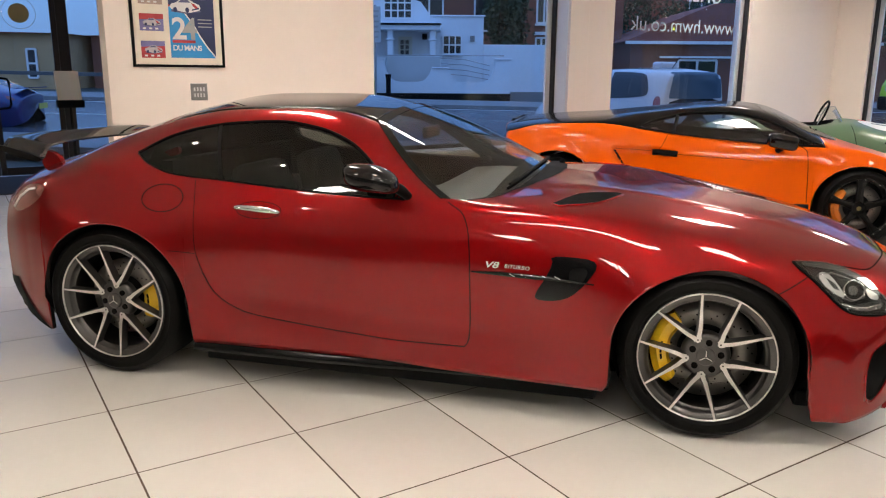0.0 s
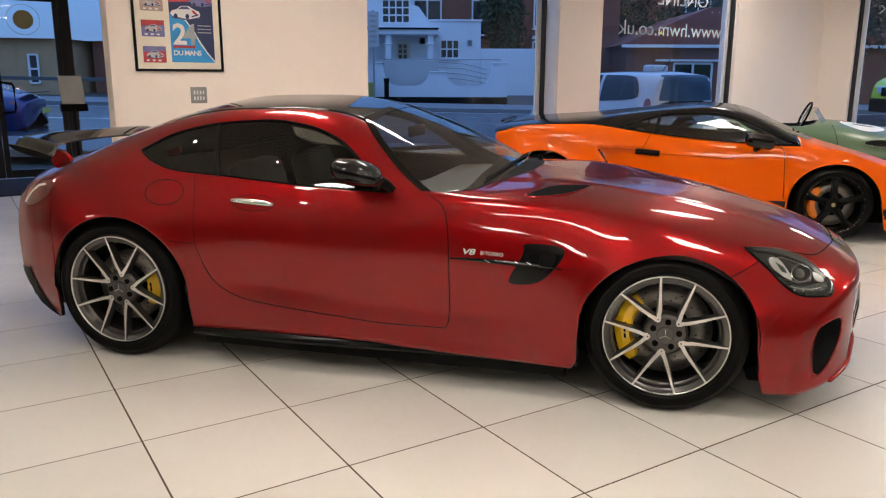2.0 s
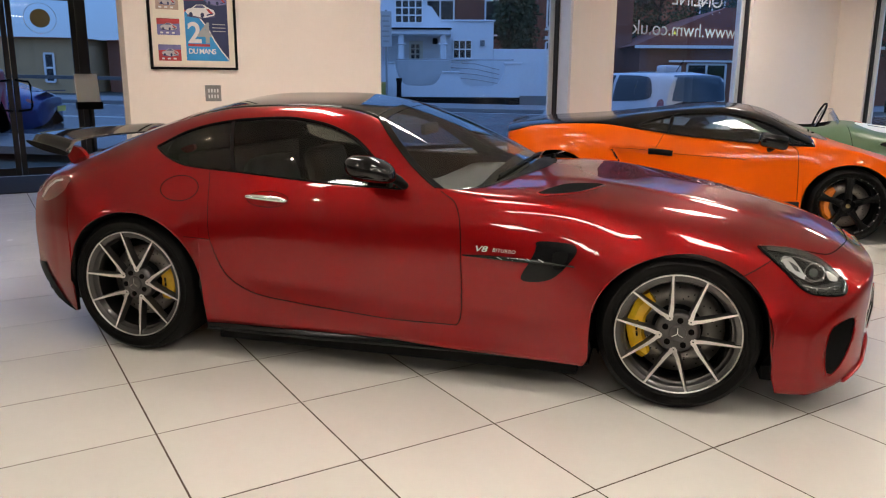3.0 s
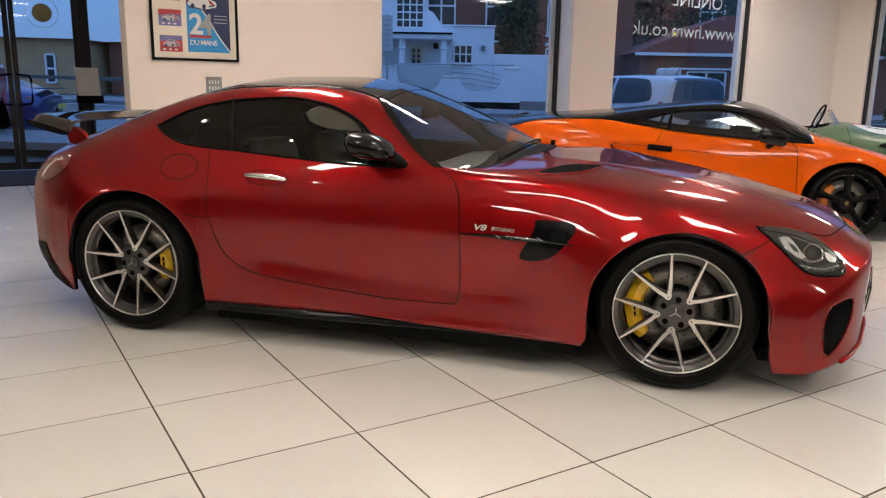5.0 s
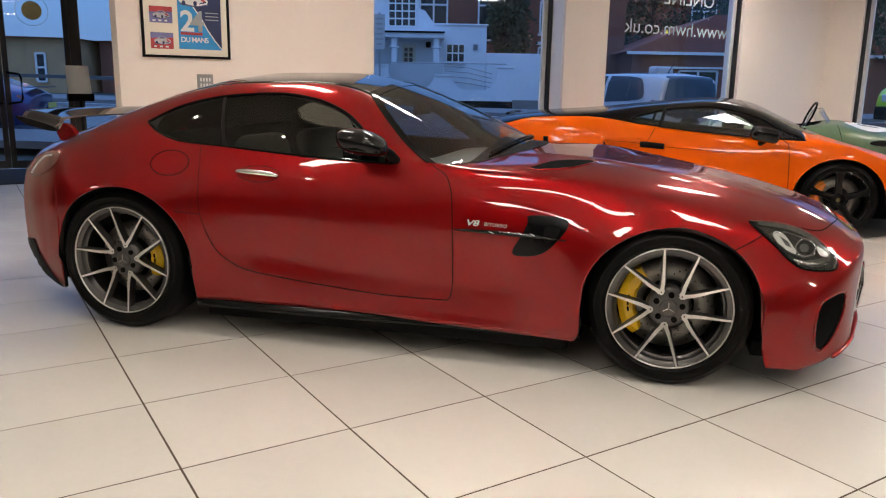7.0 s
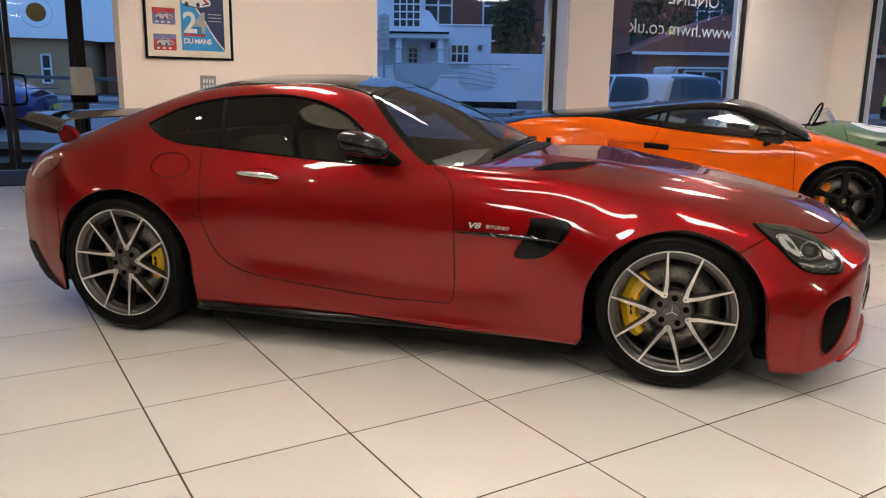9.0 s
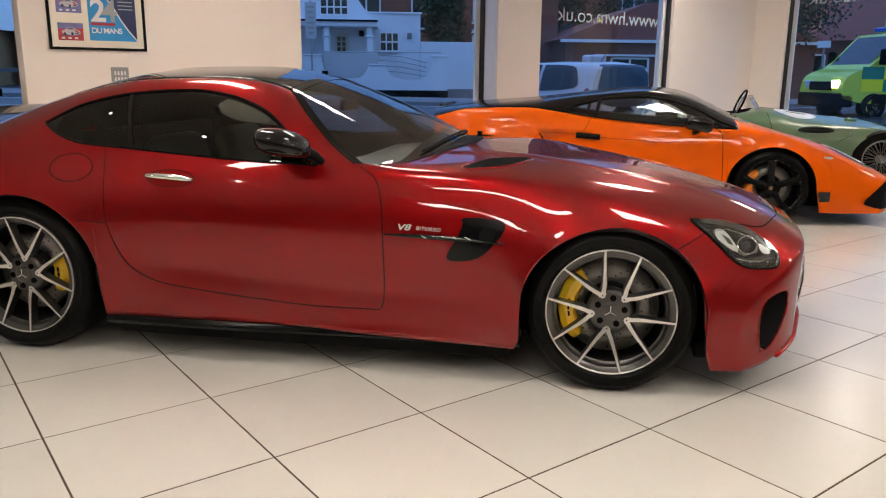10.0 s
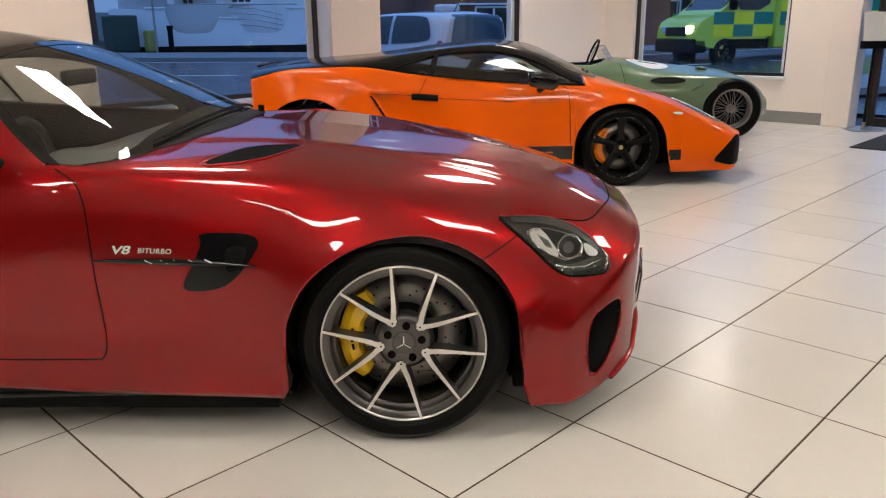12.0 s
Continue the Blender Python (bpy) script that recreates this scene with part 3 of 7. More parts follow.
        for k in range(25):
            a = radians(360 / 25 * k)
            part("rim_bolt", disc(0.004, -0.001, 0.01, 8, (rim - 0.012) * math.cos(a), (rim - 0.012) * math.sin(a)), CHROME, base)
    else:
        for k in range(36):
            a = radians(10 * k)
            lean, y1, y0 = (radians(14) if k % 2 else radians(-14)), 0.012, (0.0 if k % 4 < 2 else 0.06)
            p = Vector((0.045 * math.cos(a + lean), y0, 0.045 * math.sin(a + lean)))
            q = Vector(((rim - 0.02) * math.cos(a), 0.03 + 0.03 * (k % 3), (rim - 0.02) * math.sin(a)))
            part("wire_spoke", tube([p, q], 0.0028, 5), STEEL, base)
        part("hub", lathe([(0.001, -0.035), (0.022, -0.034), (0.03, -0.02), (0.045, 0.0), (0.05, 0.09)], 28), STEEL, base, "", True)
        part("spinner", box(-0.055, 0.055, -0.032, -0.022, -0.008, 0.008, 0.003), STEEL, base, m=pose(0, 0, 0, 0, 25, 0))
    return base


def cut(shell, outlines, tops=(), noses=()):
    """Keeps skin faces that reach outside the openings: side outlines in (x, z), top outlines in (x, y), nose outlines in (y, z)."""
    def keep(i, j, q):
        for o, x0 in noses:
            if all(p[0] > x0 and inside(o, abs(p[1]), p[2]) for p in q):
                return False
        for o, z0 in outlines:
            if all(p[2] > z0 and abs(p[1]) > 0.45 for p in q) and all(inside(o, p[0], p[2]) for p in q):
                return False
        for o, z0 in tops:
            if all(p[2] > z0 for p in q) and all(inside(o, p[0], abs(p[1])) for p in q):
                return False
        return True
    return keep


def onto(outline, x, z):
    """The nearest place to (x, z) on an outline, but for its stretch past the middle line."""
    best = None
    for (a, b), (c, d) in zip(outline, outline[1:] + outline[:1]):
        if b < 0 and d < 0:
            continue
        n = (c - a) ** 2 + (d - b) ** 2 or 1e-9
        f = min(max(((x - a) * (c - a) + (z - b) * (d - b)) / n, 0.0), 1.0)
        p = (a + (c - a) * f, b + (d - b) * f)
        if best is None or math.dist(p, (x, z)) < math.dist(best, (x, z)):
            best = p
    return best


def clean_edge(bm, shell, outlines, tops=(), noses=()):
    """Draws the ragged edge of an opening onto its outline."""
    for v in bm.verts:
        x, y, z = v.co
        for o, x0 in noses:
            if x > x0 and inside(o, abs(y), z):
                py, pz = onto(o, abs(y), z)
                v.co = shell.front(py * (1 if y > 0 else -1), pz)
                x, y, z = v.co
        for o, z0 in outlines:
            if z > z0 and abs(y) > 0.45 and inside(o, x, z):
                v.co = shell.side(*onto(o, x, z), 0.0, y > 0)
                break
        else:
            for o, z0 in tops:
                if z > z0 and inside(o, x, abs(y)):
                    px, py = onto(o, x, abs(y))
                    v.co = shell.top(px, max(py, 0.0) * (1 if y > 0 else -1))
                    break
    return bm


def shrink(low, high, d, n=24):
    """A closed outline between two key curves, drawn in by d."""
    a0, a1 = max(low[0][0], high[0][0]) + d, min(low[-1][0], high[-1][0]) - d
    at = np.linspace(a0, a1, n)
    lo, hi = pchip(*zip(*low), at) + d, pchip(*zip(*high), at) - d
    ok = hi > lo
    return [(float(a), float(b)) for a, b in zip(at[ok], lo[ok])] + [(float(a), float(b)) for a, b in zip(at[ok][::-1], hi[ok][::-1])]


def skin_object(name, bm, mat, parent, label=""):
    ob = part(name, bm, [mat, INNER], parent, label, True)
    so = ob.modifiers.new("thickness", "SOLIDIFY")
    so.thickness, so.offset, so.material_offset, so.material_offset_rim = 0.018, -1.0, 1, 1
    return ob


# ---- the red coupe ----
AX = pose(0.8146, 1.6814, 0, 0, 0, -47.0)
red = thing("red_sports_coupe", AX, "dark red metallic sports coupe with a black roof", "car")
KX = [-0.86, -0.73, -0.45, -0.2, 0.0, 0.45, 0.9, 1.2, 1.35, 1.5, 1.75, 2.15, 2.63, 3.0, 3.3, 3.455]
KP = [
    [(0.70, 0.27), (0.77, 0.38), (0.79, 0.55), (0.68, 0.75), (0.54, 0.81), (0, 0.87)],
    [(0.845, 0.20), (0.895, 0.35), (0.912, 0.57), (0.785, 0.82), (0.60, 0.885), (0, 0.945)],
    [(0.915, 0.165), (0.962, 0.36), (0.968, 0.60), (0.860, 0.885), (0.62, 0.965), (0, 1.06)],
    [(0.94, 0.168), (0.985, 0.36), (0.991, 0.61), (0.867, 0.922), (0.60, 1.055), (0, 1.145)],
    [(0.95, 0.17), (0.995, 0.36), (1.00, 0.62), (0.865, 0.95), (0.585, 1.125), (0, 1.213)],
    [(0.930, 0.190), (0.958, 0.33), (0.967, 0.61), (0.845, 0.945), (0.575, 1.226), (0, 1.294)],
    [(0.925, 0.194), (0.937, 0.31), (0.943, 0.59), (0.855, 0.915), (0.565, 1.238), (0, 1.298)],
    [(0.925, 0.196), (0.935, 0.31), (0.942, 0.59), (0.86, 0.90), (0.56, 1.183), (0, 1.246)],
    [(0.925, 0.194), (0.935, 0.31), (0.942, 0.59), (0.865, 0.892), (0.63, 1.073), (0, 1.184)],
    [(0.927, 0.184), (0.935, 0.31), (0.942, 0.59), (0.865, 0.885), (0.68, 0.957), (0, 1.102)],
    [(0.928, 0.174), (0.937, 0.31), (0.943, 0.58), (0.87, 0.872), (0.64, 0.902), (0, 0.962)],
    [(0.932, 0.162), (0.95, 0.31), (0.94, 0.56), (0.85, 0.848), (0.47, 0.912), (0, 0.918)],
    [(0.935, 0.15), (0.97, 0.33), (0.965, 0.56), (0.82, 0.80), (0.43, 0.852), (0, 0.866)],
    [(0.93, 0.152), (0.965, 0.285), (0.955, 0.48), (0.79, 0.70), (0.40, 0.782), (0, 0.802)],
    [(0.93, 0.124), (0.95, 0.24), (0.935, 0.40), (0.77, 0.588), (0.44, 0.682), (0, 0.722)],
    [(0.88, 0.11), (0.90, 0.22), (0.885, 0.36), (0.74, 0.505), (0.42, 0.592), (0, 0.635)],
]
def flank(x, z):
    """The flank tucks in towards a crease along the foot of the door; the skirt below it flares out again."""
    crease = 0.43 - 0.07 * smooth_step(0.6, 1.7, x)
    along = smooth_step(0.46, 0.75, x) * smooth_step(2.28, 1.85, x)
    d = z - crease
    fold = -0.020 * max(0.0, 1 - d / 0.26) ** 1.7 if d > 0 else -0.020 + min(-d * 0.15, 0.025)
    return along * fold + 0.006 * smooth_step(0.22, 0.18, z)


shell = Shell(KX, KP, [(0.025, 0.352, 0.384, 0.374), (2.636, 0.338, 0.367, 0.335)], (0.50, 2.0, 3.35), (0.40, -0.15, -0.92), rows=(34, 24, 14), sculpt=flank, lip=0.007, count=300, ridge=(0.52, 0.46, 0.007, 1.70, 1.95, 2.85, 3.2), ends=((0.006, 0.992), (0.010, 0.981), (0.014, 0.970), (0.0165, 0.957), (0.0185, 0.944), (0.020, 0.930), (0.021, 0.912), (0.0215, 0.894), (0.022, 0.876), (0.022, 0.858), (0.022, 0.84), (0.022, 0.82), (0.022, 0.80), (0.022, 0.78), (0.022, 0.76), (0.022, 0.7), (0.022, 0.5), (0.022, 0.25), (0.022, 0.01)))
side_low = [(0.085, 1.028), (0.17, 0.985), (0.30, 0.948), (0.55, 0.93), (0.85, 0.908), (1.08, 0.894), (1.40, 0.884)]
side_high = [(0.085, 1.030), (0.22, 1.105), (0.38, 1.148), (0.52, 1.168), (0.75, 1.180), (0.93, 1.160), (1.10, 1.105), (1.27, 0.985), (1.40, 0.886)]
# half widths of the windscreen, over x
ws_edge = [(1.17, 0.55), (1.27, 0.655), (1.375, 0.73), (1.485, 0.80), (1.555, 0.85), (1.65, 0.848), (1.755, 0.765), (1.81, 0.62), (1.855, 0.40), (1.876, 0.12)]
ws_hi = lambda y: 1.17 + 0.02 * (1 - abs(y) / 0.55) if abs(y) < 0.55 else float(pchip([0.55, 0.655, 0.73, 0.80, 0.85], [1.17, 1.27, 1.375, 1.485, 1.555], abs(y)))
ws_lo = lambda y: float(pchip([0.0, 0.15, 0.40, 0.62, 0.765, 0.85], [1.88, 1.876, 1.855, 1.81, 1.755, 1.65], abs(y)))
holes = [(shrink(side_low, side_high, 0.004, 60), 0.86)]
screen_hole = [([(1.185, -0.1)] + [(x + 0.012 * (x < 1.2), y - 0.012) for x, y in ws_edge] + [(1.868, -0.1)], 0.86)]
mouth = rounded([(0.842, 0.385), (0.805, 0.412), (0.76, 0.424), (0.728, 0.418), (0.720, 0.37), (0.735, 0.30), (0.763, 0.245), (0.795, 0.202), (0.838, 0.168), (0.852, 0.28)], 2)
intakes = [(mouth, 3.0)]
keep = cut(shell, holes, screen_hole, intakes)
roof_zone = lambda i, j, q: j >= 58 and 0.12 < sum(p[0] for p in q) / 4 < 1.2
body = skin_object("body", clean_edge(shell.mesh(lambda i, j, q: keep(i, j, q) and not roof_zone(i, j, q)), shell, holes, screen_hole, intakes), RED, red)
skin_object("roof", clean_edge(shell.mesh(lambda i, j, q: keep(i, j, q) and roof_zone(i, j, q)), shell, holes, screen_hole), CARBON, red, "gloss black carbon roof panel")
for left in (False, True):
    put = lambda x, z, lift=0.0, left=left: shell.side(x, z, lift, left)
    part("side_window", band(side_low[:3] + [(0.52, 0.932)], side_high[:4], put, 30, 12, 0.001), PRIVACY, red, "dark tinted quarter window", True)
    part("side_window", band([(0.52, 0.932)] + side_low[3:], side_high[3:], put, 46, 12, 0.001), DOOR_GLASS, red, "lightly tinted door window", True)
    trim = line_on(side_low, put, 0.0045, 0.0, 60)
    line_on(side_high, put, 0.0085, 0.0, 60, trim)
    part("window_trim", trim, GAP, red, "thin black window seal", True)
    part("window_corner", closed_patch([(0.088, 1.029), (0.16, 0.992), (0.16, 1.068)], put, 0.002, 3), BLACK_GLOSS, red)
    part("window_post", sheet([[put(0.545 - 0.085 * k / 10 + e, 0.925 + 0.235 * k / 10, 0.003) for k in range(11)] for e in (-0.010, 0.010)]), INNER, red, "dark window post", True)
def screen(y, f, lift=0.0):
    """The windscreen, ruled from its header to its foot with a slight bow."""
    p, q = shell.top(ws_hi(y), y), shell.top(ws_lo(y), y)
    if abs(y) < 0.55:
        for v, over in ((p, ws_hi), (q, ws_lo)):
            mid = shell.top(over(0.0), 0.0).z
            v.z = mid - (mid - shell.top(over(0.55), 0.55).z) * (y / 0.55) ** 2
    return p.lerp(q, f) + Vector((0.45, 0, 0.89)) * (0.018 * 4 * f * (1 - f) * (1 - (y / 0.85) ** 2) + lift)


rows = [[screen((j / 25 - 1) * 0.85, i / 40, 0.002) for j in range(51)] for i in range(41)]
part("windscreen", sheet(rows), CAR_GLASS, red, "raked windscreen with a dark lower band", True)

for side, y in ((-1, -0.955), (1, 0.955)):
    wheel(red, 0.0, y + (0.0 if side < 0 else 0.0), 0.352, 0.268, 0.30, "pairs", 0.0, YELLOW, -1, turn=61 if side < 0 else 0, disc_r=0.18)
    wheel(red, 2.63, y + side * -0.015, 0.338, 0.256, 0.27, "pairs", 0.0, YELLOW, 1, turn=27.5 if side < 0 else 0)
part("underbody", box(-0.65, 3.05, -0.62, 0.62, 0.13, 0.42, 0.02), BLACK, red)
part("floor_pan", box(0.44, 2.22, -0.89, 0.89, 0.095, 0.20, 0.01), BLACK, red)
part("front_tray", box(2.98, 3.22, -0.80, 0.80, 0.125, 0.25, 0.01), BLACK, red)
for xa, za, r, rz in shell.arches:
    for s in (-1, 1):
        rows = [[(xa + (r - 0.003) * math.cos(a), s * y, za + (rz - 0.003) * math.sin(a)) for y in (0.60, (0.972 if xa < 1 else 0.945) - 0.075 * smooth_step(-0.05, -0.30, math.sin(a)))] for a in np.linspace(-0.45, math.pi + 0.45, 28)]
        part("wheel_housing", sheet(rows), GAP, red)

# ---- details of the red coupe ----
right = lambda x, z, lift=0.0: shell.side(x, z, lift, False)
both = ((False, right), (True, lambda x, z, lift=0.0: shell.side(x, z, lift, True)))
vent_line = rounded([(2.02, 0.695), (2.10, 0.697), (2.185, 0.690), (2.205, 0.665), (2.18, 0.62), (2.13, 0.56), (2.085, 0.528), (2.02, 0.516), (1.965, 0.520), (1.968, 0.55), (2.005, 0.61), (2.03, 0.668)], 1)
lamp_line = rounded([(2.925, 0.696), (2.945, 0.693), (3.0, 0.689), (3.08, 0.678), (3.159, 0.654), (3.22, 0.619), (3.263, 0.580), (3.296, 0.545), (3.290, 0.510), (3.216, 0.511), (3.14, 0.520), (3.09, 0.553), (3.03, 0.612), (2.975, 0.658)], 2)
LAMP_DARK = material("dark_lamp_bowl", (0.012, 0.013, 0.0125), 0.2, 0.3, vary=0.5, scale=25, spec=0.4)
LAMP_SILVER = material("lamp_reflector", (0.82, 0.81, 0.79), 0.25, 0.3, vary=0.15, scale=25)
LAMP_GREY = material("grey_lamp_trim", (0.085, 0.09, 0.088), 0.22, 0.5, vary=0.3, scale=30)
INTAKE_GREY = material("grey_intake_mesh", (0.13, 0.132, 0.12), 0.6, vary=0.5, scale=60, bump=1.0, bump_scale=160, spec=0.3)
MESH_BLACK = material("black_mesh", (0.010, 0.010, 0.010), 0.8, vary=0.6, scale=160, bump=1.0, bump_scale=180, spec=0.02)
for left, put in both:
    # door and panel gaps
    part("door_gap", line_on([(1.585, 0.882), (1.655, 0.84), (1.685, 0.76), (1.697, 0.62), (1.700, 0.46), (1.694, 0.32), (1.675, 0.287), (1.42, 0.286), (1.146, 0.303), (0.859, 0.329), (0.69, 0.353), (0.60, 0.39), (0.535, 0.445), (0.49, 0.53)], put, 0.0024, 0.0, 96), GAP, red)
    part("door_gap", line_on([(0.49, 0.53), (0.462, 0.62), (0.446, 0.74), (0.432, 0.85), (0.418, 0.925)], put, 0.0014, 0.0, 40), GAP, red)
    part("bumper_gap", line_on([(0.33, 0.622), (0.40, 0.618), (0.458, 0.614)], put, 0.0016, 0.0, 12), GAP, red)
    part("wing_gap", line_on([(2.865, 0.585), (2.92, 0.612), (2.985, 0.645)], put, 0.0022, 0.0, 12), GAP, red)
    cap_ring = [(0.278 + 0.098 * math.cos(a), 0.846 + 0.058 * math.sin(a)) for a in np.linspace(0, 2 * math.pi, 40)]
    part("fuel_flap_gap", tube([put(x, z, 0.0) for x, z in cap_ring], 0.0022, 6), GAP, red)
    # door handle; a dark ring stands for shade at its recess edge
    hollow = [(0.745 + 0.105 * math.cos(a), 0.812 + 0.036 * math.sin(a)) for a in np.linspace(0, 2 * math.pi, 28)[:-1]]
    part("handle_recess_shade", tube([put(x, z, 0.0) for x, z in hollow + hollow[:1]], 0.0016, 6), GAP, red, "dark oval ring for the shade at the handle recess", True)
    grip = [put(0.632 + 0.22 * f, 0.817 - 0.012 * f, 0.010 + 0.020 * math.sin(math.pi * f) ** 0.6) for f in np.linspace(0, 1, 16)]
    part("door_handle", tube(grip, lambda f: 0.0135 * (0.55 + 0.45 * math.sin(math.pi * f) ** 0.5), 10), CHROME, red, "chrome door handle", True)
    # side vent with its finned bar and lettering
    part("side_vent", closed_patch(vent_line, put, 0.002), ROOF_BLACK, red, "black side vent", True)
    part("vent_mesh", closed_patch(rounded([(2.10, 0.655), (2.17, 0.66), (2.16, 0.61), (2.11, 0.57), (2.095, 0.61)], 2), put, 0.005), MESH_BLACK, red)
    part("vent_bar", tube([put(1.705 + 0.49 * f, 0.617 - 0.02 * f * f, 0.006 + 0.008 * f) for f in np.linspace(0, 1, 24)], lambda f: 0.003 + 0.007 * math.sin(math.pi * min(f * 1.05, 1)), 8), BLACK_GLOSS, red, "black finned vent bar", True)
    for f in (0.345, 0.44, 0.52, 0.61, 0.71):
        part("vent_fin", tube([put(1.705 + 0.49 * f - 0.012, 0.620, 0.016), put(1.705 + 0.49 * f + 0.010, 0.610, 0.018)], 0.0014, 6), SILVER_BADGE, red)
    # headlight
    lamp = part("headlight", closed_patch(lamp_line, put, 0.002, 6), LAMP_DARK, red, "swept headlight with a clear lens", True)
    part("lamp_brow", band([(2.965, 0.680), (3.08, 0.660), (3.17, 0.628), (3.26, 0.565)], [(2.965, 0.690), (3.08, 0.676), (3.17, 0.645), (3.26, 0.580)], put, 24, 3, 0.006), LAMP_GREY, lamp, "grey upper lamp trim", True)
    part("reflector", closed_patch(rounded([(3.022, 0.652), (3.035, 0.625), (3.060, 0.598), (3.115, 0.570), (3.118, 0.585), (3.095, 0.618), (3.072, 0.645), (3.045, 0.657)], 1), put, 0.006), LAMP_SILVER, lamp, "bright wedge-shaped reflector", True)
    part("reflector_fin", closed_patch([(3.05, 0.638), (3.085, 0.618), (3.098, 0.596), (3.075, 0.604)], put, 0.009, 1), LAMP_GREY, lamp)
    part("projector", closed_patch([(3.156 + 0.038 * math.cos(a), 0.593 + 0.027 * math.sin(a)) for a in np.linspace(0, 2 * math.pi, 28)[:-1]], put, 0.008), BLACK_GLOSS, lamp, "", True)
    part("projector_eye", closed_patch([(3.150 + 0.020 * math.cos(a), 0.592 + 0.015 * math.sin(a)) for a in np.linspace(0, 2 * math.pi, 20)[:-1]], put, 0.010), LAMP_GREY, lamp, "", True)
    part("lamp_line", tube([put(x, z, 0.009) for x, z in ((3.017, 0.647), (3.074, 0.650), (3.132, 0.632), (3.185, 0.610), (3.203, 0.592), (3.190, 0.566), (3.141, 0.560), (3.089, 0.581), (3.043, 0.612), (3.017, 0.645))], 0.0022, 6), CHROME, lamp, "thin chrome outline", True)
    part("projector_ring", tube([put(3.156 + 0.041 * math.cos(a), 0.593 + 0.029 * math.sin(a), 0.009) for a in np.linspace(0, 2 * math.pi, 30)], 0.0028, 6), CHROME, lamp, "", True)
    part("reflector_bowl", closed_patch(rounded([(3.205, 0.600), (3.235, 0.585), (3.258, 0.566), (3.245, 0.556), (3.212, 0.566)], 1), put, 0.006), LAMP_SILVER, lamp, "", True)
    part("lower_arc", tube([put(x, z, 0.008) for x, z in ((3.105, 0.552), (3.15, 0.541), (3.205, 0.536), (3.255, 0.545))], 0.0032, 6), CHROME, lamp, "", True)
    part("lower_step", closed_patch(rounded([(3.10, 0.560), (3.16, 0.548), (3.22, 0.556), (3.262, 0.560), (3.268, 0.532), (3.20, 0.524), (3.13, 0.535)], 1), put, 0.006), LAMP_GREY, lamp, "grey lower lamp step", True)
    for k in range(4):
        part("lamp_dot", closed_patch([(3.125 + 0.037 * k + 0.003 * math.cos(a), 0.538 - 0.002 * k + 0.003 * math.sin(a)) for a in np.linspace(0, 2 * math.pi, 8)[:-1]], put, 0.009, 1), LAMP_SILVER, lamp)
    part("light_strip", tube([put(x, z, 0.008) for x, z in ((3.272, 0.520), (3.284, 0.535), (3.285, 0.552), (3.268, 0.572))], 0.003, 6), CHROME, lamp, "", True)
    part("lens", closed_patch(lamp_line, put, 0.012, 6), LENS, lamp, "clear headlight lens", True)
    part("lamp_edge", tube([put(x, z, 0.002) for x, z in lamp_line + lamp_line[:1]], 0.0035, 6), GAP, lamp)
    # tail light, lower black valance, sill
    tail_line = rounded([(-0.655, 0.745), (-0.645, 0.80), (-0.58, 0.842), (-0.50, 0.865), (-0.40, 0.872), (-0.365, 0.85), (-0.40, 0.80), (-0.50, 0.75), (-0.60, 0.725)], 1)
    tail = part("tail_light", closed_patch(tail_line, put, 0.004), TAIL_LENS, red, "red tail light lens", True)
    part("tail_strip", tube([put(x, z, 0.006) for x, z in ((-0.63, 0.745), (-0.58, 0.80), (-0.51, 0.838), (-0.45, 0.848))], 0.006, 6), SILVER_BADGE, tail, "", True)
    part("rear_valance", band([(-0.61, 0.19), (-0.50, 0.175), (-0.385, 0.165)], [(-0.61, 0.37), (-0.50, 0.24), (-0.385, 0.175)], put, 20, 5, 0.005), BLACK, red, "black lower bumper valance", True)
    s = 1 if left else -1
    rows = [[(x, s * (y - 0.025 * smooth_step(0.9, 1.8, x)), z + 0.003 * smooth_step(0.9, 1.9, x)) for y, z in ((0.70, 0.148), (0.925, 0.150), (0.943 + 0.006 * smooth_step(1.7, 0.6, x), 0.155), (0.945, 0.163 + 0.008 * smooth_step(1.9, 1.0, x)), (0.922, 0.204), (0.80, 0.22))] for x in np.linspace(0.41, 2.27, 24)]
    part("sill_blade", sheet(rows), ROOF_BLACK, red, "black side sill blade", True)
    # mirror
    mir = bmesh.new()
    bmesh.ops.create_uvsphere(mir, u_segments=32, v_segments=20, radius=1.0)
    for v in mir.verts:
        x, y, z = v.co
        sq = lambda a, p: math.copysign(abs(a) ** p, a)
        v.co = Vector((1.295 + 0.114 * sq(x, 0.66) * (1 - 0.24 * max(z, 0.0) ** 2) - 0.02 * z, s * (0.985 + 0.085 * y * (1 if y * 1 > 0 else 1)), 0.978 + (0.064 if z > 0 else 0.050) * sq(z, 0.72) - 0.012 * x))
    mirror = part("mirror", mir, CARBON, red, "gloss black wing mirror", True)
    part("mirror_stalk", tube([(1.37, s * 0.93, 0.95), (1.40, s * 0.90, 0.925), (1.41, s * 0.85, 0.895), (1.42, s * 0.82, 0.88)], lambda f: 0.024 - 0.006 * f, 10), BLACK, mirror, "", True)
    part("mirror_line", tube([(1.19, s * 1.045, 0.962), (1.295, s * 1.074, 0.958), (1.39, s * 1.045, 0.948)], 0.003, 6), GAP, mirror)

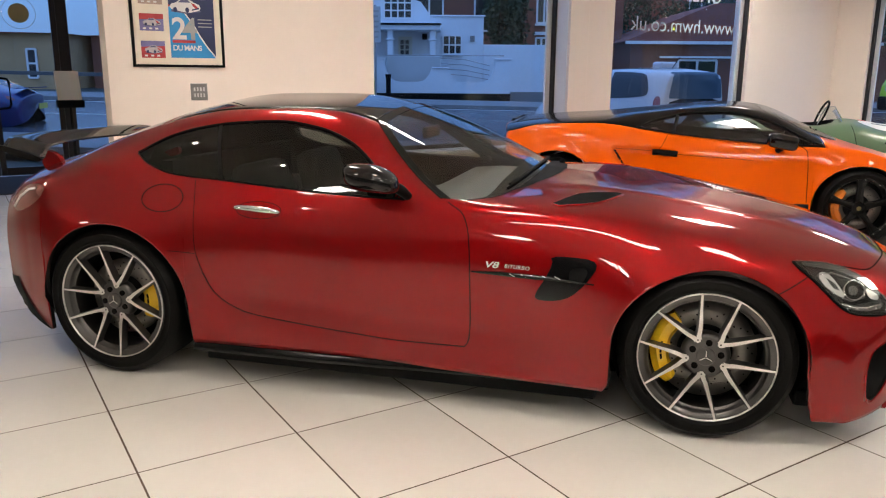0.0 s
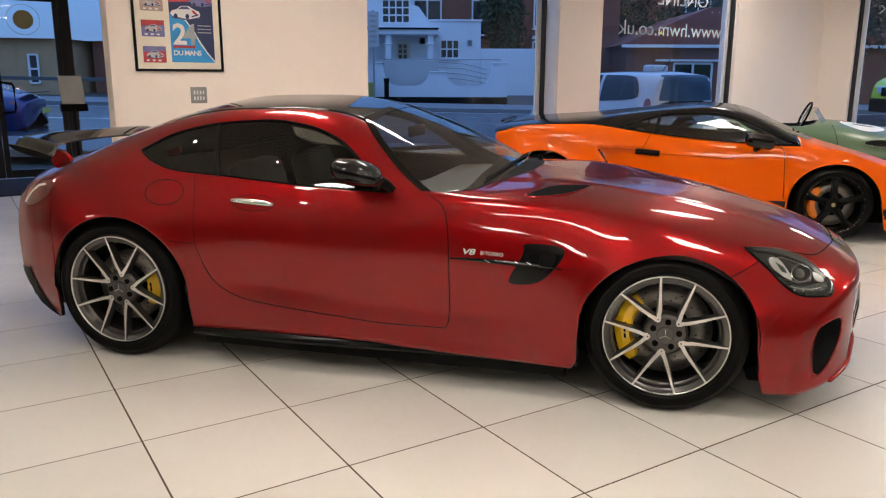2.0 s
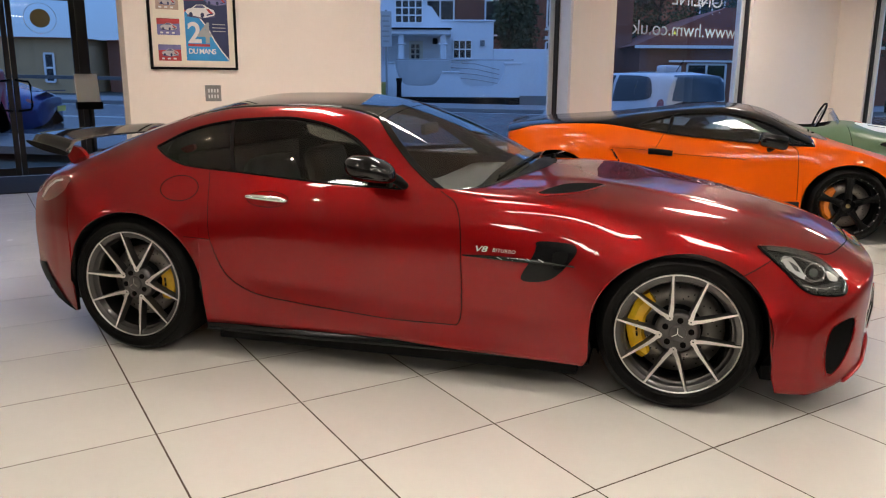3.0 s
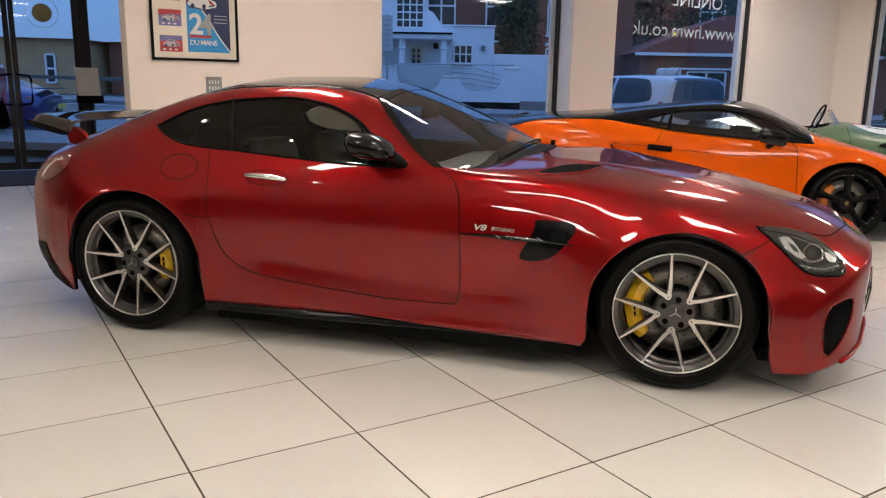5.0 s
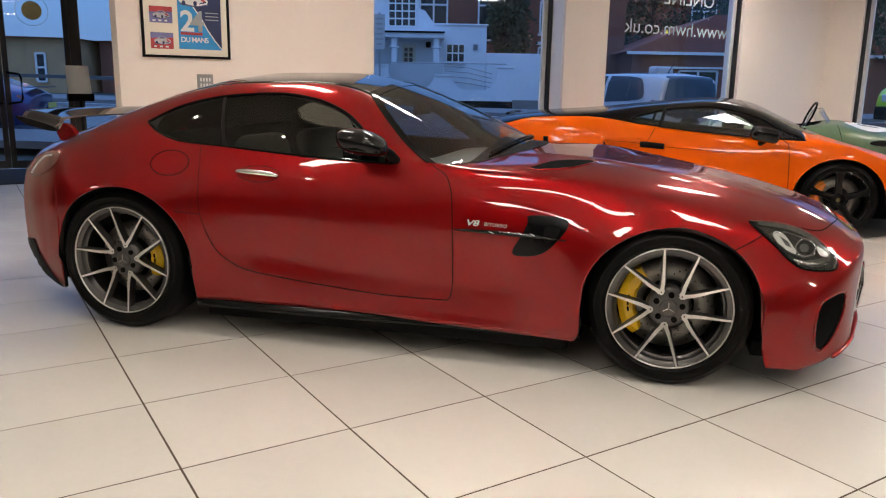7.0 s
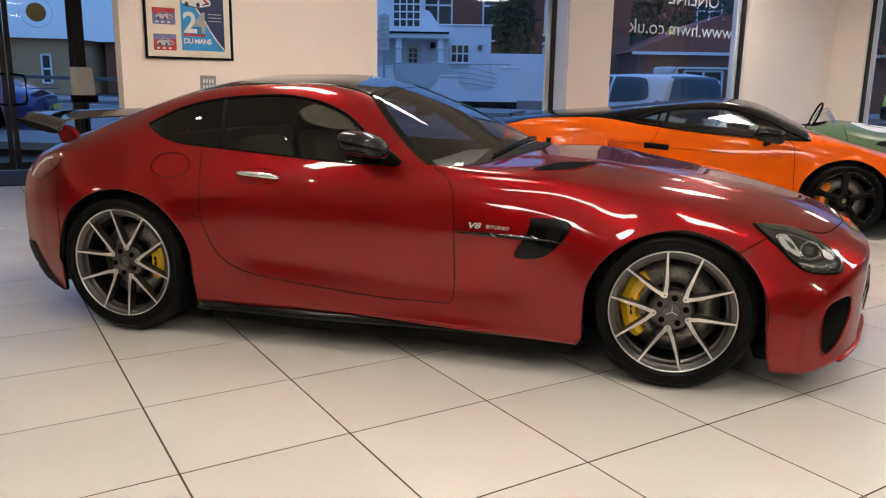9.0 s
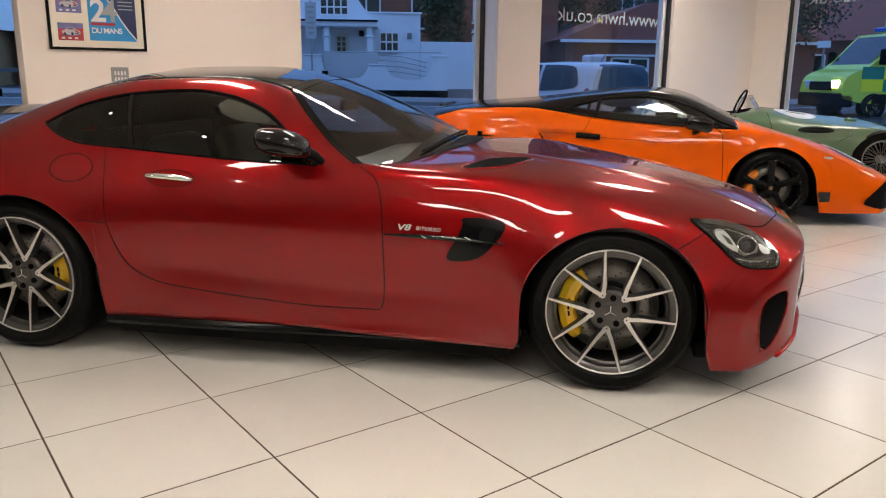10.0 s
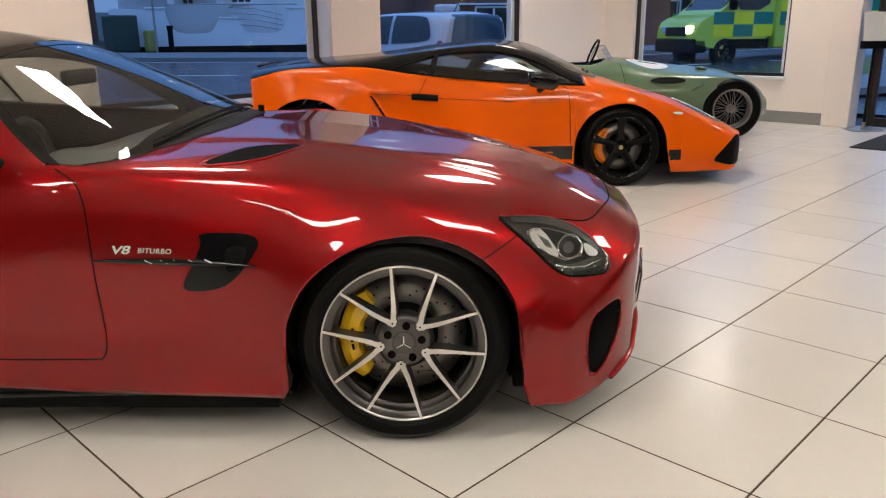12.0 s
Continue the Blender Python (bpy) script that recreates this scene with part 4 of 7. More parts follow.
badge = text_mesh("V8", 0.034, 0.001, 1.0, 0.25, 0.0007)
for v in badge.verts:
    v.co = shell.side(1.757 + v.co.x * 1.5, 0.638 + v.co.y, 0.005 + v.co.z)
part("lettering", badge, SILVER_BADGE, red, "chrome model lettering")
badge = text_mesh("BITURBO", 0.0215, 0.001, 1.12, 0.2)
for v in badge.verts:
    v.co = shell.side(1.838 + v.co.x * 1.05, 0.6405 - 0.05 * v.co.x + v.co.y, 0.005 + v.co.z)
part("lettering", badge, SILVER_BADGE, red, "chrome model lettering")

# bonnet: gap, vents, cowl, wipers
ontop = lambda x, y, lift=0.0: shell.top(x, y, lift)
part("bonnet_gap", line_on([(3.13, -0.655), (3.23, -0.60), (3.31, -0.46), (3.375, -0.25), (3.395, 0.0), (3.375, 0.25), (3.31, 0.46), (3.23, 0.60), (3.13, 0.655)], ontop, 0.003, 0.0, 80), GAP, red)
for s in (-1, 1):
    hole = rounded([(1.985, s * 0.82), (2.06, s * 0.68), (2.11, s * 0.60), (2.29, s * 0.53), (2.235, s * 0.65), (2.17, s * 0.74)], 1)
    part("bonnet_vent", closed_patch(hole, ontop, 0.006, 8), MESH_BLACK, red, "black mesh bonnet vent", True)
    part("vent_edge", tube([ontop(x, y, 0.002) for x, y in hole + hole[:1]], 0.005, 6), RED, red, "", True)
cowl = []
for y in np.linspace(-0.84, 0.84, 49):
    x_lo = ws_lo(y)
    wide = 0.015 + 0.10 * max(0.0, 1 - (abs(y) / 0.62) ** 2)
    cowl.append([shell.top(x_lo - 0.015 + wide * k / 4, y, 0.003) for k in range(5)])
part("cowl", sheet(cowl), BLACK, red, "black cowl panel under the wipers", True)
for y0, f0, y1, f1 in ((0.25, 0.975, -0.60, 0.955), (0.70, 0.97, -0.02, 0.965)):
    pts = [screen(y0 + (y1 - y0) * f, f0 + (f1 - f0) * f, 0.014) for f in np.linspace(0, 1, 14)]
    part("wiper", tube(pts, 0.006, 8), BLACK, red, "black wiper blade")
part("wiper_pivot", tube([ontop(1.93, 0.28, 0.0), ontop(1.93, 0.28, 0.03)], 0.014, 10), BLACK, red)
# windscreen surround and the dark printed band at its foot
edge_y = list(np.linspace(-0.85, 0.85, 61))
part("windscreen_seal", tube([ontop(ws_hi(y), y, 0.002) for y in edge_y], 0.005, 6), BLACK_GLOSS, red)
part("screen_band", sheet([[screen(y, 1 - 0.13 * (1 - 0.4 * (abs(y) / 0.85) ** 2) * (1 - k / 3), -0.003) for k in range(4)] for y in edge_y]), BLACK_GLOSS, red, "", True)
part("screen_edge_band", sheet([[screen(y, min(0.040 * k / 2 / max(ws_lo(y) - ws_hi(y), 0.02), 1), 0.004) for k in range(3)] for y in edge_y]), BLACK_GLOSS, red, "", True)

# nose: corner intakes, grille, lip
infront = lambda y, z, lift=0.0: shell.front(y, z, lift)
for s in (-1, 1):
    edge = [(s * y, z) for y, z in mouth]
    rows = [[infront(y, z, 0.0) + Vector((-d, -s * e, 0)) for y, z in edge] for d, e in ((0.012, 0.004), (0.09, 0.02))]
    part("intake_wall", sheet(rows, close=True), BLACK, red, "", True)
    part("corner_intake", closed_patch(edge, lambda y, z, lift, s=s: infront(y, z, 0.0) + Vector((-0.085, -s * 0.02, 0)), 0.0, 5), INTAKE_GREY, red, "dark grey mesh corner intake", True)
    part("intake_edge", tube([infront(y, z, 0.0) for y, z in edge + edge[:1]], 0.0035, 6), RED, red, "", True)
hole = rounded([(-0.36, 0.25), (-0.42, 0.36), (-0.36, 0.49), (0.36, 0.49), (0.42, 0.36), (0.36, 0.25)], 2)
grille = part("grille", closed_patch(hole, infront, 0.004, 6), BLACK, red, "black grille with vertical chrome bars", True)
for k in range(15):
    y = -0.35 + 0.05 * k
    part("grille_bar", tube([infront(y, 0.26, 0.02), infront(y, 0.37, 0.03), infront(y, 0.48, 0.02)], 0.006, 6), CHROME, grille)
part("front_lip", tube([infront(y, 0.118, 0.0) for y in np.linspace(-0.84, 0.84, 41)], 0.014, 8, flat=0.6), RED, red, "red front lip", True)

astern = lambda y, z, lift=0.0: shell.front(y, z, lift, -1)
part("rear_diffuser", band([(-0.84, 0.20), (0.84, 0.20)], [(-0.84, 0.40), (-0.6, 0.36), (0.6, 0.36), (0.84, 0.40)], astern, 30, 5, 0.005), BLACK, red, "black rear diffuser", True)

# rear wing on two pylons
wing_rows = []
for y in np.linspace(-0.72, 0.72, 41):
    f = abs(y) / 0.72
    x0, z0 = -1.0 + 0.24 * f**2, 1.045 - 0.045 * smooth_step(0.75, 1.0, f)
    chord, thick = 0.25, 0.013
    prof = [(x0 + chord * t, z0 + 0.018 - 0.045 * t + thick * math.sin(math.pi * t**0.8) * (0.4 if k else -0.6)) for k, ts in ((1, np.linspace(0, 1, 8)), (0, np.linspace(1, 0, 8)[1:-1])) for t in ts]
    wing_rows.append([(x, y, z) for x, z in prof])
wing = sheet(wing_rows, close=True)
for r in (wing_rows[0], wing_rows[-1]):
    wing.faces.new([wing.verts.new(p) for p in r])
bmesh.ops.recalc_face_normals(wing, faces=wing.faces)
part("rear_wing", wing, CARBON, red, "black carbon rear wing", True)
for s in (-1, 1):
    part("wing_end", prism(rounded([(-0.78, 1.045), (-0.51, 0.985), (-0.52, 0.955), (-0.68, 0.985), (-0.77, 1.02)], 2), s * 0.718, s * 0.73), CARBON, red)
    part("wing_pylon", prism(rounded([(-0.72, 1.0), (-0.60, 0.99), (-0.54, 0.88), (-0.66, 0.86)], 2), s * 0.50, s * 0.53), RED, red)

# cabin
part("cabin_floor", box(0.15, 1.75, -0.68, 0.68, 0.24, 0.42), INNER, red)
rows = [[(x, y, z) for x, z in ((1.32, 0.62), (1.30, 0.78), (1.34, 0.835 + 0.03 * math.exp(-((y + 0.36) / 0.2) ** 2)), (1.50, 0.848), (1.72, 0.848), (1.90 - 0.16 * (y / 0.8) ** 2, 0.850), (1.92 - 0.16 * (y / 0.8) ** 2, 0.60))] for y in np.linspace(-0.80, 0.80, 25)]
part("dashboard", sheet(rows), DASH, red, "grey leather dashboard", True)
for y in (-0.36, 0.36):
    seat = box(0.62, 1.12, y - 0.24, y + 0.24, 0.40, 0.56, 0.05)
    st = part("seat", seat, LEATHER, red, "black bucket seat", True)
    back = box(-0.07, 0.07, -0.22, 0.22, 0.0, 0.50, 0.06)
    part("seat_back", back, LEATHER, st, "", True, pose(0.60, y, 0.48, 0, -16, 0))
part("steering_wheel", lathe([(0.17 + 0.016 * math.cos(a), 0.016 * math.sin(a)) for a in np.linspace(0, 2 * math.pi, 9)], 36), LEATHER, red, "black steering wheel", True, pose(1.22, -0.36, 0.80, 0, 0, 0) @ pose(0, 0, 0, 0, 25, 90))
part("rear_bulkhead", box(0.10, 0.16, -0.64, 0.64, 0.42, 0.98), INNER, red)
part("interior_mirror", box(1.26, 1.29, -0.13, 0.13, 1.075, 1.135, 0.012), BLACK, red, "black interior mirror")

# ---- the orange coupe ----
orange = thing("orange_supercar", pose(4.764, 3.256, 0, 0, 0, -45.0), "bright orange low supercar with a black roof and black wheels", "car")
OX = [-0.49, -0.37, -0.1, 0.4, 0.8, 1.2, 1.55, 1.85, 2.2, 2.56, 3.0, 3.4, 3.70]
OP = [
    [(0.72, 0.30), (0.80, 0.42), (0.83, 0.64), (0.80, 0.90), (0.62, 0.95), (0, 0.955)],
    [(0.80, 0.25), (0.88, 0.40), (0.90, 0.62), (0.86, 0.93), (0.63, 0.98), (0, 0.985)],
    [(0.88, 0.20), (0.94, 0.36), (0.95, 0.60), (0.87, 0.975), (0.64, 1.01), (0, 1.02)],
    [(0.90, 0.18), (0.94, 0.34), (0.945, 0.60), (0.86, 0.99), (0.60, 1.045), (0, 1.06)],
    [(0.90, 0.17), (0.93, 0.32), (0.91, 0.58), (0.835, 0.935), (0.58, 1.085), (0, 1.105)],
    [(0.90, 0.165), (0.925, 0.31), (0.90, 0.58), (0.84, 0.885), (0.56, 1.125), (0, 1.155)],
    [(0.90, 0.165), (0.925, 0.31), (0.90, 0.58), (0.845, 0.855), (0.55, 1.145), (0, 1.178)],
    [(0.90, 0.165), (0.925, 0.31), (0.90, 0.58), (0.85, 0.832), (0.58, 1.075), (0, 1.150)],
    [(0.90, 0.16), (0.93, 0.32), (0.91, 0.56), (0.86, 0.822), (0.66, 0.91), (0, 1.00)],
    [(0.90, 0.15), (0.95, 0.33), (0.95, 0.55), (0.865, 0.805), (0.60, 0.815), (0, 0.84)],
    [(0.90, 0.12), (0.935, 0.26), (0.935, 0.44), (0.84, 0.70), (0.55, 0.71), (0, 0.71)],
    [(0.88, 0.11), (0.90, 0.22), (0.89, 0.34), (0.78, 0.545), (0.50, 0.555), (0, 0.55)],
    [(0.80, 0.11), (0.81, 0.18), (0.80, 0.27), (0.70, 0.39), (0.45, 0.40), (0, 0.40)],
]
def scoop(x, z):
    """The door falls in behind a slanted edge to feed the side scoop, and fades out forwards."""
    past = x - (0.505 + 0.115 * (0.775 - z) / 0.18)
    if past < 0 or z > 0.778:
        return 0.0
    return -0.060 * smooth_step(0.0, 0.02, past) * (1 - smooth_step(0.02, 0.62, past)) * smooth_step(0.778, 0.755, z) * smooth_step(0.36, 0.52, z)


wedge = Shell(OX, OP, [(0.02, 0.345, 0.395, 0.40), (2.56, 0.325, 0.385, 0.355)], (0.45, 2.3, 3.5), (0.15, -0.15, -0.49), rows=(30, 16, 8), soft=3, sculpt=scoop, lip=0.008, count=260, ends=((0.004, 0.992), (0.009, 0.97), (0.012, 0.9), (0.012, 0.7), (0.012, 0.4), (0.012, 0.01)))
o_low = [(0.72, 0.962), (1.0, 0.915), (1.3, 0.882), (1.64, 0.855), (1.91, 0.838), (2.24, 0.832)]
o_high = [(0.72, 0.966), (0.92, 1.03), (1.20, 1.082), (1.48, 1.09), (1.68, 1.062), (1.90, 0.995), (2.10, 0.89), (2.24, 0.835)]
o_edge = [(1.80, 0.50), (1.95, 0.55), (2.1, 0.60), (2.25, 0.645), (2.38, 0.60), (2.46, 0.35), (2.50, 0.02)]
holes_o = [(shrink(o_low, o_high, 0.004, 60), 0.80)]
screen_o = [([(1.82, -0.1)] + [(x, max(y - 0.012, 0)) for x, y in o_edge[:-1]] + [(2.46, 0), (2.46, -0.1)], 0.80)]
keep_o = cut(wedge, holes_o, screen_o)
black_top = lambda i, j, q: j >= 30 and -0.47 < sum(p[0] for p in q) / 4 < 2.27
skin_object("body", clean_edge(wedge.mesh(lambda i, j, q: keep_o(i, j, q) and not black_top(i, j, q)), wedge, holes_o, screen_o), ORANGE, orange)
skin_object("roof", clean_edge(wedge.mesh(lambda i, j, q: keep_o(i, j, q) and black_top(i, j, q)), wedge, holes_o, screen_o), ROOF_BLACK, orange, "black roof and engine cover")
for left in (False, True):
    put = lambda x, z, lift=0.0, left=left: wedge.side(x, z, lift, left)
    s = 1 if left else -1
    part("side_window", band(o_low, o_high, put, 50, 8, 0.001), CAR_GLASS, orange, "dark side window", True)
    trim = line_on(o_low, put, 0.008, 0.003, 50)
    line_on(o_high, put, 0.010, 0.003, 50, trim)
    line_on([(1.02, 0.905), (1.06, 1.055)], put, 0.016, 0.0, 10, trim)
    part("window_trim", trim, BLACK, orange, "", True)
    slant = [(0.497, 0.782), (0.535, 0.732), (0.575, 0.668), (0.615, 0.602), (0.64, 0.55)]
    # near-black strip laid over the orange for shade behind the scoop edge
    part("scoop_shade", sheet([[put(x - 0.006, z, 0.0) + Vector((d + 0.006, -s * e, 0)) for x, z in slant] for d, e in ((0.002, 0.0), (0.012, 0.022), (0.024, 0.048))]), GAP, orange, "near-black strip for the shade behind the scoop edge", True)
    part("scoop_edge", line_on(slant, put, 0.006, 0.001, 24), ORANGE, orange, "", True)
    part("scoop_line", line_on([(0.50, 0.775), (0.75, 0.765), (1.05, 0.735), (1.4, 0.715), (1.7, 0.70)], put, 0.0018, 0.0, 30), GAP, orange)
    part("door_handle", tube([put(0.855 + 0.215 * f, 0.752 - 0.018 * f, 0.012) for f in np.linspace(0, 1, 8)], 0.020, 8, flat=1.3), BLACK, orange, "black door handle")
    part("door_gap", line_on([(2.06, 0.835), (2.12, 0.78), (2.135, 0.60), (2.14, 0.36)], put, 0.003, 0.0, 30), GAP, orange)
    part("rear_door_gap", line_on([(0.98, 0.90), (0.93, 0.80), (0.90, 0.76)], put, 0.002, 0.0, 10), GAP, orange)
    stripe = part("stripe", band([(0.45, 0.235), (2.16, 0.235)], [(0.45, 0.33), (2.16, 0.345)], put, 40, 3, 0.003), BLACK_GLOSS, orange, "black lower side stripe", True)
    for k, (a, b) in enumerate(((1.62, 1.68), (1.70, 1.80), (1.82, 1.93), (1.95, 2.0))):
        part("script_bar", tube([put(a, 0.285 + 0.01 * (k % 2), 0.005), put(b, 0.295, 0.005)], 0.004, 6), ORANGE, stripe)
    part("front_strip", band([(2.955, 0.215), (3.06, 0.215)], [(2.955, 0.30), (3.06, 0.30)], put, 6, 2, 0.004), BLACK_GLOSS, orange, "", True)
    lamp_o = rounded([(3.06, 0.692), (3.20, 0.645), (3.40, 0.545), (3.50, 0.475), (3.42, 0.495), (3.25, 0.575), (3.10, 0.655)], 2)
    hl = part("headlight", closed_patch(lamp_o, put, 0.003), LAMP_DARK, orange, "slim dark headlight", True)
    part("light_strip", line_on([(3.10, 0.672), (3.25, 0.605), (3.42, 0.515)], put, 0.006, 0.004, 14), LAMP_SILVER, hl)
    part("side_marker", closed_patch(rounded([(2.97, 0.60), (3.04, 0.60), (3.09, 0.585), (3.03, 0.575)], 2), put, 0.004), LAMP_SILVER, orange, "pale side marker lamp", True)
    part("wing_crease", line_on([(2.96, 0.58), (3.03, 0.52), (3.06, 0.42), (3.06, 0.31)], put, 0.006, -0.002, 20), ORANGE, orange, "", True)
    nose_o = rounded([(3.34, 0.205), (3.47, 0.32), (3.585, 0.405), (3.61, 0.34), (3.66, 0.26), (3.69, 0.17), (3.55, 0.145), (3.40, 0.178)], 1)
    part("corner_intake", closed_patch(nose_o, put, 0.012), BLACK, orange, "black corner intake", True)
    mir = box(-0.125, 0.115, -0.07, 0.07, -0.062, 0.062, 0.045, seg=5)
    mo = part("mirror", mir, BLACK_GLOSS, orange, "black wing mirror", True, pose(1.90, s * 1.0, 0.872, 0, 10, 0))
    part("mirror_stalk", tube([(1.93, s * 0.96, 0.845), (1.90, s * 0.93, 0.81), (1.88, s * 0.89, 0.79)], 0.025, 8), BLACK, orange, "", True)
rows = []
for i in range(25):
    f = i / 24
    rows.append([])
    for j in range(31):
        y = (j / 15 - 1) * 0.63
        x_hi = 1.80 if abs(y) < 0.5 else float(pchip([0.50, 0.55, 0.60, 0.63], [1.80, 1.95, 2.1, 2.2], abs(y)))
        x_lo = float(pchip([0.0, 0.35, 0.60, 0.63], [2.50, 2.46, 2.38, 2.30], abs(y)))
        rows[-1].append(wedge.top(x_hi + (x_lo - x_hi) * f, y, 0.002))
part("windscreen", sheet(rows), CAR_GLASS, orange, "steep raked windscreen", True)
for side, y in ((-1, -0.935), (1, 0.935)):
    wheel(orange, 0.0, y, 0.345, 0.262, 0.29, "five", 0.0, CALIPER_ORANGE, -1)
    wheel(orange, 2.56, y, 0.325, 0.255, 0.24, "five", 0.0, CALIPER_ORANGE, 1)
part("underbody", box(-0.45, 3.25, -0.62, 0.62, 0.13, 0.42, 0.02), BLACK, orange)
for xa, za, r, rz in wedge.arches:
    for s in (-1, 1):
        rows = [[(xa + r * math.cos(a), s * y, za + rz * math.sin(a)) for y in (0.60, 0.905)] for a in np.linspace(-0.40, math.pi + 0.40, 24)]
        part("wheel_housing", sheet(rows), BLACK, orange)
part("cabin_floor", box(0.6, 2.2, -0.68, 0.68, 0.24, 0.40), INNER, orange)
part("dashboard", box(1.85, 2.30, -0.66, 0.66, 0.42, 0.78, 0.05), INNER, orange)
for y in (-0.36, 0.36):
    st = part("seat", box(1.15, 1.65, y - 0.23, y + 0.23, 0.36, 0.50, 0.05), LEATHER, orange, "black bucket seat", True)
    part("seat_back", box(-0.07, 0.07, -0.22, 0.22, 0.0, 0.56, 0.05), LEATHER, st, "", True, pose(1.12, y, 0.36, 0, -24, 0))
part("tail_nib", tube([wedge.top(-0.42, y, 0.02) for y in np.linspace(-0.55, 0.55, 9)], 0.012, 8), BLACK_GLOSS, orange, "", True)

# ---- the green racing car ----
racer = thing("green_racing_car", pose(8.075, 3.502, 0, 0, 0, -47.0), "pale green vintage open racing car with wire wheels", "car")
GX = [-0.75, -0.5, -0.1, 0.35, 0.75, 1.05, 1.5, 1.95, 2.35, 2.65, 2.85]
GP = [
    [(0.36, 0.34), (0.42, 0.42), (0.42, 0.52), (0.34, 0.62), (0.20, 0.66), (0, 0.67)],
    [(0.60, 0.28), (0.66, 0.38), (0.66, 0.54), (0.56, 0.72), (0.30, 0.80), (0, 0.82)],
    [(0.68, 0.24), (0.72, 0.36), (0.72, 0.54), (0.60, 0.80), (0.34, 0.90), (0, 0.93)],
    [(0.68, 0.22), (0.72, 0.34), (0.71, 0.54), (0.58, 0.78), (0.36, 0.85), (0, 0.86)],
    [(0.67, 0.22), (0.70, 0.34), (0.69, 0.54), (0.57, 0.76), (0.36, 0.84), (0, 0.86)],
    [(0.67, 0.22), (0.70, 0.34), (0.69, 0.54), (0.58, 0.75), (0.38, 0.87), (0, 0.92)],
    [(0.67, 0.22), (0.70, 0.34), (0.70, 0.52), (0.60, 0.70), (0.38, 0.80), (0, 0.86)],
    [(0.67, 0.22), (0.70, 0.33), (0.71, 0.50), (0.63, 0.705), (0.38, 0.765), (0, 0.81)],
    [(0.66, 0.22), (0.70, 0.32), (0.715, 0.48), (0.65, 0.695), (0.37, 0.735), (0, 0.765)],
    [(0.60, 0.22), (0.65, 0.30), (0.665, 0.42), (0.59, 0.60), (0.33, 0.64), (0, 0.66)],
    [(0.36, 0.24), (0.40, 0.29), (0.41, 0.35), (0.36, 0.43), (0.22, 0.46), (0, 0.47)],
]
hull = Shell(GX, GP, [(0.0, 0.345, 0.36, 0.33), (2.35, 0.345, 0.35, 0.295)], (0.30, 2.1, 2.85), (0.2, -0.3, -0.75), rows=(10, 6, 6), ends=((0.01, 0.98), (0.02, 0.9), (0.03, 0.7), (0.03, 0.3), (0.03, 0.01)))
pit = rounded([(0.30, -0.36), (0.95, -0.36), (0.98, 0.36), (0.30, 0.36)], 3)
skin_object("body", hull.mesh(lambda i, j, q: not inside(pit, sum(p[0] for p in q) / 4, sum(p[1] for p in q) / 4) or sum(p[2] for p in q) / 4 < 0.7), GREEN, racer)
part("cockpit", box(0.25, 1.0, -0.38, 0.38, 0.25, 0.62), INNER, racer)
part("cockpit_seat", box(0.32, 0.46, -0.28, 0.28, 0.55, 0.88, 0.05), LEATHER, racer, "dark seat back")
on_hull = lambda x, y, lift=0.0: hull.top(x, y, lift)
part("number_roundel", closed_patch([(1.45 + 0.25 * math.cos(a), -0.20 + 0.23 * math.sin(a)) for a in np.linspace(0, 2 * math.pi, 33)[:-1]], on_hull, 0.004), WHITE_PAINT, racer, "white racing roundel", True)
part("number_bar", closed_patch([(1.35, -0.20), (1.58, -0.20), (1.58, -0.15), (1.35, -0.15)], on_hull, 0.007), BLACK, racer)
part("maker_badge", closed_patch([(1.27 + 0.05 * math.cos(a), -0.05 + 0.05 * math.sin(a)) for a in np.linspace(0, 2 * math.pi, 13)[:-1]], on_hull, 0.007), material("red_badge", (0.55, 0.03, 0.02), 0.4), racer)
for left in (False, True):
    put = lambda x, z, lift=0.0, left=left: hull.side(x, z, lift, left)
    part("side_roundel", closed_patch([(-0.22 + 0.20 * math.cos(a), 0.76 + 0.15 * math.sin(a)) for a in np.linspace(0, 2 * math.pi, 33)[:-1]], put, 0.004), WHITE_PAINT, racer, "white racing roundel", True)
    part("roundel_bar", closed_patch([(-0.22, 0.63), (-0.18, 0.63), (-0.18, 0.82), (-0.22, 0.82)], put, 0.007), BLACK, racer)
    part("bonnet_opening", closed_patch([(1.60 + 0.20 * math.cos(a), 0.665 + 0.035 * math.sin(a)) for a in np.linspace(0, 2 * math.pi, 25)[:-1]], put, 0.004), BLACK, racer, "dark exhaust opening", True)
    part("opening_rim", tube([put(1.60 + 0.21 * math.cos(a), 0.665 + 0.04 * math.sin(a), 0.004) for a in np.linspace(0, 2 * math.pi, 30)], 0.007, 6), GREEN, racer, "", True)
    part("bonnet_gap", line_on([(1.08, 0.86), (1.10, 0.70), (1.12, 0.55)], put, 0.003, 0.0, 14), GAP, racer)
    part("wing_gap", line_on([(1.85, 0.55), (1.95, 0.60), (2.0, 0.62)], put, 0.003, 0.0, 10), GAP, racer)
part("bonnet_hump", tube([on_hull(2.02, -0.28, 0.0), on_hull(2.06, -0.27, 0.012), on_hull(2.14, -0.26, 0.0)], 0.03, 8), GREEN, racer, "", True)
part("catch", tube([hull.side(1.98, 0.60, 0.01), hull.side(1.98, 0.66, 0.01)], 0.006, 6), CHROME, racer, "chrome bonnet catch")
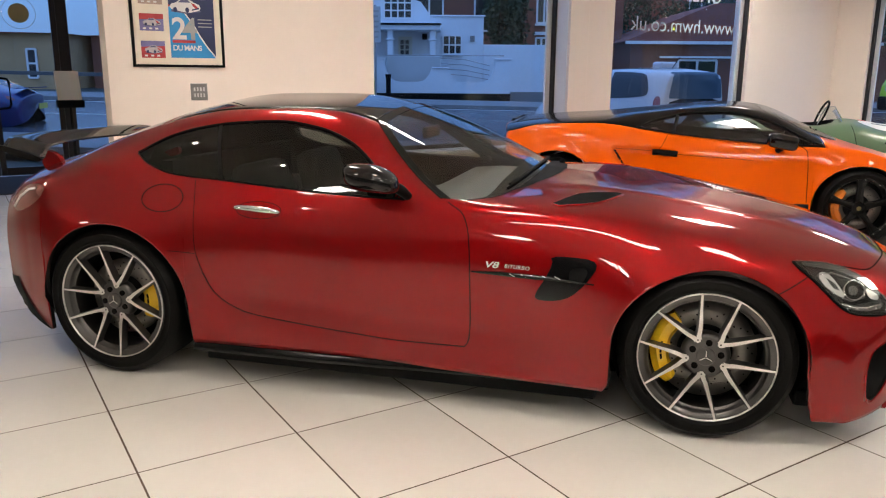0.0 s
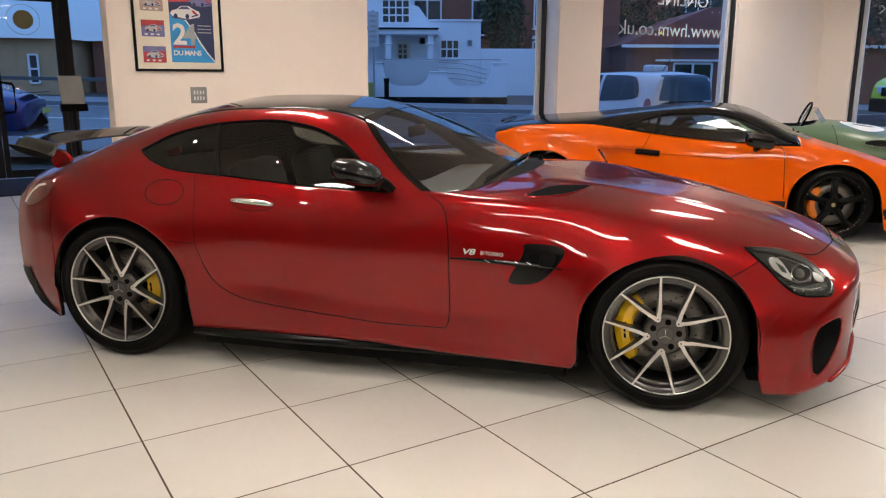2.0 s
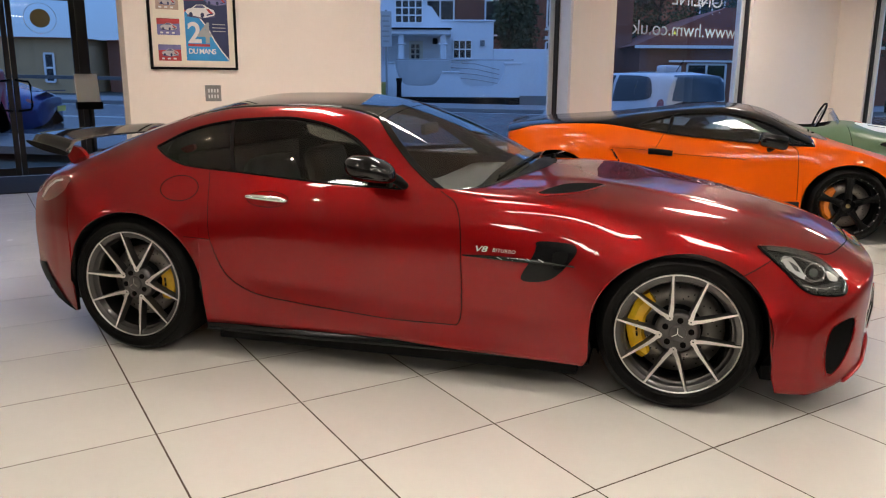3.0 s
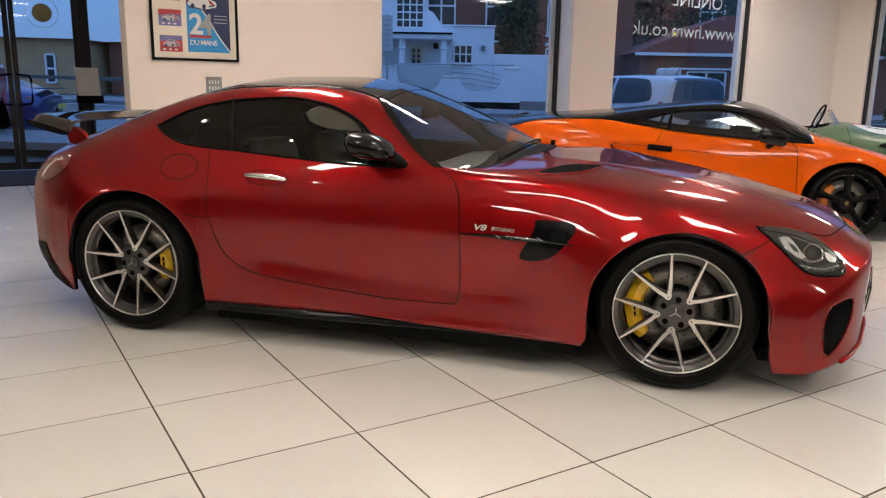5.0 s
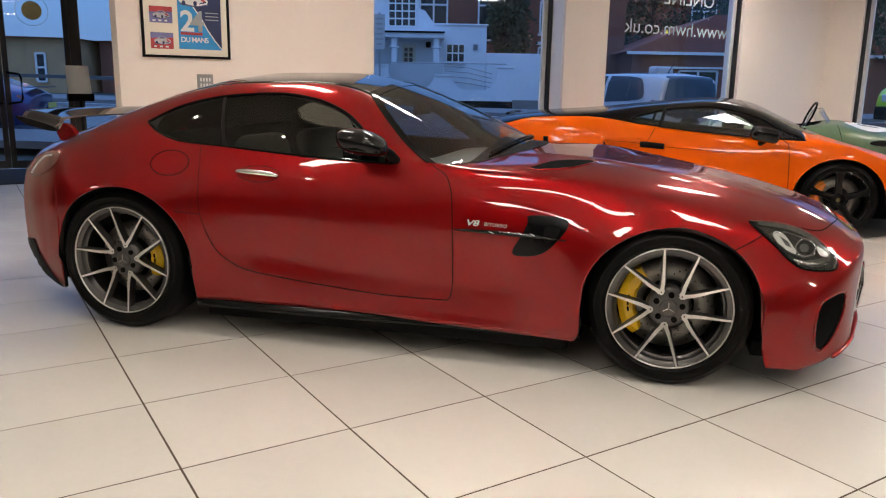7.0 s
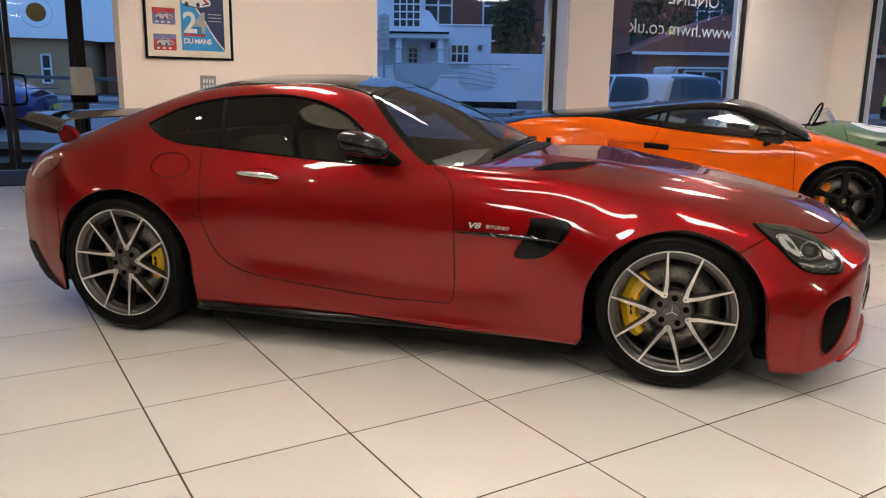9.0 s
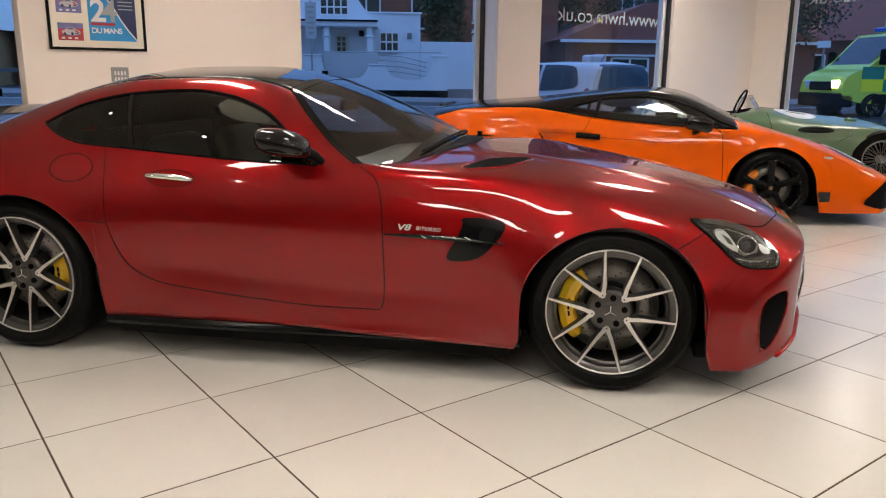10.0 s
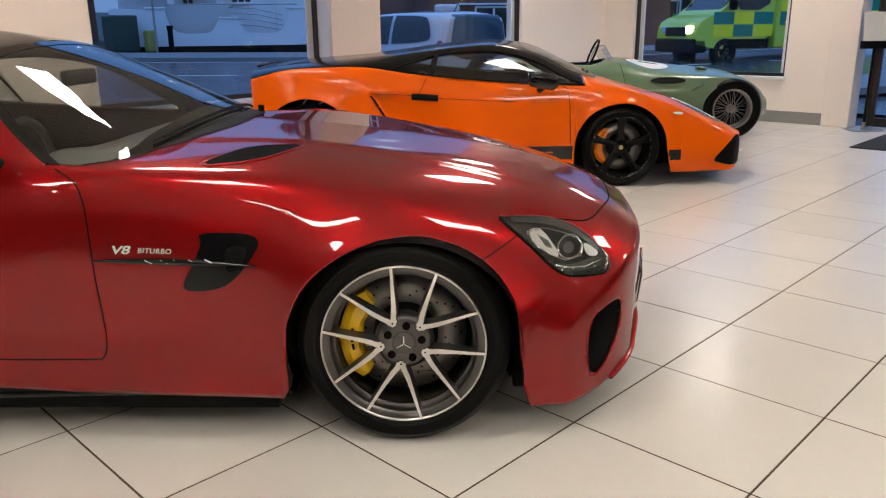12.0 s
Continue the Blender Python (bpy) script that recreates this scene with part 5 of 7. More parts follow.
screen_rows = [[(0.98 + 0.10 * (1 - (y / 0.36) ** 2) - 0.11 * f, y, 0.885 + 0.17 * f - 0.05 * (y / 0.36) ** 2) for f in (0, 0.5, 1)] for y in np.linspace(-0.34, 0.34, 15)]
part("aero_screen", sheet(screen_rows), LENS, racer, "small curved perspex screen", True)
part("screen_rim", tube([r[2] for r in screen_rows], 0.006, 6), STEEL, racer)
part("steering_wheel", lathe([(0.175 + 0.013 * math.cos(a), 0.013 * math.sin(a)) for a in np.linspace(0, 2 * math.pi, 9)], 32), BLACK, racer, "large thin steering wheel", True, pose(0.82, -0.05, 0.955, 0, 0, 0) @ pose(0, 0, 0, 0, 0, 90) @ pose(0, 0, 0, 22, 0, 0))
for k in range(3):
    part("wheel_spoke", tube([(0, 0, 0), (0.17 * math.cos(2.1 * k), 0, 0.17 * math.sin(2.1 * k))], 0.007, 6), STEEL, racer, m=pose(0.82, -0.05, 0.955, 0, 0, 0) @ pose(0, 0, 0, 0, 0, 90) @ pose(0, 0, 0, 22, 0, 0))
for y in (-0.70, 0.70):
    wheel(racer, 0.0, y, 0.345, 0.225, 0.17, "wire", 0.0, YELLOW)
    wheel(racer, 2.35, y, 0.345, 0.225, 0.16, "wire", 0.0, YELLOW)
part("underbody", box(-0.4, 2.6, -0.45, 0.45, 0.20, 0.40, 0.02), BLACK, racer)

# ---- on the walls ----
PIC_CREAM = material("cream_mount_board", (0.78, 0.70, 0.58), 0.7, vary=0.03)
PIC_BLUE = material("print_blue", (0.03, 0.28, 0.62), 0.5, vary=0.25, scale=5)
PIC_NAVY = material("print_navy", (0.02, 0.03, 0.10), 0.5, vary=0.3, scale=8)
PIC_RED = material("print_red", (0.47, 0.045, 0.05), 0.5, vary=0.4, scale=14)
PIC_SKY = material("print_violet", (0.17, 0.16, 0.36), 0.5, vary=0.4, scale=14)
PIC_TAN = material("print_tan", (0.42, 0.30, 0.24), 0.5, vary=0.4, scale=14)
PIC_WHITE = material("print_white", (0.72, 0.70, 0.68), 0.5, vary=0.15, scale=12)
PIC_PALE = material("print_pale_car", (0.46, 0.42, 0.44), 0.5, vary=0.35, scale=30)
PIC_DUSK = material("print_dusk", (0.10, 0.10, 0.20), 0.5, vary=0.4, scale=20)
PIC_GREY = material("print_grey", (0.35, 0.36, 0.36), 0.4, vary=0.2, scale=12)
poster = thing("framed_poster", pose(1.31, WA, 1.446), "framed motor race poster in a black frame with small photos", "poster")
HT = 0.94
for n, a in (("frame_rail", (-0.388, 0.388, 0, 0.022)), ("frame_rail", (-0.388, 0.388, HT - 0.022, HT)), ("frame_rail", (-0.388, -0.366, 0.022, HT - 0.022)), ("frame_rail", (0.366, 0.388, 0.022, HT - 0.022))):
    part(n, box(a[0], a[1], -0.028, -0.002, a[2], a[3], 0.003), BLACK, poster)
part("mount", box(-0.366, 0.366, -0.014, -0.003, 0.022, HT - 0.022), PIC_CREAM, poster, "cream mount")


def flat(name, outline, mat, y, label="", parent=poster):
    return part(name, prism(outline, y - 0.0008, y), mat, parent, label)


def car_print(x, z, w, y, mat):
    """A small printed car, seen from a front corner: body, glass, wheels, a stripe and its shadow."""
    at_p = lambda pts: [(x + a * w, z + b * w) for a, b in pts]
    flat("printed_shadow", at_p([(0.02, -0.04), (0.5, -0.10), (1.02, -0.02), (0.9, 0.06), (0.1, 0.06)]), PIC_DUSK, y + 0.0006)
    flat("printed_car", at_p([(0.0, 0.10), (0.05, 0.20), (0.22, 0.25), (0.36, 0.36), (0.62, 0.37), (0.78, 0.27), (0.96, 0.20), (1.0, 0.10), (0.97, 0.02), (0.66, -0.06), (0.44, -0.05), (0.06, 0.03)]), mat, y)
    flat("printed_glass", at_p([(0.27, 0.25), (0.38, 0.34), (0.58, 0.35), (0.68, 0.26)]), PIC_DUSK, y - 0.001)
    flat("printed_stripe", at_p([(0.70, 0.25), (0.80, 0.22), (0.93, 0.10), (0.86, 0.06), (0.76, 0.14)]), PIC_RED, y - 0.001)
    flat("printed_grille", at_p([(0.70, 0.0), (0.94, 0.06), (0.95, 0.11), (0.72, 0.05)]), PIC_NAVY, y - 0.001)
    for cx in (0.17, 0.56):
        flat("printed_wheel", at_p([(cx + 0.065 * math.cos(a), 0.02 + 0.085 * math.sin(a)) for a in np.linspace(0, 2 * math.pi, 13)[:-1]]), PIC_NAVY, y - 0.001)


for k, (z0, mat) in enumerate(((0.075, PIC_RED), (0.298, PIC_SKY), (0.515, PIC_TAN), (0.735, PIC_SKY))):
    flat("photo", [(-0.315, z0), (-0.12, z0), (-0.12, z0 + 0.14), (-0.315, z0 + 0.14)], mat, -0.0145, "small colour photo")
    flat("photo_top", [(-0.315, z0 + 0.09), (-0.12, z0 + 0.10), (-0.12, z0 + 0.14), (-0.315, z0 + 0.14)], (PIC_SKY, PIC_RED, PIC_GREY, PIC_RED)[k], -0.0150)
    car_print(-0.288, z0 + 0.05, 0.145, -0.0158, PIC_PALE)
    for j in range(3):
        flat("photo_bar", [(-0.29 + 0.05 * j, z0 + 0.012), (-0.265 + 0.05 * j, z0 + 0.012), (-0.265 + 0.05 * j, z0 + 0.026), (-0.29 + 0.05 * j, z0 + 0.026)], PIC_WHITE, -0.0158)
flat("print", [(-0.072, 0.08), (0.312, 0.08), (0.312, 0.84), (-0.072, 0.84)], PIC_BLUE, -0.0145, "blue and red race poster print")
flat("navy_sweep", [(0.312, 0.08), (0.25, 0.16), (0.19, 0.25), (0.13, 0.36), (0.06, 0.46), (0.10, 0.52), (0.312, 0.50)], PIC_NAVY, -0.0156)
flat("white_sweep", [(0.312, 0.08), (0.245, 0.158), (0.183, 0.25), (0.123, 0.36), (0.055, 0.455), (0.062, 0.464), (0.133, 0.366), (0.193, 0.256), (0.254, 0.166), (0.312, 0.094)], PIC_WHITE, -0.0164)
flat("red_sky", [(-0.072, 0.84), (0.312, 0.84), (0.312, 0.60), (0.12, 0.62), (-0.072, 0.50)], PIC_RED, -0.0156)
flat("dark_track", [(-0.072, 0.60), (0.312, 0.62), (0.312, 0.47), (0.10, 0.46), (-0.072, 0.52)], PIC_NAVY, -0.0160)
car_print(-0.06, 0.475, 0.26, -0.0172, PIC_WHITE)
car_print(0.12, 0.585, 0.19, -0.0172, PIC_SKY)
flat("red_line", [(-0.055, 0.205), (0.14, 0.205), (0.14, 0.228), (-0.055, 0.228)], PIC_RED, -0.0166)
for k in range(3):
    flat("text_bar", [(0.17, 0.40 - 0.03 * k), (0.29, 0.40 - 0.03 * k), (0.29, 0.408 - 0.03 * k), (0.17, 0.408 - 0.03 * k)], PIC_GREY, -0.0166)
for body_text, size, x, z, mat in (("2", 0.25, -0.055, 0.24, PIC_WHITE), ("4", 0.25, 0.035, 0.24, PIC_GREY), ("DU MANS", 0.062, -0.055, 0.142, PIC_WHITE)):
    part("lettering", text_mesh(body_text, size, 0.0006, 0.86, bold=size * 0.022), mat, poster, m=pose(x, -0.0175, z, 90, 0, 0))
plate = thing("switch_plate", pose(1.458, WA, 1.235), "grey steel plate with eight light switches", "light switch")
part("plate", box(-0.073, 0.073, -0.008, -0.0005, -0.073, 0.073, 0.003), STEEL, plate)
for j in range(2):
    for k in range(4):
        part("switch", box(-0.0475 + 0.027 * k, -0.0335 + 0.027 * k, -0.013, -0.008, -0.045 + 0.052 * j, -0.012 + 0.052 * j, 0.002), WHITE_PAINT, plate)

# window lettering, read from the street
LETTER = material("white_window_vinyl", (0.42, 0.43, 0.44), 0.6, vary=0.05)


def window_words(body_text, size, m, stretch=1.0, spacing=1.0):
    bm = text_mesh(body_text, size, 0.0006, spacing)
    for v in bm.verts:
        v.co.x *= stretch
    return tagged(part("window_lettering", bm, LETTER, m=m), "white vinyl lettering on the window glass", "lettering", "window lettering")


window_words("www.hwm.co.uk", 0.25, pose(8.82, WA + 0.074, 1.965, 90, 0, 180), 1.18, 1.0)
window_words("ONLINE", 0.25, pose(8.50, WA + 0.074, 2.36, 90, 0, 180), 1.1)
window_words("www.hwm.co.uk", 0.25, pose(WB + 0.074, 1.55, 2.36, 90, 0, 90), 1.16, 1.0)
tagged(part("window_sticker", prism([(-0.028, 0), (0.028, 0), (0, 0.05)], 0, 0.001), material("yellow_sticker", (0.75, 0.75, 0.08), 0.5), m=pose(7.60, WA + 0.072, 1.985)), "small yellow triangular sticker on the glass", "sticker")


# ---- entrances ----
def glazed_door(name, m, w, h, label, handle_side, posts=True):
    """A pair of dark-framed glazed leaves with D handles; local x runs along the doorway."""
    ob = thing(name, m, label, "door", kind="structure")
    for a, b in ((0, w / 2 - 0.004), (w / 2 + 0.004, w)):
        for n, p, q, z0, z1 in (("stile", a, a + 0.07, 0.01, h), ("stile", b - 0.07, b, 0.01, h), ("rail", a + 0.07, b - 0.07, 0.01, 0.12), ("rail", a + 0.07, b - 0.07, h - 0.08, h)):
            part(n, box(p, q, -0.025, 0.025, z0, z1, 0.003), FRAME_DARK, ob)
        pane = part("pane", sheet([[(a + 0.065, 0, 0.115), (b - 0.065, 0, 0.115)], [(a + 0.065, 0, h - 0.075), (b - 0.065, 0, h - 0.075)]], flip=True), PANE, ob)
        pane.visible_shadow = False
        s = b - 0.035 if a == 0 else a + 0.035
        d = -1 if a == 0 else 1
        part("handle", tube([(s, -0.03, 0.90), (s, -0.075, 0.91), (s + d * 0.15, -0.085, 0.93), (s + d * 0.17, -0.085, 0.98), (s + d * 0.17, -0.085, 1.26), (s + d * 0.15, -0.085, 1.31), (s, -0.075, 1.33), (s, -0.03, 1.34)], 0.016, 8), BLACK, ob, "black D-shaped pull handle", True)
    return ob


left_door = glazed_door("door_1", pose(-0.80, 9.36, 0, 0, 0, 0), 1.72, 2.5, "dark-framed glazed double entrance door", 1)
part("door_post", box(1.72, 1.86, -0.05, 0.05, 0, 2.6, 0.004), FRAME_DARK, left_door)
part("door_emblem", disc(0.125, -0.009, -0.0065, 40, 1.28, 2.17), material("gold_emblem", (0.32, 0.27, 0.13), 0.6), left_door, "round gold emblem on the glass")
part("emblem_ring", lathe([(0.20, -0.0085), (0.205, -0.0085), (0.205, -0.0065), (0.20, -0.0065), (0.20, -0.0085)], 40), material("frosted_ring", (0.45, 0.5, 0.55), 0.8), left_door, m=pose(1.28, 0, 2.17))
side_glass = thing("window_4", pose(0, 9.36, 0), "full-height dark-framed glazing beside the entrance", "window", kind="structure")
for x0, x1 in ((2.44, 2.5),):
    part("frame_post", box(x0, x1, -0.03, 0.03, 0, 2.6, 0.003), FRAME_DARK, side_glass)
part("frame_rail", box(1.06, 2.44, -0.03, 0.03, 0.0, 0.06, 0.003), FRAME_DARK, side_glass)
part("frame_rail", box(1.06, 2.44, -0.03, 0.03, 2.55, 2.6, 0.003), FRAME_DARK, side_glass)
pane = part("pane", sheet([[(1.06, 0, 0.06), (2.44, 0, 0.06)], [(1.06, 0, 2.55), (2.44, 0, 2.55)]], flip=True), PANE, side_glass)
pane.visible_shadow = False
structure("wall_lobby", box(2.5, 2.7, WA + TH, 9.6, 0, CEIL), WALL_PAINT, "cream wall closing the entrance lobby", "wall")
structure("wall_lobby_head", box(0.72, 2.5, 9.36, 9.6, 2.6, CEIL), WALL_PAINT, "cream wall over the entrance glazing", "wall")
right_door = glazed_door("door_2", pose(WB + 0.20, 0.46, 0, 0, 0, -90), 2.9, 2.42, "dark-framed glazed double entrance door", 1)
part("door_post", box(-0.04, 0.0, -0.05, 0.05, 0, 2.5, 0.004), FRAME_DARK, right_door)
part("door_head", box(-0.12, 2.96, -0.05, 0.05, 2.42, 2.5, 0.004), FRAME_DARK, right_door)


def info_stand(m, label):
    """A sheet holder on a thin post with a flat steel foot."""
    ob = thing("sign_stand", m, label, "sign stand", "entrance sign stands")
    part("foot", box(-0.19, 0.19, -0.14, 0.14, 0.0, 0.012, 0.004), STEEL, ob, "flat brushed steel foot")
    part("post", tube([(0, 0, 0.01), (0, 0, 1.0)], 0.016, 12), BLACK, ob, "thin black post")
    part("collar", tube([(0, 0, 0.01), (0, 0, 0.10)], 0.022, 12), STEEL, ob, "")
    part("tray", box(-0.15, 0.15, -0.05, 0.05, 0.985, 1.075, 0.006), BLACK, ob, "black tray")
    sheet_part = part("sheet", box(-0.135, 0.135, -0.004, 0.004, 0.0, 0.36), PAPER, ob, "blank white paper sheet", m=pose(0, 0.0, 1.065, -14, 0, 0))
    return ob


info_stand(pose(0.80, 7.62, 0, 0, 0, 6), "black sign stand with a white sheet by the entrance")
info_stand(pose(10.95, 0.40, 0, 0, 0, -50), "black sign stand with a white sheet by the entrance")
tagged(part("entrance_mat", box(9.33, 11.05, -2.4, 0.06, 0.0, 0.012, 0.004), MAT_DARK), "dark ribbed entrance mat on the tiles", "mat", "entrance mats")
tagged(part("entrance_mat", box(-1.0, 0.66, 7.50, 9.25, 0.0, 0.012, 0.004), MAT_DARK), "dark ribbed entrance mat on the tiles", "mat", "entrance mats")

# ---- the street outside ----
def rise(x, y):
    """The ground climbs gently away from the showroom."""
    return -0.06 + 0.028 * max(0.0, max(x - 11.6, y - 5.2))


def ground_patch(outline_x, outline_y, lift, nx=24, ny=24):
    rows = [[(x, y, rise(x, y) + lift) for y in np.linspace(*outline_y, ny)] for x in np.linspace(*outline_x, nx)]
    bm = sheet(rows)
    bmesh.ops.recalc_face_normals(bm, faces=bm.faces)
    return bm


g_rows = [[(x, y, rise(x, y) - 0.06) for y in (-300, -60, -20, 0, 5.2, 10, 20, 40, 90, 300)] for x in (-300, -60, -20, 0, 6, 11.6, 20, 40, 90, 300)]
structure("ground", sheet(g_rows), GROUND, "dark verge and ground at dusk", "ground")
# forecourt, then the road, turned to face the white house
DIR, ACROSS = Vector((0.535, 0.845, 0)), Vector((0.845, -0.535, 0))


def at(along, across, z=0.0):
    """A place by metres away from the showroom and metres across the view."""
    p = Vector((-0.49, -2.95, 0)) + DIR * along + ACROSS * across
    return Vector((p.x, p.y, z))


def strip(name, a0, a1, c0, c1, lift, mat, label, category):
    rows = []
    for a in np.linspace(a0, a1, 12):
        rows.append([])
        for c in np.linspace(c0, c1, 30):
            p = at(a, c)
            rows[-1].append((p.x, p.y, rise(p.x, p.y) + lift))
    bm = sheet(rows)
    for f in bm.faces:
        if f.normal.z < 0:
            f.normal_flip()
    ob = part(name, bm, mat)
    so = ob.modifiers.new("depth", "SOLIDIFY")
    so.thickness, so.offset = 0.12, -1.0
    return tagged(ob, label, category, kind="structure")



strip("pavement_near", 12.2, 14.2, -60, 60, 0.06, PAVING, "grey paved footway", "pavement")
strip("road", 14.2, 24.5, -90, 90, 0.0, ASPHALT, "damp blue-grey asphalt road at dusk", "road")
strip("pavement_far", 24.5, 27.4, -60, 60, 0.10, PAVING, "grey paved footway across the road", "pavement")
ROAD_WHITE = material("road_paint", (0.55, 0.55, 0.53), 0.7, vary=0.2, scale=6)
for k in range(14):
    c = -26 + 4 * k
    strip("lane_mark", 19.2, 19.32, c, c + 2.2, 0.006, ROAD_WHITE, "white dashed lane marking on the road", "road marking")
structure("road_side", ground_patch((13.0, 27.0), (-40, 9.0), 0.012), ASPHALT, "damp blue-grey asphalt side road at dusk", "road")
strip("edge_line", 23.9, 24.0, -50, 50, 0.006, ROAD_WHITE, "white edge line on the road", "road marking")

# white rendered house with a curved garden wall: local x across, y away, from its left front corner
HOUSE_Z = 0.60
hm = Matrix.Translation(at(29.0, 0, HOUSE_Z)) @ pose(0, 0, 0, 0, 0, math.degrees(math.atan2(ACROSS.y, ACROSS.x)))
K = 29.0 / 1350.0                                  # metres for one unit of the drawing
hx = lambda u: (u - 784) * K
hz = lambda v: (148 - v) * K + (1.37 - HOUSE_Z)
house = thing("white_house", hm, "white rendered house with a porch and low parapets", "house")
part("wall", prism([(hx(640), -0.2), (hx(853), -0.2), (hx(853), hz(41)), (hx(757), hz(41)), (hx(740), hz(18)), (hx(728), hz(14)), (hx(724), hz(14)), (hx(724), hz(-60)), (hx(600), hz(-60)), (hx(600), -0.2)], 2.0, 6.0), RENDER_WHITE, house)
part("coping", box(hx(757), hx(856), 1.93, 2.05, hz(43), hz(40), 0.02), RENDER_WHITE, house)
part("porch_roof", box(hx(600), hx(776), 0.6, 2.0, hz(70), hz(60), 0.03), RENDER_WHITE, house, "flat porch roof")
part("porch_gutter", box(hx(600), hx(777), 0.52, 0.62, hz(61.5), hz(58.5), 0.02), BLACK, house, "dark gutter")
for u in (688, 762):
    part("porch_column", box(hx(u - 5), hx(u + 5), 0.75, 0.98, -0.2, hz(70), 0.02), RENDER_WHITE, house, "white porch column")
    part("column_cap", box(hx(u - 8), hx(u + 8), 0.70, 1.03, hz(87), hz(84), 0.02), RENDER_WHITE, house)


def house_window(u0, u1, v0, v1, cols, rows_n, y, parent=house, name="window"):
    fr = part(name, box(hx(u0), hx(u1), y - 0.02, y + 0.05, hz(v1), hz(v0)), DARK_PANE, parent, "dark window with white glazing bars")
    bars = bmesh.new()
    for k in range(cols + 1):
        x = hx(u0) + (hx(u1) - hx(u0)) * k / cols
        box(x - 0.025, x + 0.025, y - 0.06, y - 0.02, hz(v1), hz(v0), 0, bars)
    for k in range(rows_n + 1):
        z = hz(v1) + (hz(v0) - hz(v1)) * k / rows_n
        box(hx(u0), hx(u1), y - 0.065, y - 0.022, z - 0.025, z + 0.025, 0, bars)
    part("glazing_bars", bars, WHITE_PAINT, fr)
    return fr


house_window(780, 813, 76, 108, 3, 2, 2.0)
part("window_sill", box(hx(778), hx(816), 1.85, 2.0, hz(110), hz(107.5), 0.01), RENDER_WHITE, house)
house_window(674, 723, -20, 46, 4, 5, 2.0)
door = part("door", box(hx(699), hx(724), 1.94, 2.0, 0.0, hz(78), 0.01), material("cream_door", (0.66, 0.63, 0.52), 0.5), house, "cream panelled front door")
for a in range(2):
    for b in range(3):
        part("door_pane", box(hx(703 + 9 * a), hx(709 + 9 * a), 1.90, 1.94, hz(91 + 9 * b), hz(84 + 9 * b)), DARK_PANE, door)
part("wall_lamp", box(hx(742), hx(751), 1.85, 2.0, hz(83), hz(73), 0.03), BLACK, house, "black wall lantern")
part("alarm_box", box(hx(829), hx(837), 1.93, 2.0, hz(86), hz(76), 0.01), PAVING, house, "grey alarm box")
PANEL_GREY = material("grey_panel", (0.46, 0.46, 0.45), 0.6, vary=0.08, scale=3)
garden = thing("garden_wall", hm, "white curved garden wall with tall pillars beside the footway", "garden wall")


def swoop(u0, u1, low, high, n=14):
    """A hollow curve between two pillars."""
    return [(hx(u0 + (u1 - u0) * k / n), hz(high + (low - high) * (1 - abs(2 * k / n - 1) ** 5))) for k in range(n + 1)]


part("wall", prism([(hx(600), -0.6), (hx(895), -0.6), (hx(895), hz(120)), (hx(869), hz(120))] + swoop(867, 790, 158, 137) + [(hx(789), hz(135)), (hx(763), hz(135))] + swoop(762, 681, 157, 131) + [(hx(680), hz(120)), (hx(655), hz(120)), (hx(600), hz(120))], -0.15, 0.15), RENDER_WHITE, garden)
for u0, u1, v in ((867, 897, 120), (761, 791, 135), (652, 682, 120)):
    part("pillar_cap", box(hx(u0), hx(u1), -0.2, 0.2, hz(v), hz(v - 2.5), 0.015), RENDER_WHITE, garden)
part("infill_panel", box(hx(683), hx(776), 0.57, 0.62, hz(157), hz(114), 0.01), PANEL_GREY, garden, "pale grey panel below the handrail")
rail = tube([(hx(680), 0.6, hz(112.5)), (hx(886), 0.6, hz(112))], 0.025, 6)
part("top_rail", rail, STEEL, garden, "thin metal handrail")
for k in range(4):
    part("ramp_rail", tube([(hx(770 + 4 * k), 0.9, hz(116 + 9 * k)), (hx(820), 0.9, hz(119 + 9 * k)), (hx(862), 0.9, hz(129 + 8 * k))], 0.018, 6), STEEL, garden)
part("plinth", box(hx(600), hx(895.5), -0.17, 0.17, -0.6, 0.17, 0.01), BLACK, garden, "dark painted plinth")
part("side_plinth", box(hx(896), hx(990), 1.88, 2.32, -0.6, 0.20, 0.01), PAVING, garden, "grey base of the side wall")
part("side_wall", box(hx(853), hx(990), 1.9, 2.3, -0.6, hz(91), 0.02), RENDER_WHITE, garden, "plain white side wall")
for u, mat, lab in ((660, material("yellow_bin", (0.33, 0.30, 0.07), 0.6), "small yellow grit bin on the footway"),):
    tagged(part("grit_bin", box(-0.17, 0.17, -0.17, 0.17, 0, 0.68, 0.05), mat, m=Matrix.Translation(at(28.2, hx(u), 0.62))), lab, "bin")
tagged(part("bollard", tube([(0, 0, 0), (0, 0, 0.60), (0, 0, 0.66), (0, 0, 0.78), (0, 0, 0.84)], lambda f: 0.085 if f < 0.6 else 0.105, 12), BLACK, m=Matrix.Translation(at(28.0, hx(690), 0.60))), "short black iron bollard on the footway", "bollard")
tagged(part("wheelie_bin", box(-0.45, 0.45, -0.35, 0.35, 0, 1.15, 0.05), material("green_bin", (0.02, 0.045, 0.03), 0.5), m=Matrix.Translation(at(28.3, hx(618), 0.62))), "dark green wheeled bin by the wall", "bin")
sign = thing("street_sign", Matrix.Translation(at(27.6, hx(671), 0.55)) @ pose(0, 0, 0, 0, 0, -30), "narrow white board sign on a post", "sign")
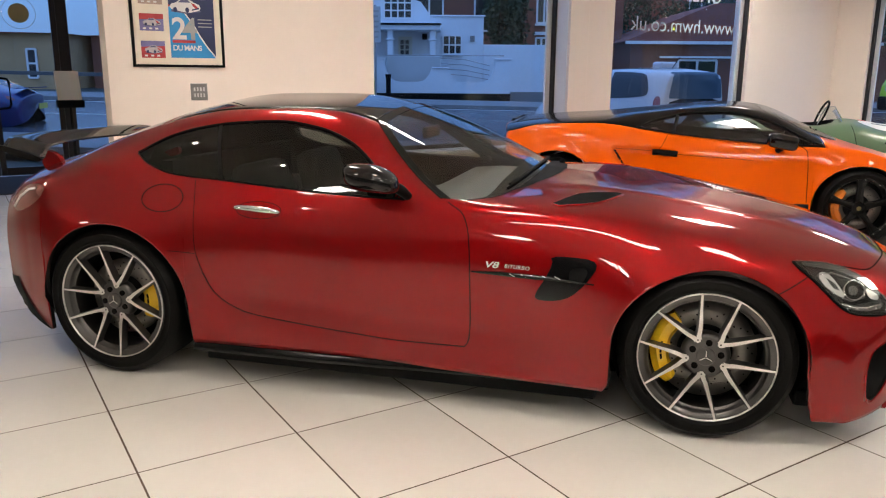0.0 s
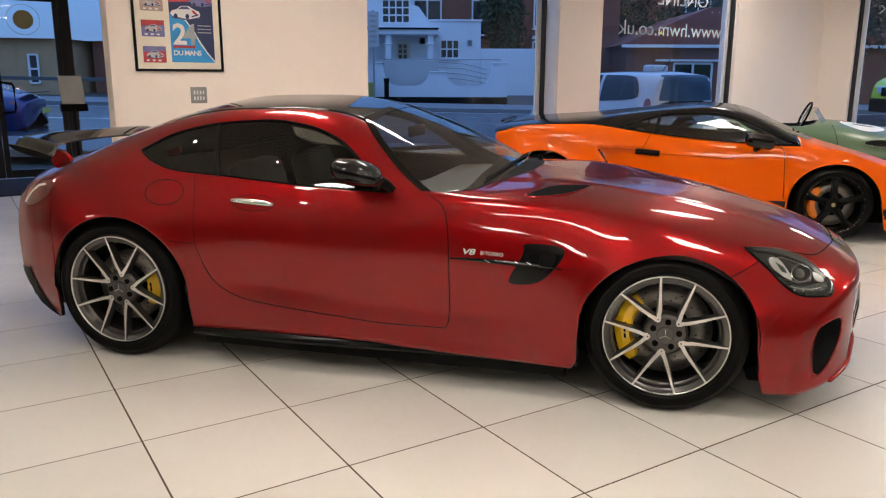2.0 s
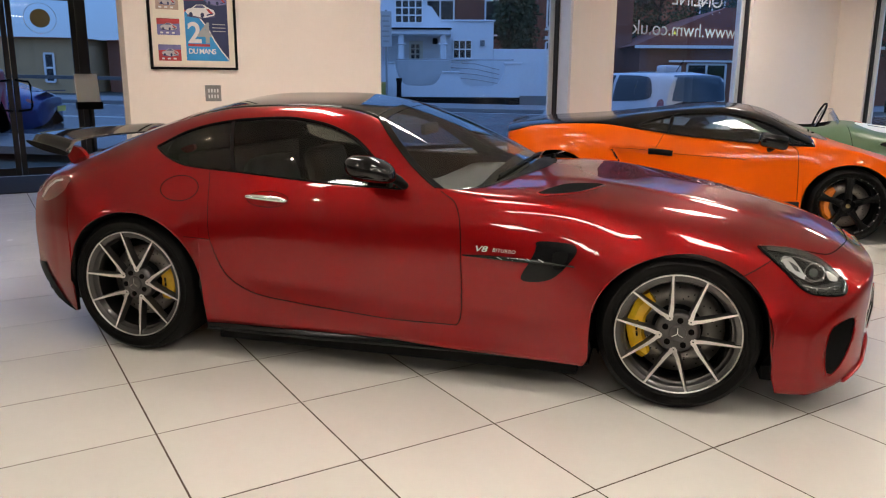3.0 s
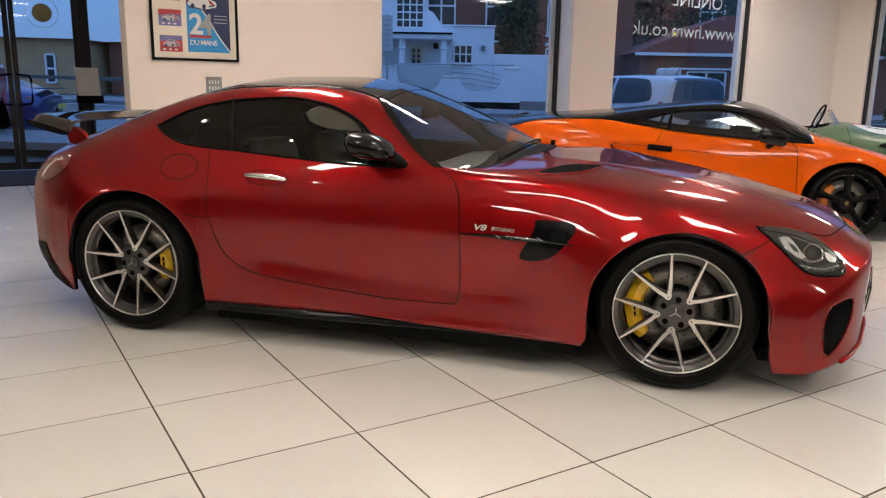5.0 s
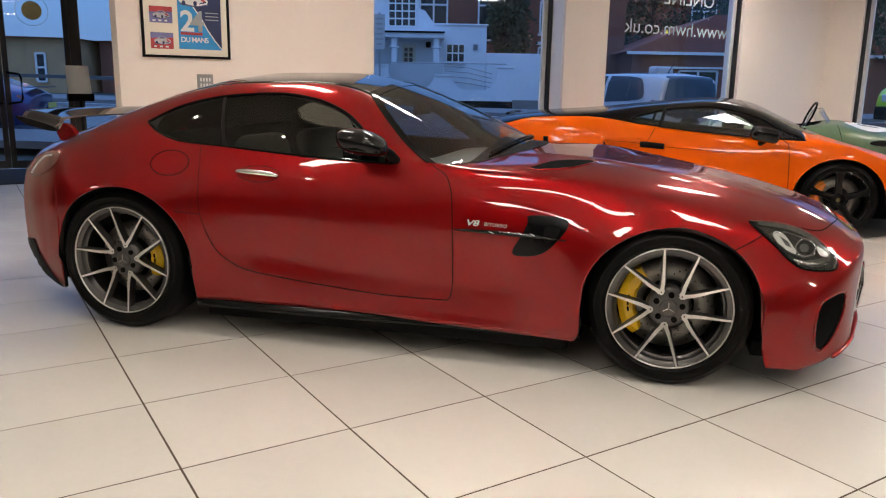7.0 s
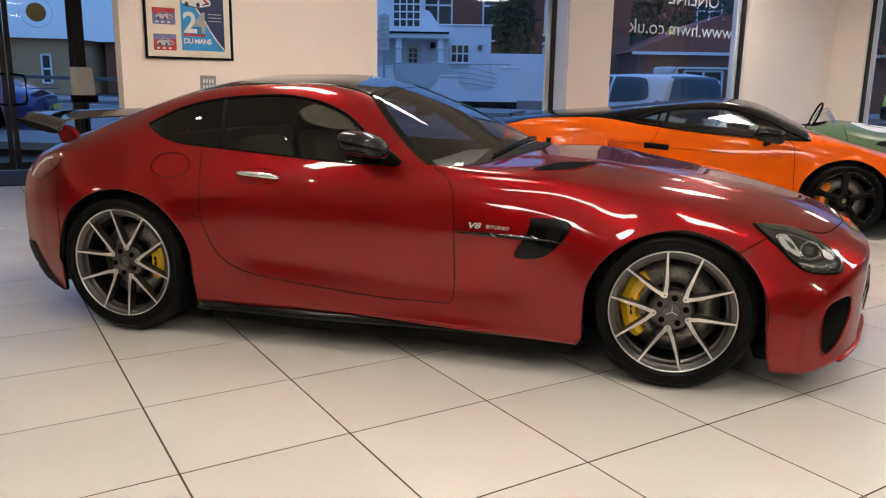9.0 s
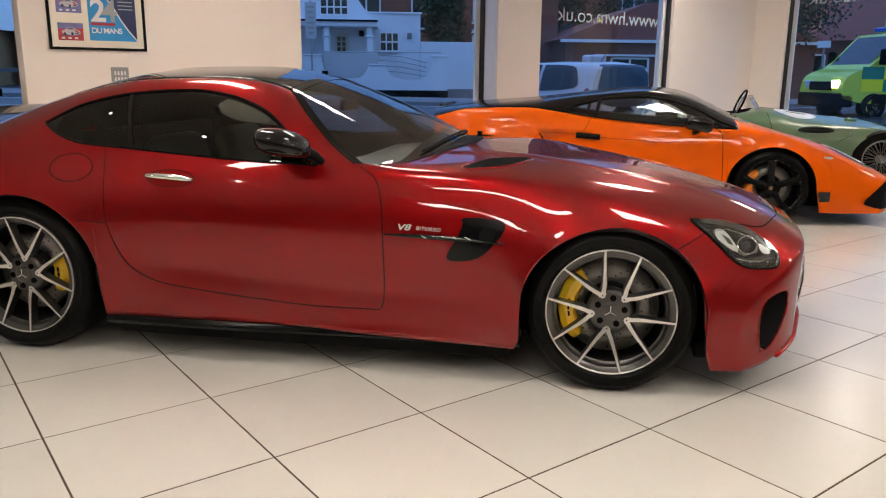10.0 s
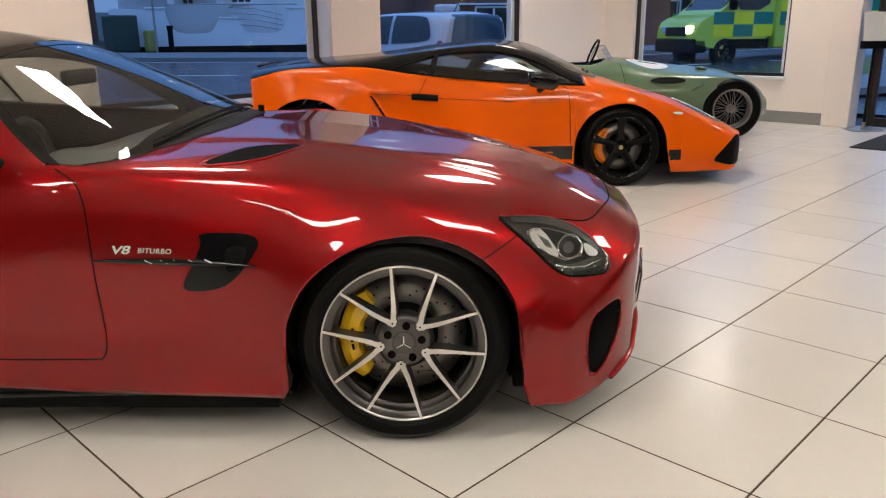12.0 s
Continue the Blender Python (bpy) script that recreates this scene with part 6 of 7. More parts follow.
part("post", tube([(0, 0, 0), (0, 0, 3.2)], 0.035, 8), STEEL, sign)
part("board", box(-0.19, 0.19, -0.05, -0.03, 1.95, 3.15, 0.01), PANEL_GREY, sign)
for k in range(6):
    part("text_bar", box(-0.14 + 0.02 * (k % 3), 0.13 - 0.03 * (k % 2), -0.058, -0.05, 2.96 - 0.17 * k, 3.02 - 0.17 * k), STEEL, sign)


# brick buildings behind
def brick_house(m, w, d, h, roof_h, label, windows, wall=BRICK):
    ob = thing("brick_house", m, label, "house", "houses across the road")
    part("wall", box(0, w, 0, d, -1.0, h), wall, ob)
    part("roof", prism([(-0.3, h), (w + 0.3, h), (w * 0.7, h + roof_h), (w * 0.3, h + roof_h)], -0.3, d + 0.3), ROOF_TILE, ob, "dark red tiled roof")
    for x, z, ww, hh, c, r in windows:
        win = part("window", box(x, x + ww, -0.03, 0.02, z, z + hh), DARK_PANE, ob)
        bars = bmesh.new()
        for k in range(c + 1):
            box(x + ww * k / c - 0.04, x + ww * k / c + 0.04, -0.08, -0.03, z, z + hh, 0, bars)
        for k in range(r + 1):
            box(x, x + ww, -0.085, -0.032, z + hh * k / r - 0.04, z + hh * k / r + 0.04, 0, bars)
        part("window_frame", bars, WHITE_PAINT, win)
    return ob


TAN = material("tan_brick", (0.50, 0.31, 0.15), 0.85, vary=0.3, scale=2, bump=0.5, bump_scale=30)
turn_h = math.degrees(math.atan2(ACROSS.y, ACROSS.x))
brick_house(Matrix.Translation(at(38, -4, 0.6)) @ pose(0, 0, 0, 0, 0, turn_h), 8.2, 8, 5.6, 0.8, "dark brick house with white sash windows", [(2.6, 2.9, 1.3, 3.2, 2, 2), (5.4, 2.9, 1.3, 3.2, 2, 2)])
house_c = brick_house(Matrix.Translation(at(36, 3.7, 0.6)) @ pose(0, 0, 0, 0, 0, turn_h), 4.3, 8, 5.4, 0.8, "dark brick house with a white-framed bay window", [(0.42, 3.15, 0.95, 1.35, 3, 1), (0.42, 4.6, 0.95, 0.6, 3, 1), (2.2, 3.15, 0.95, 1.9, 3, 2), (0.4, 1.2, 1.0, 1.3, 4, 2)])
part("lintel", box(0.30, 1.6, -0.14, 0, 2.62, 2.76, 0.01), WHITE_PAINT, house_c, "white painted lintel")
part("window_sill", box(0.34, 1.46, -0.12, 0, 3.02, 3.12, 0.01), WHITE_PAINT, house_c)
house_d = brick_house(Matrix.Translation(at(33, 7.7, 0.4)) @ pose(0, 0, 0, 0, 0, turn_h), 11, 7, 2.45, 1.5, "low brick building with a red tiled roof and white fascia", [(2.0, 0.4, 1.6, 1.3, 2, 1), (5.2, 0.4, 1.8, 1.6, 2, 1)])
part("fascia", box(-0.3, 11.3, -0.40, -0.3, 2.33, 2.45), WHITE_PAINT, house_d, "white fascia board")
part("door_surround", box(1.2, 5.4, -0.2, -0.1, 1.78, 1.86), WHITE_PAINT, house_d, "")
# long low house with a garage gable, seen across the side road
house_e = brick_house(Matrix.Translation((40.80, 16.29, 0.45)) @ pose(0, 0, 0, 0, 0, -65.2) @ pose(-12, 0, 0), 12.7, 8, 2.8, 0.05, "dark brick house with a garage gable across the side road", [(5.2, 0.9, 1.6, 1.2, 2, 1), (8.4, 0.9, 1.6, 1.2, 2, 1)])
part("roof_slope", prism([(-0.4, 2.8), (4.0, 6.2), (8.4, 2.8)], -12.9, 0.3), ROOF_TILE, house_e, "dark tiled pitched roof", m=pose(0, 0, 0, 0, 0, 90))
part("gable", prism([(12.7, -1.0), (16.7, -1.0), (16.7, 2.75), (14.7, 4.4), (12.7, 2.75)], -1.2, 6.0), BRICK, house_e, "brick gable")
for s in (-1, 1):
    part("barge_board", tube([(14.7 + s * 2.25, -1.3, 2.55), (14.7, -1.3, 4.52)], 0.10, 6), WHITE_PAINT, house_e, "pale barge board")
part("pier", box(12.62, 13.0, -1.27, -0.9, -1.0, 2.7, 0.02), TAN, house_e, "tan brick pier")
door = part("garage_door", box(13.2, 15.35, -1.25, -1.18, 0, 2.55), PIC_NAVY, house_e, "dark blue garage door")
for k in range(4):
    part("door_rib", box(13.25, 15.30, -1.275, -1.25, 0.30 + 0.60 * k, 0.36 + 0.60 * k), PIC_NAVY, door)
brick_house(Matrix.Translation(at(34, -27, 0.3)) @ pose(0, 0, 0, 0, 0, turn_h), 10.6, 8, 2.75, 0.05, "low tan brick building across the road", [(9.1, 0.9, 0.4, 1.2, 1, 2)], TAN)
brick_house(Matrix.Translation(at(36, -16, 0.3)) @ pose(0, 0, 0, 0, 0, turn_h), 9.0, 8, 2.75, 0.05, "low brown brick building across the road", [(3.0, 0.8, 1.2, 1.1, 2, 1)])
# added terrace: hides open sky above the low roof, where dark trees belong
brick_house(Matrix.Translation(at(46, 5.0, 0.6)) @ pose(0, 0, 0, 0, 0, turn_h), 22, 8, 5.6, 0.8, "dark brick terrace added behind the low building to hide sky", [(2.0, 4.2, 1.4, 2.0, 2, 2), (9.0, 4.2, 1.4, 2.0, 2, 2), (15.0, 4.2, 1.4, 2.0, 2, 2)])
strip("verge_wall", 27.6, 27.9, -40, -9.5, 0.75, DARK_WALL, "low dark wall along the far footway", "wall")


def tree(m, h, spread, seed, label):
    """A tapered trunk with limbs and a broken crown of small leaves."""
    ob = thing("tree", m, label, "tree", "street trees")
    rg = random.Random(seed)
    trunk = tube([(0, 0, 0), (0.05, 0.02, h * 0.3), (-0.04, 0.05, h * 0.6), (0.05, 0, h * 0.9)], lambda f: 0.16 * (1 - 0.85 * f), 8)
    ends = []
    for k in range(14):
        a, z0 = rg.uniform(0, 6.28), h * rg.uniform(0.25, 0.8)
        r = spread * rg.uniform(0.5, 1.0) * (1.1 - z0 / h * 0.5)
        e = Vector((r * math.cos(a), r * math.sin(a), z0 + h * rg.uniform(0.1, 0.3)))
        tube([(0, 0, z0), e * 0.5 + Vector((0, 0, z0 * 0.5)), e], lambda f: 0.05 * (1 - 0.8 * f), 5, trunk)
        ends += [e, e * 0.7 + Vector((0, 0, z0 * 0.3))]
    part("trunk", trunk, BARK, ob)
    verts, faces = [], []
    for e in ends:
        for k in range(190):
            p = e + Vector((rg.gauss(0, spread * 0.2), rg.gauss(0, spread * 0.2), rg.gauss(0, h * 0.07)))
            q = Euler((rg.uniform(0, 6), rg.uniform(0, 6), rg.uniform(0, 6))).to_matrix()
            n = len(verts)
            verts += [p + q @ Vector(c) * rg.uniform(0.7, 1.3) for c in ((0, -0.07, 0), (0.05, 0, 0.01), (0, 0.09, 0), (-0.05, 0, 0.01))]
            faces.append((n, n + 1, n + 2, n + 3))
    me = bpy.data.meshes.new("crown")
    me.from_pydata(verts, [], faces)
    me.materials.append(LEAF)
    cr = new("crown", me)
    cr.parent = ob
    return ob


for a, c, h, sp, sd in ((33, 2.3, 5.2, 0.85, 1), (34.5, 2.7, 5.6, 0.85, 2), (41, 10.5, 6.5, 2.6, 3), (40, 14.5, 6.5, 2.8, 8), (31, 15.5, 7, 2.2, 4), (33, 17, 8, 2.4, 5)):
    p = at(a, c)
    tree(Matrix.Translation((p.x, p.y, rise(p.x, p.y) - 0.1)), h, sp, sd, "dark leafy tree at dusk behind the wall")
for x, y, h, sp, sd in ((29, 1.0, 6.5, 2.2, 7), (28, -4, 6, 2.0, 9)):
    tree(Matrix.Translation((x, y, rise(x, y) - 0.1)), h, sp, sd, "dark leafy tree at dusk across the side road")
post = thing("road_sign", Matrix.Translation((26.6, 11.25, 0.34)) @ pose(0, 0, 0, 0, 0, -65), "small pale blue sign on a thin post", "sign")
part("post", tube([(0, 0, 0), (0, 0, 2.27)], 0.03, 8), STEEL, post)
part("plate", box(-0.21, 0.21, -0.05, -0.03, 2.02, 2.25, 0.01), WHITE_PAINT, post)


# white hatchback parked nose outwards
VAN_WHITE = material("silver_car_paint", (0.46, 0.475, 0.50), 0.35, vary=0.03, coat=1.0)
# opaque rear glass: dusk light seen through it is put into the blue
PANE_DUSK_BLUE = material("glass_dusk_light", (0.05, 0.09, 0.13), 0.06, vary=0.3, scale=3)
hatch = thing("hatchback", pose(9.97, 6.47, 0.07, 0, 0, 88), "small silver-white hatchback parked outside the window", "car")
HX = [-0.55, -0.40, 0.0, 0.6, 1.2, 1.7, 2.1, 2.42, 2.75, 2.98]
HP = [
    [(0.66, 0.30), (0.74, 0.45), (0.76, 0.70), (0.70, 0.98), (0.56, 1.36), (0, 1.42)],
    [(0.74, 0.22), (0.80, 0.42), (0.81, 0.68), (0.75, 0.98), (0.58, 1.40), (0, 1.46)],
    [(0.76, 0.18), (0.82, 0.40), (0.82, 0.66), (0.77, 0.96), (0.60, 1.42), (0, 1.48)],
    [(0.76, 0.17), (0.82, 0.38), (0.82, 0.64), (0.77, 0.94), (0.60, 1.43), (0, 1.49)],
    [(0.76, 0.17), (0.82, 0.38), (0.82, 0.64), (0.77, 0.93), (0.60, 1.42), (0, 1.48)],
    [(0.76, 0.17), (0.82, 0.38), (0.82, 0.64), (0.77, 0.92), (0.60, 1.30), (0, 1.36)],
    [(0.76, 0.17), (0.82, 0.38), (0.82, 0.64), (0.77, 0.91), (0.64, 1.08), (0, 1.14)],
    [(0.76, 0.18), (0.82, 0.38), (0.81, 0.62), (0.74, 0.88), (0.55, 0.96), (0, 0.98)],
    [(0.72, 0.20), (0.78, 0.38), (0.77, 0.58), (0.68, 0.80), (0.48, 0.86), (0, 0.88)],
    [(0.62, 0.24), (0.66, 0.38), (0.66, 0.54), (0.58, 0.70), (0.40, 0.74), (0, 0.75)],
]
pod = Shell(HX, HP, [(0.0, 0.29, 0.33, 0.33), (2.42, 0.29, 0.33, 0.33)], (0.35, 1.9, 2.95), (0.20, 0.0, -0.55), rows=(8, 6, 6), ends=((0.01, 0.985), (0.02, 0.94), (0.025, 0.8), (0.025, 0.5), (0.025, 0.01)))
skin_object("body", pod.mesh(), VAN_WHITE, hatch)
for left in (False, True):
    put = lambda x, z, lift=0.0, left=left: pod.side(x, z, lift, left)
    part("side_window", closed_patch(rounded([(0.78, 0.96), (0.80, 0.955), (1.90, 0.93), (1.96, 0.95), (1.80, 1.14), (1.60, 1.31), (1.35, 1.385), (0.80, 1.405), (0.78, 1.40)], 1), put, 0.010, 9), DARK_PANE, hatch, "dark side window", True)
    part("rear_side_window", closed_patch(rounded([(-0.24, 1.06), (-0.10, 1.0), (0.68, 0.96), (0.71, 0.965), (0.71, 1.40), (0.68, 1.405), (0.05, 1.39), (-0.12, 1.34)], 1), put, 0.010, 9), DARK_PANE, hatch, "dark side window", True)
    part("tail_lamp", closed_patch(rounded([(-0.50, 0.80), (-0.36, 0.84), (-0.36, 1.02), (-0.47, 1.02)], 2), put, 0.006), TAIL_LENS, hatch, "red tail lamp", True)
    for x in (0.0, 2.42):
        wheel(hatch, x, (0.80 if left else -0.80), 0.29, 0.19, 0.17, "five", 0.0, YELLOW)
behind = lambda y, z, lift=0.0: pod.front(y, z, lift, -1)
part("rear_window", closed_patch(rounded([(-0.60, 0.98), (0.60, 0.98), (0.62, 1.02), (0.54, 1.38), (0.50, 1.40), (-0.50, 1.40), (-0.54, 1.38), (-0.62, 1.02)], 1), behind, 0.014, 12), PANE_DUSK_BLUE, hatch, "glass tailgate with dusk light put into its blue colour", True)
part("tailgate", closed_patch(rounded([(-0.60, 0.72), (0.60, 0.72), (0.60, 1.0), (-0.60, 1.0)], 1), behind, 0.010, 12), BLACK_GLOSS, hatch, "black tailgate panel", True)
part("roof_lamp_box", box(0.05, 0.28, -0.20, 0.20, 1.45, 1.58, 0.04), VAN_WHITE, hatch, "white roof sign box")
part("aerial", tube([(0.0, 0.0, 1.47), (-0.16, 0.0, 1.66)], 0.006, 6), BLACK, hatch)
part("underbody", box(-0.3, 2.7, -0.55, 0.55, 0.18, 0.4), BLACK, hatch)

# blue coupe outside the entrance, made on the plan of a long-nosed coupe
BLUE = material("blue_paint", (0.006, 0.025, 0.13), 0.3, 0.4, vary=0.05, coat=1.0)
blue = thing("blue_coupe", pose(0.30, 16.0, 0.12, 0, 0, 158), "dark blue coupe parked outside the entrance", "car")
skin_object("body", shell.mesh(), BLUE, blue)
for left in (False, True):
    put = lambda x, z, lift=0.0, left=left: shell.side(x, z, lift, left)
    part("side_window", band(side_low, side_high, put, 30, 6, 0.004), DARK_PANE, blue, "dark side window", True)
    part("tail_lamp", closed_patch(rounded([(-0.72, 0.72), (-0.66, 0.80), (-0.55, 0.83), (-0.58, 0.75)], 2), put, 0.006), TAIL_LENS, blue, "", True)
    for x in (0.0, 2.63):
        wheel(blue, x, (0.95 if left else -0.95), 0.34, 0.25, 0.27, "five", 0.0, YELLOW)
part("spoiler", prism([(-0.92, 0.99), (-0.70, 0.975), (-0.70, 0.96), (-0.92, 0.97)], -0.62, 0.62), BLUE, blue, "low blue boot spoiler")
part("plate", box(-1.0, -0.985, -0.26, 0.26, 0.55, 0.66), material("yellow_plate", (0.62, 0.52, 0.10), 0.5), blue, "plain yellow plate")
part("rear_window", band([(-0.6, -0.4), (0.2, -0.42)], [(-0.6, 0.4), (0.2, 0.42)], lambda x, y, lift: shell.top(x, y, lift), 16, 10, 0.004), DARK_PANE, blue, "dark rear window", True)
part("underbody", box(-0.6, 3.0, -0.6, 0.6, 0.13, 0.42), BLACK, blue)
pink = thing("red_car", pose(-0.55, 12.9, 0.12, 0, 0, 165), "dark red car parked beside the entrance", "car")
skin_object("body", pod.mesh(), material("magenta_paint", (0.30, 0.01, 0.05), 0.3, 0.3, coat=1.0), pink)
for y in (-0.80, 0.80):
    for x in (0.0, 2.42):
        wheel(pink, x, y, 0.29, 0.19, 0.17, "five", 0.0, YELLOW)
for left in (False, True):
    put = lambda x, z, lift=0.0, left=left: pod.side(x, z, lift, left)
    part("side_window", closed_patch(rounded([(0.0, 1.0), (1.85, 0.96), (1.55, 1.29), (0.0, 1.33)], 2), put, 0.004), DARK_PANE, pink, "", True)

# green and yellow ambulance on the side road
LIME = material("lime_paint", (0.60, 0.72, 0.05), 0.4, vary=0.04, coat=0.6)
LIME_Y = material("fluorescent_yellow", (0.95, 0.92, 0.01), 0.5, vary=0.05)
TEAL = material("green_block", (0.0, 0.24, 0.15), 0.5, vary=0.08)
amb = thing("ambulance", Matrix.Translation((21.6, 7.7, 0.21)) @ pose(0, 0, 0, 0, 0, 150), "lime green ambulance with yellow and green chequered blocks", "ambulance")
part("cab", prism(rounded([(0.95, 0.45), (0.95, 0.95), (0.80, 1.22), (0.20, 1.40), (-0.55, 2.20), (-0.75, 2.32), (-1.5, 2.35), (-1.5, 0.45)], 1), -0.98, 0.98), LIME, amb)
part("box_body", box(-5.2, -1.45, -1.08, 1.08, 0.45, 2.75, 0.06), LIME, amb)
part("bumper", box(0.6, 1.02, -0.98, 0.98, 0.35, 0.72, 0.06), BLACK, amb, "black bumper")
part("grille", box(0.93, 0.99, -0.5, 0.5, 0.78, 1.02, 0.02), BLACK, amb)
LAMP_ON = material("lit_lamp", (1, 0.95, 0.85), 0.4, vary=0, emission=12.0)
AMBER = material("amber_lamp", (1, 0.5, 0.1), 0.4, vary=0, emission=4.0)
for s in (-1, 1):
    part("headlight", box(0.86, 0.97, s * 0.60 - 0.15, s * 0.60 + 0.15, 0.85, 1.05, 0.03), LAMP_ON if s > 0 else LAMP_SILVER, amb, "lit headlight")
    y0, y1 = (s * 0.985, s * 0.995) if s > 0 else (s * 0.995, s * 0.985)
    part("side_window", prism(rounded([(-0.05, 1.45), (-0.62, 2.10), (-1.25, 2.12), (-1.25, 1.45)], 1), y0, y1), DARK_PANE, amb, "dark cab window")
    for k in range(3):
        part("chequer", box(-1.40 + 0.62 * k, -0.78 + 0.62 * k, y0, y1, 1.08, 1.40), (TEAL, LIME_Y)[k % 2], amb)
        part("chequer", box(-1.40 + 0.62 * k, -0.78 + 0.62 * k, y0, y1, 0.76, 1.08), (LIME_Y, TEAL)[k % 2], amb)
    y0, y1 = (s * 1.085, s * 1.095) if s > 0 else (s * 1.095, s * 1.085)
    for k in range(6):
        for j in range(2):
            part("chequer", box(-5.15 + 0.6 * k, -4.55 + 0.6 * k, y0, y1, 1.05 + 0.36 * j, 1.41 + 0.36 * j), (TEAL if (k + j) % 2 else LIME_Y), amb)
    part("box_window", box(-3.4, -2.6, y0, y1, 1.95, 2.5), DARK_PANE, amb)
    for x in (-4.9, -3.1, -1.8):
        part("marker_lamp", box(x, x + 0.07, y0 * 1.01, y1 * 1.01, 1.1, 1.16), AMBER, amb, "small amber marker lamp")
    part("mirror", box(-0.10, 0.08, s * 1.12 - 0.08, s * 1.12 + 0.08, 1.45, 1.85, 0.03), BLACK, amb, "black mirror")
    part("skirt", box(-1.3, 0.1, s * 0.97 - 0.03, s * 0.97 + 0.03, 0.45, 0.70), BLACK, amb)
    for x in (0.05, -4.0):
        wheel(amb, x, s * 1.02, 0.36, 0.22, 0.25, "five", 0.0, YELLOW)
part("windscreen", sheet([[(0.235 - 0.79 * f, y, 1.425 + 0.80 * f) for f in (0, 0.5, 1)] for y in np.linspace(-0.85, 0.85, 5)]), DARK_PANE, amb, "raked windscreen")
part("roof_beacon", box(-1.3, -0.9, -0.7, 0.7, 2.36, 2.50, 0.04), material("blue_beacon", (0.02, 0.10, 0.5), 0.2, coat=1.0), amb, "blue roof beacon")

# ---- lamps in the ceiling, all out of view ----
LED = material("led_panel", (1, 0.93, 0.82), 0.5, vary=0, emission=31.2, emit_color=(1.0, 0.925, 0.83))


def ceiling_light(x, y, w, d, turn=0.0):
    ob = thing("ceiling_light", pose(x, y, CEIL, 0, 0, turn), "white recessed ceiling light panel, lit, out of view", "ceiling light", "showroom ceiling lights")
    bm = bmesh.new()
    for a in ((-w / 2 - 0.02, w / 2 + 0.02, -d / 2 - 0.02, -d / 2), (-w / 2 - 0.02, w / 2 + 0.02, d / 2, d / 2 + 0.02), (-w / 2 - 0.02, -w / 2, -d / 2, d / 2), (w / 2, w / 2 + 0.02, -d / 2, d / 2)):
        box(*a, -0.02, -0.001, 0, bm)
    part("frame", bm, WHITE_PAINT, ob)
    part("diffuser", box(-w / 2, w / 2, -d / 2, d / 2, -0.012, -0.002), LED, ob, "glowing diffuser")
    return ob


# added panels: brighten the floor and walls, with no known lamp there
for x, y in ((5.7, -2.3), (9.6, -2.3), (-6.5, 2.0), (-3.2, 6.0)):
    ceiling_light(x, y, 0.6, 0.6, 0)
# added behind the viewpoint to brighten the near floor
for x, y in ((-4.4, -4.9), (0.6, -4.9)):
    ceiling_light(x, y, 1.2, 0.6, 0)
for x, y in ((5.4, 1.0), (8.2, 3.4), (9.8, 1.6)):
    ceiling_light(x, y, 0.6, 0.6, 0)
ceiling_light(2.66, 2.0, 0.27, 1.3, 0)
ceiling_light(1.08, 2.0, 0.27, 1.3, 0)
ceiling_light(2.75, -2.3, 0.6, 0.3, 0)
# added panel: brightens the floor beside the red coupe
ceiling_light(0.7, -0.8, 0.6, 0.4, 0)
ceiling_light(-0.15, -2.4, 2.2, 0.14, 0)
ceiling_light(-2.0, -0.42, 1.0, 0.14, 0)
SPOT = material("spot_lamp", (1, 0.9, 0.75), 0.5, vary=0, emission=620.0, emit_color=(1.0, 0.88, 0.74))


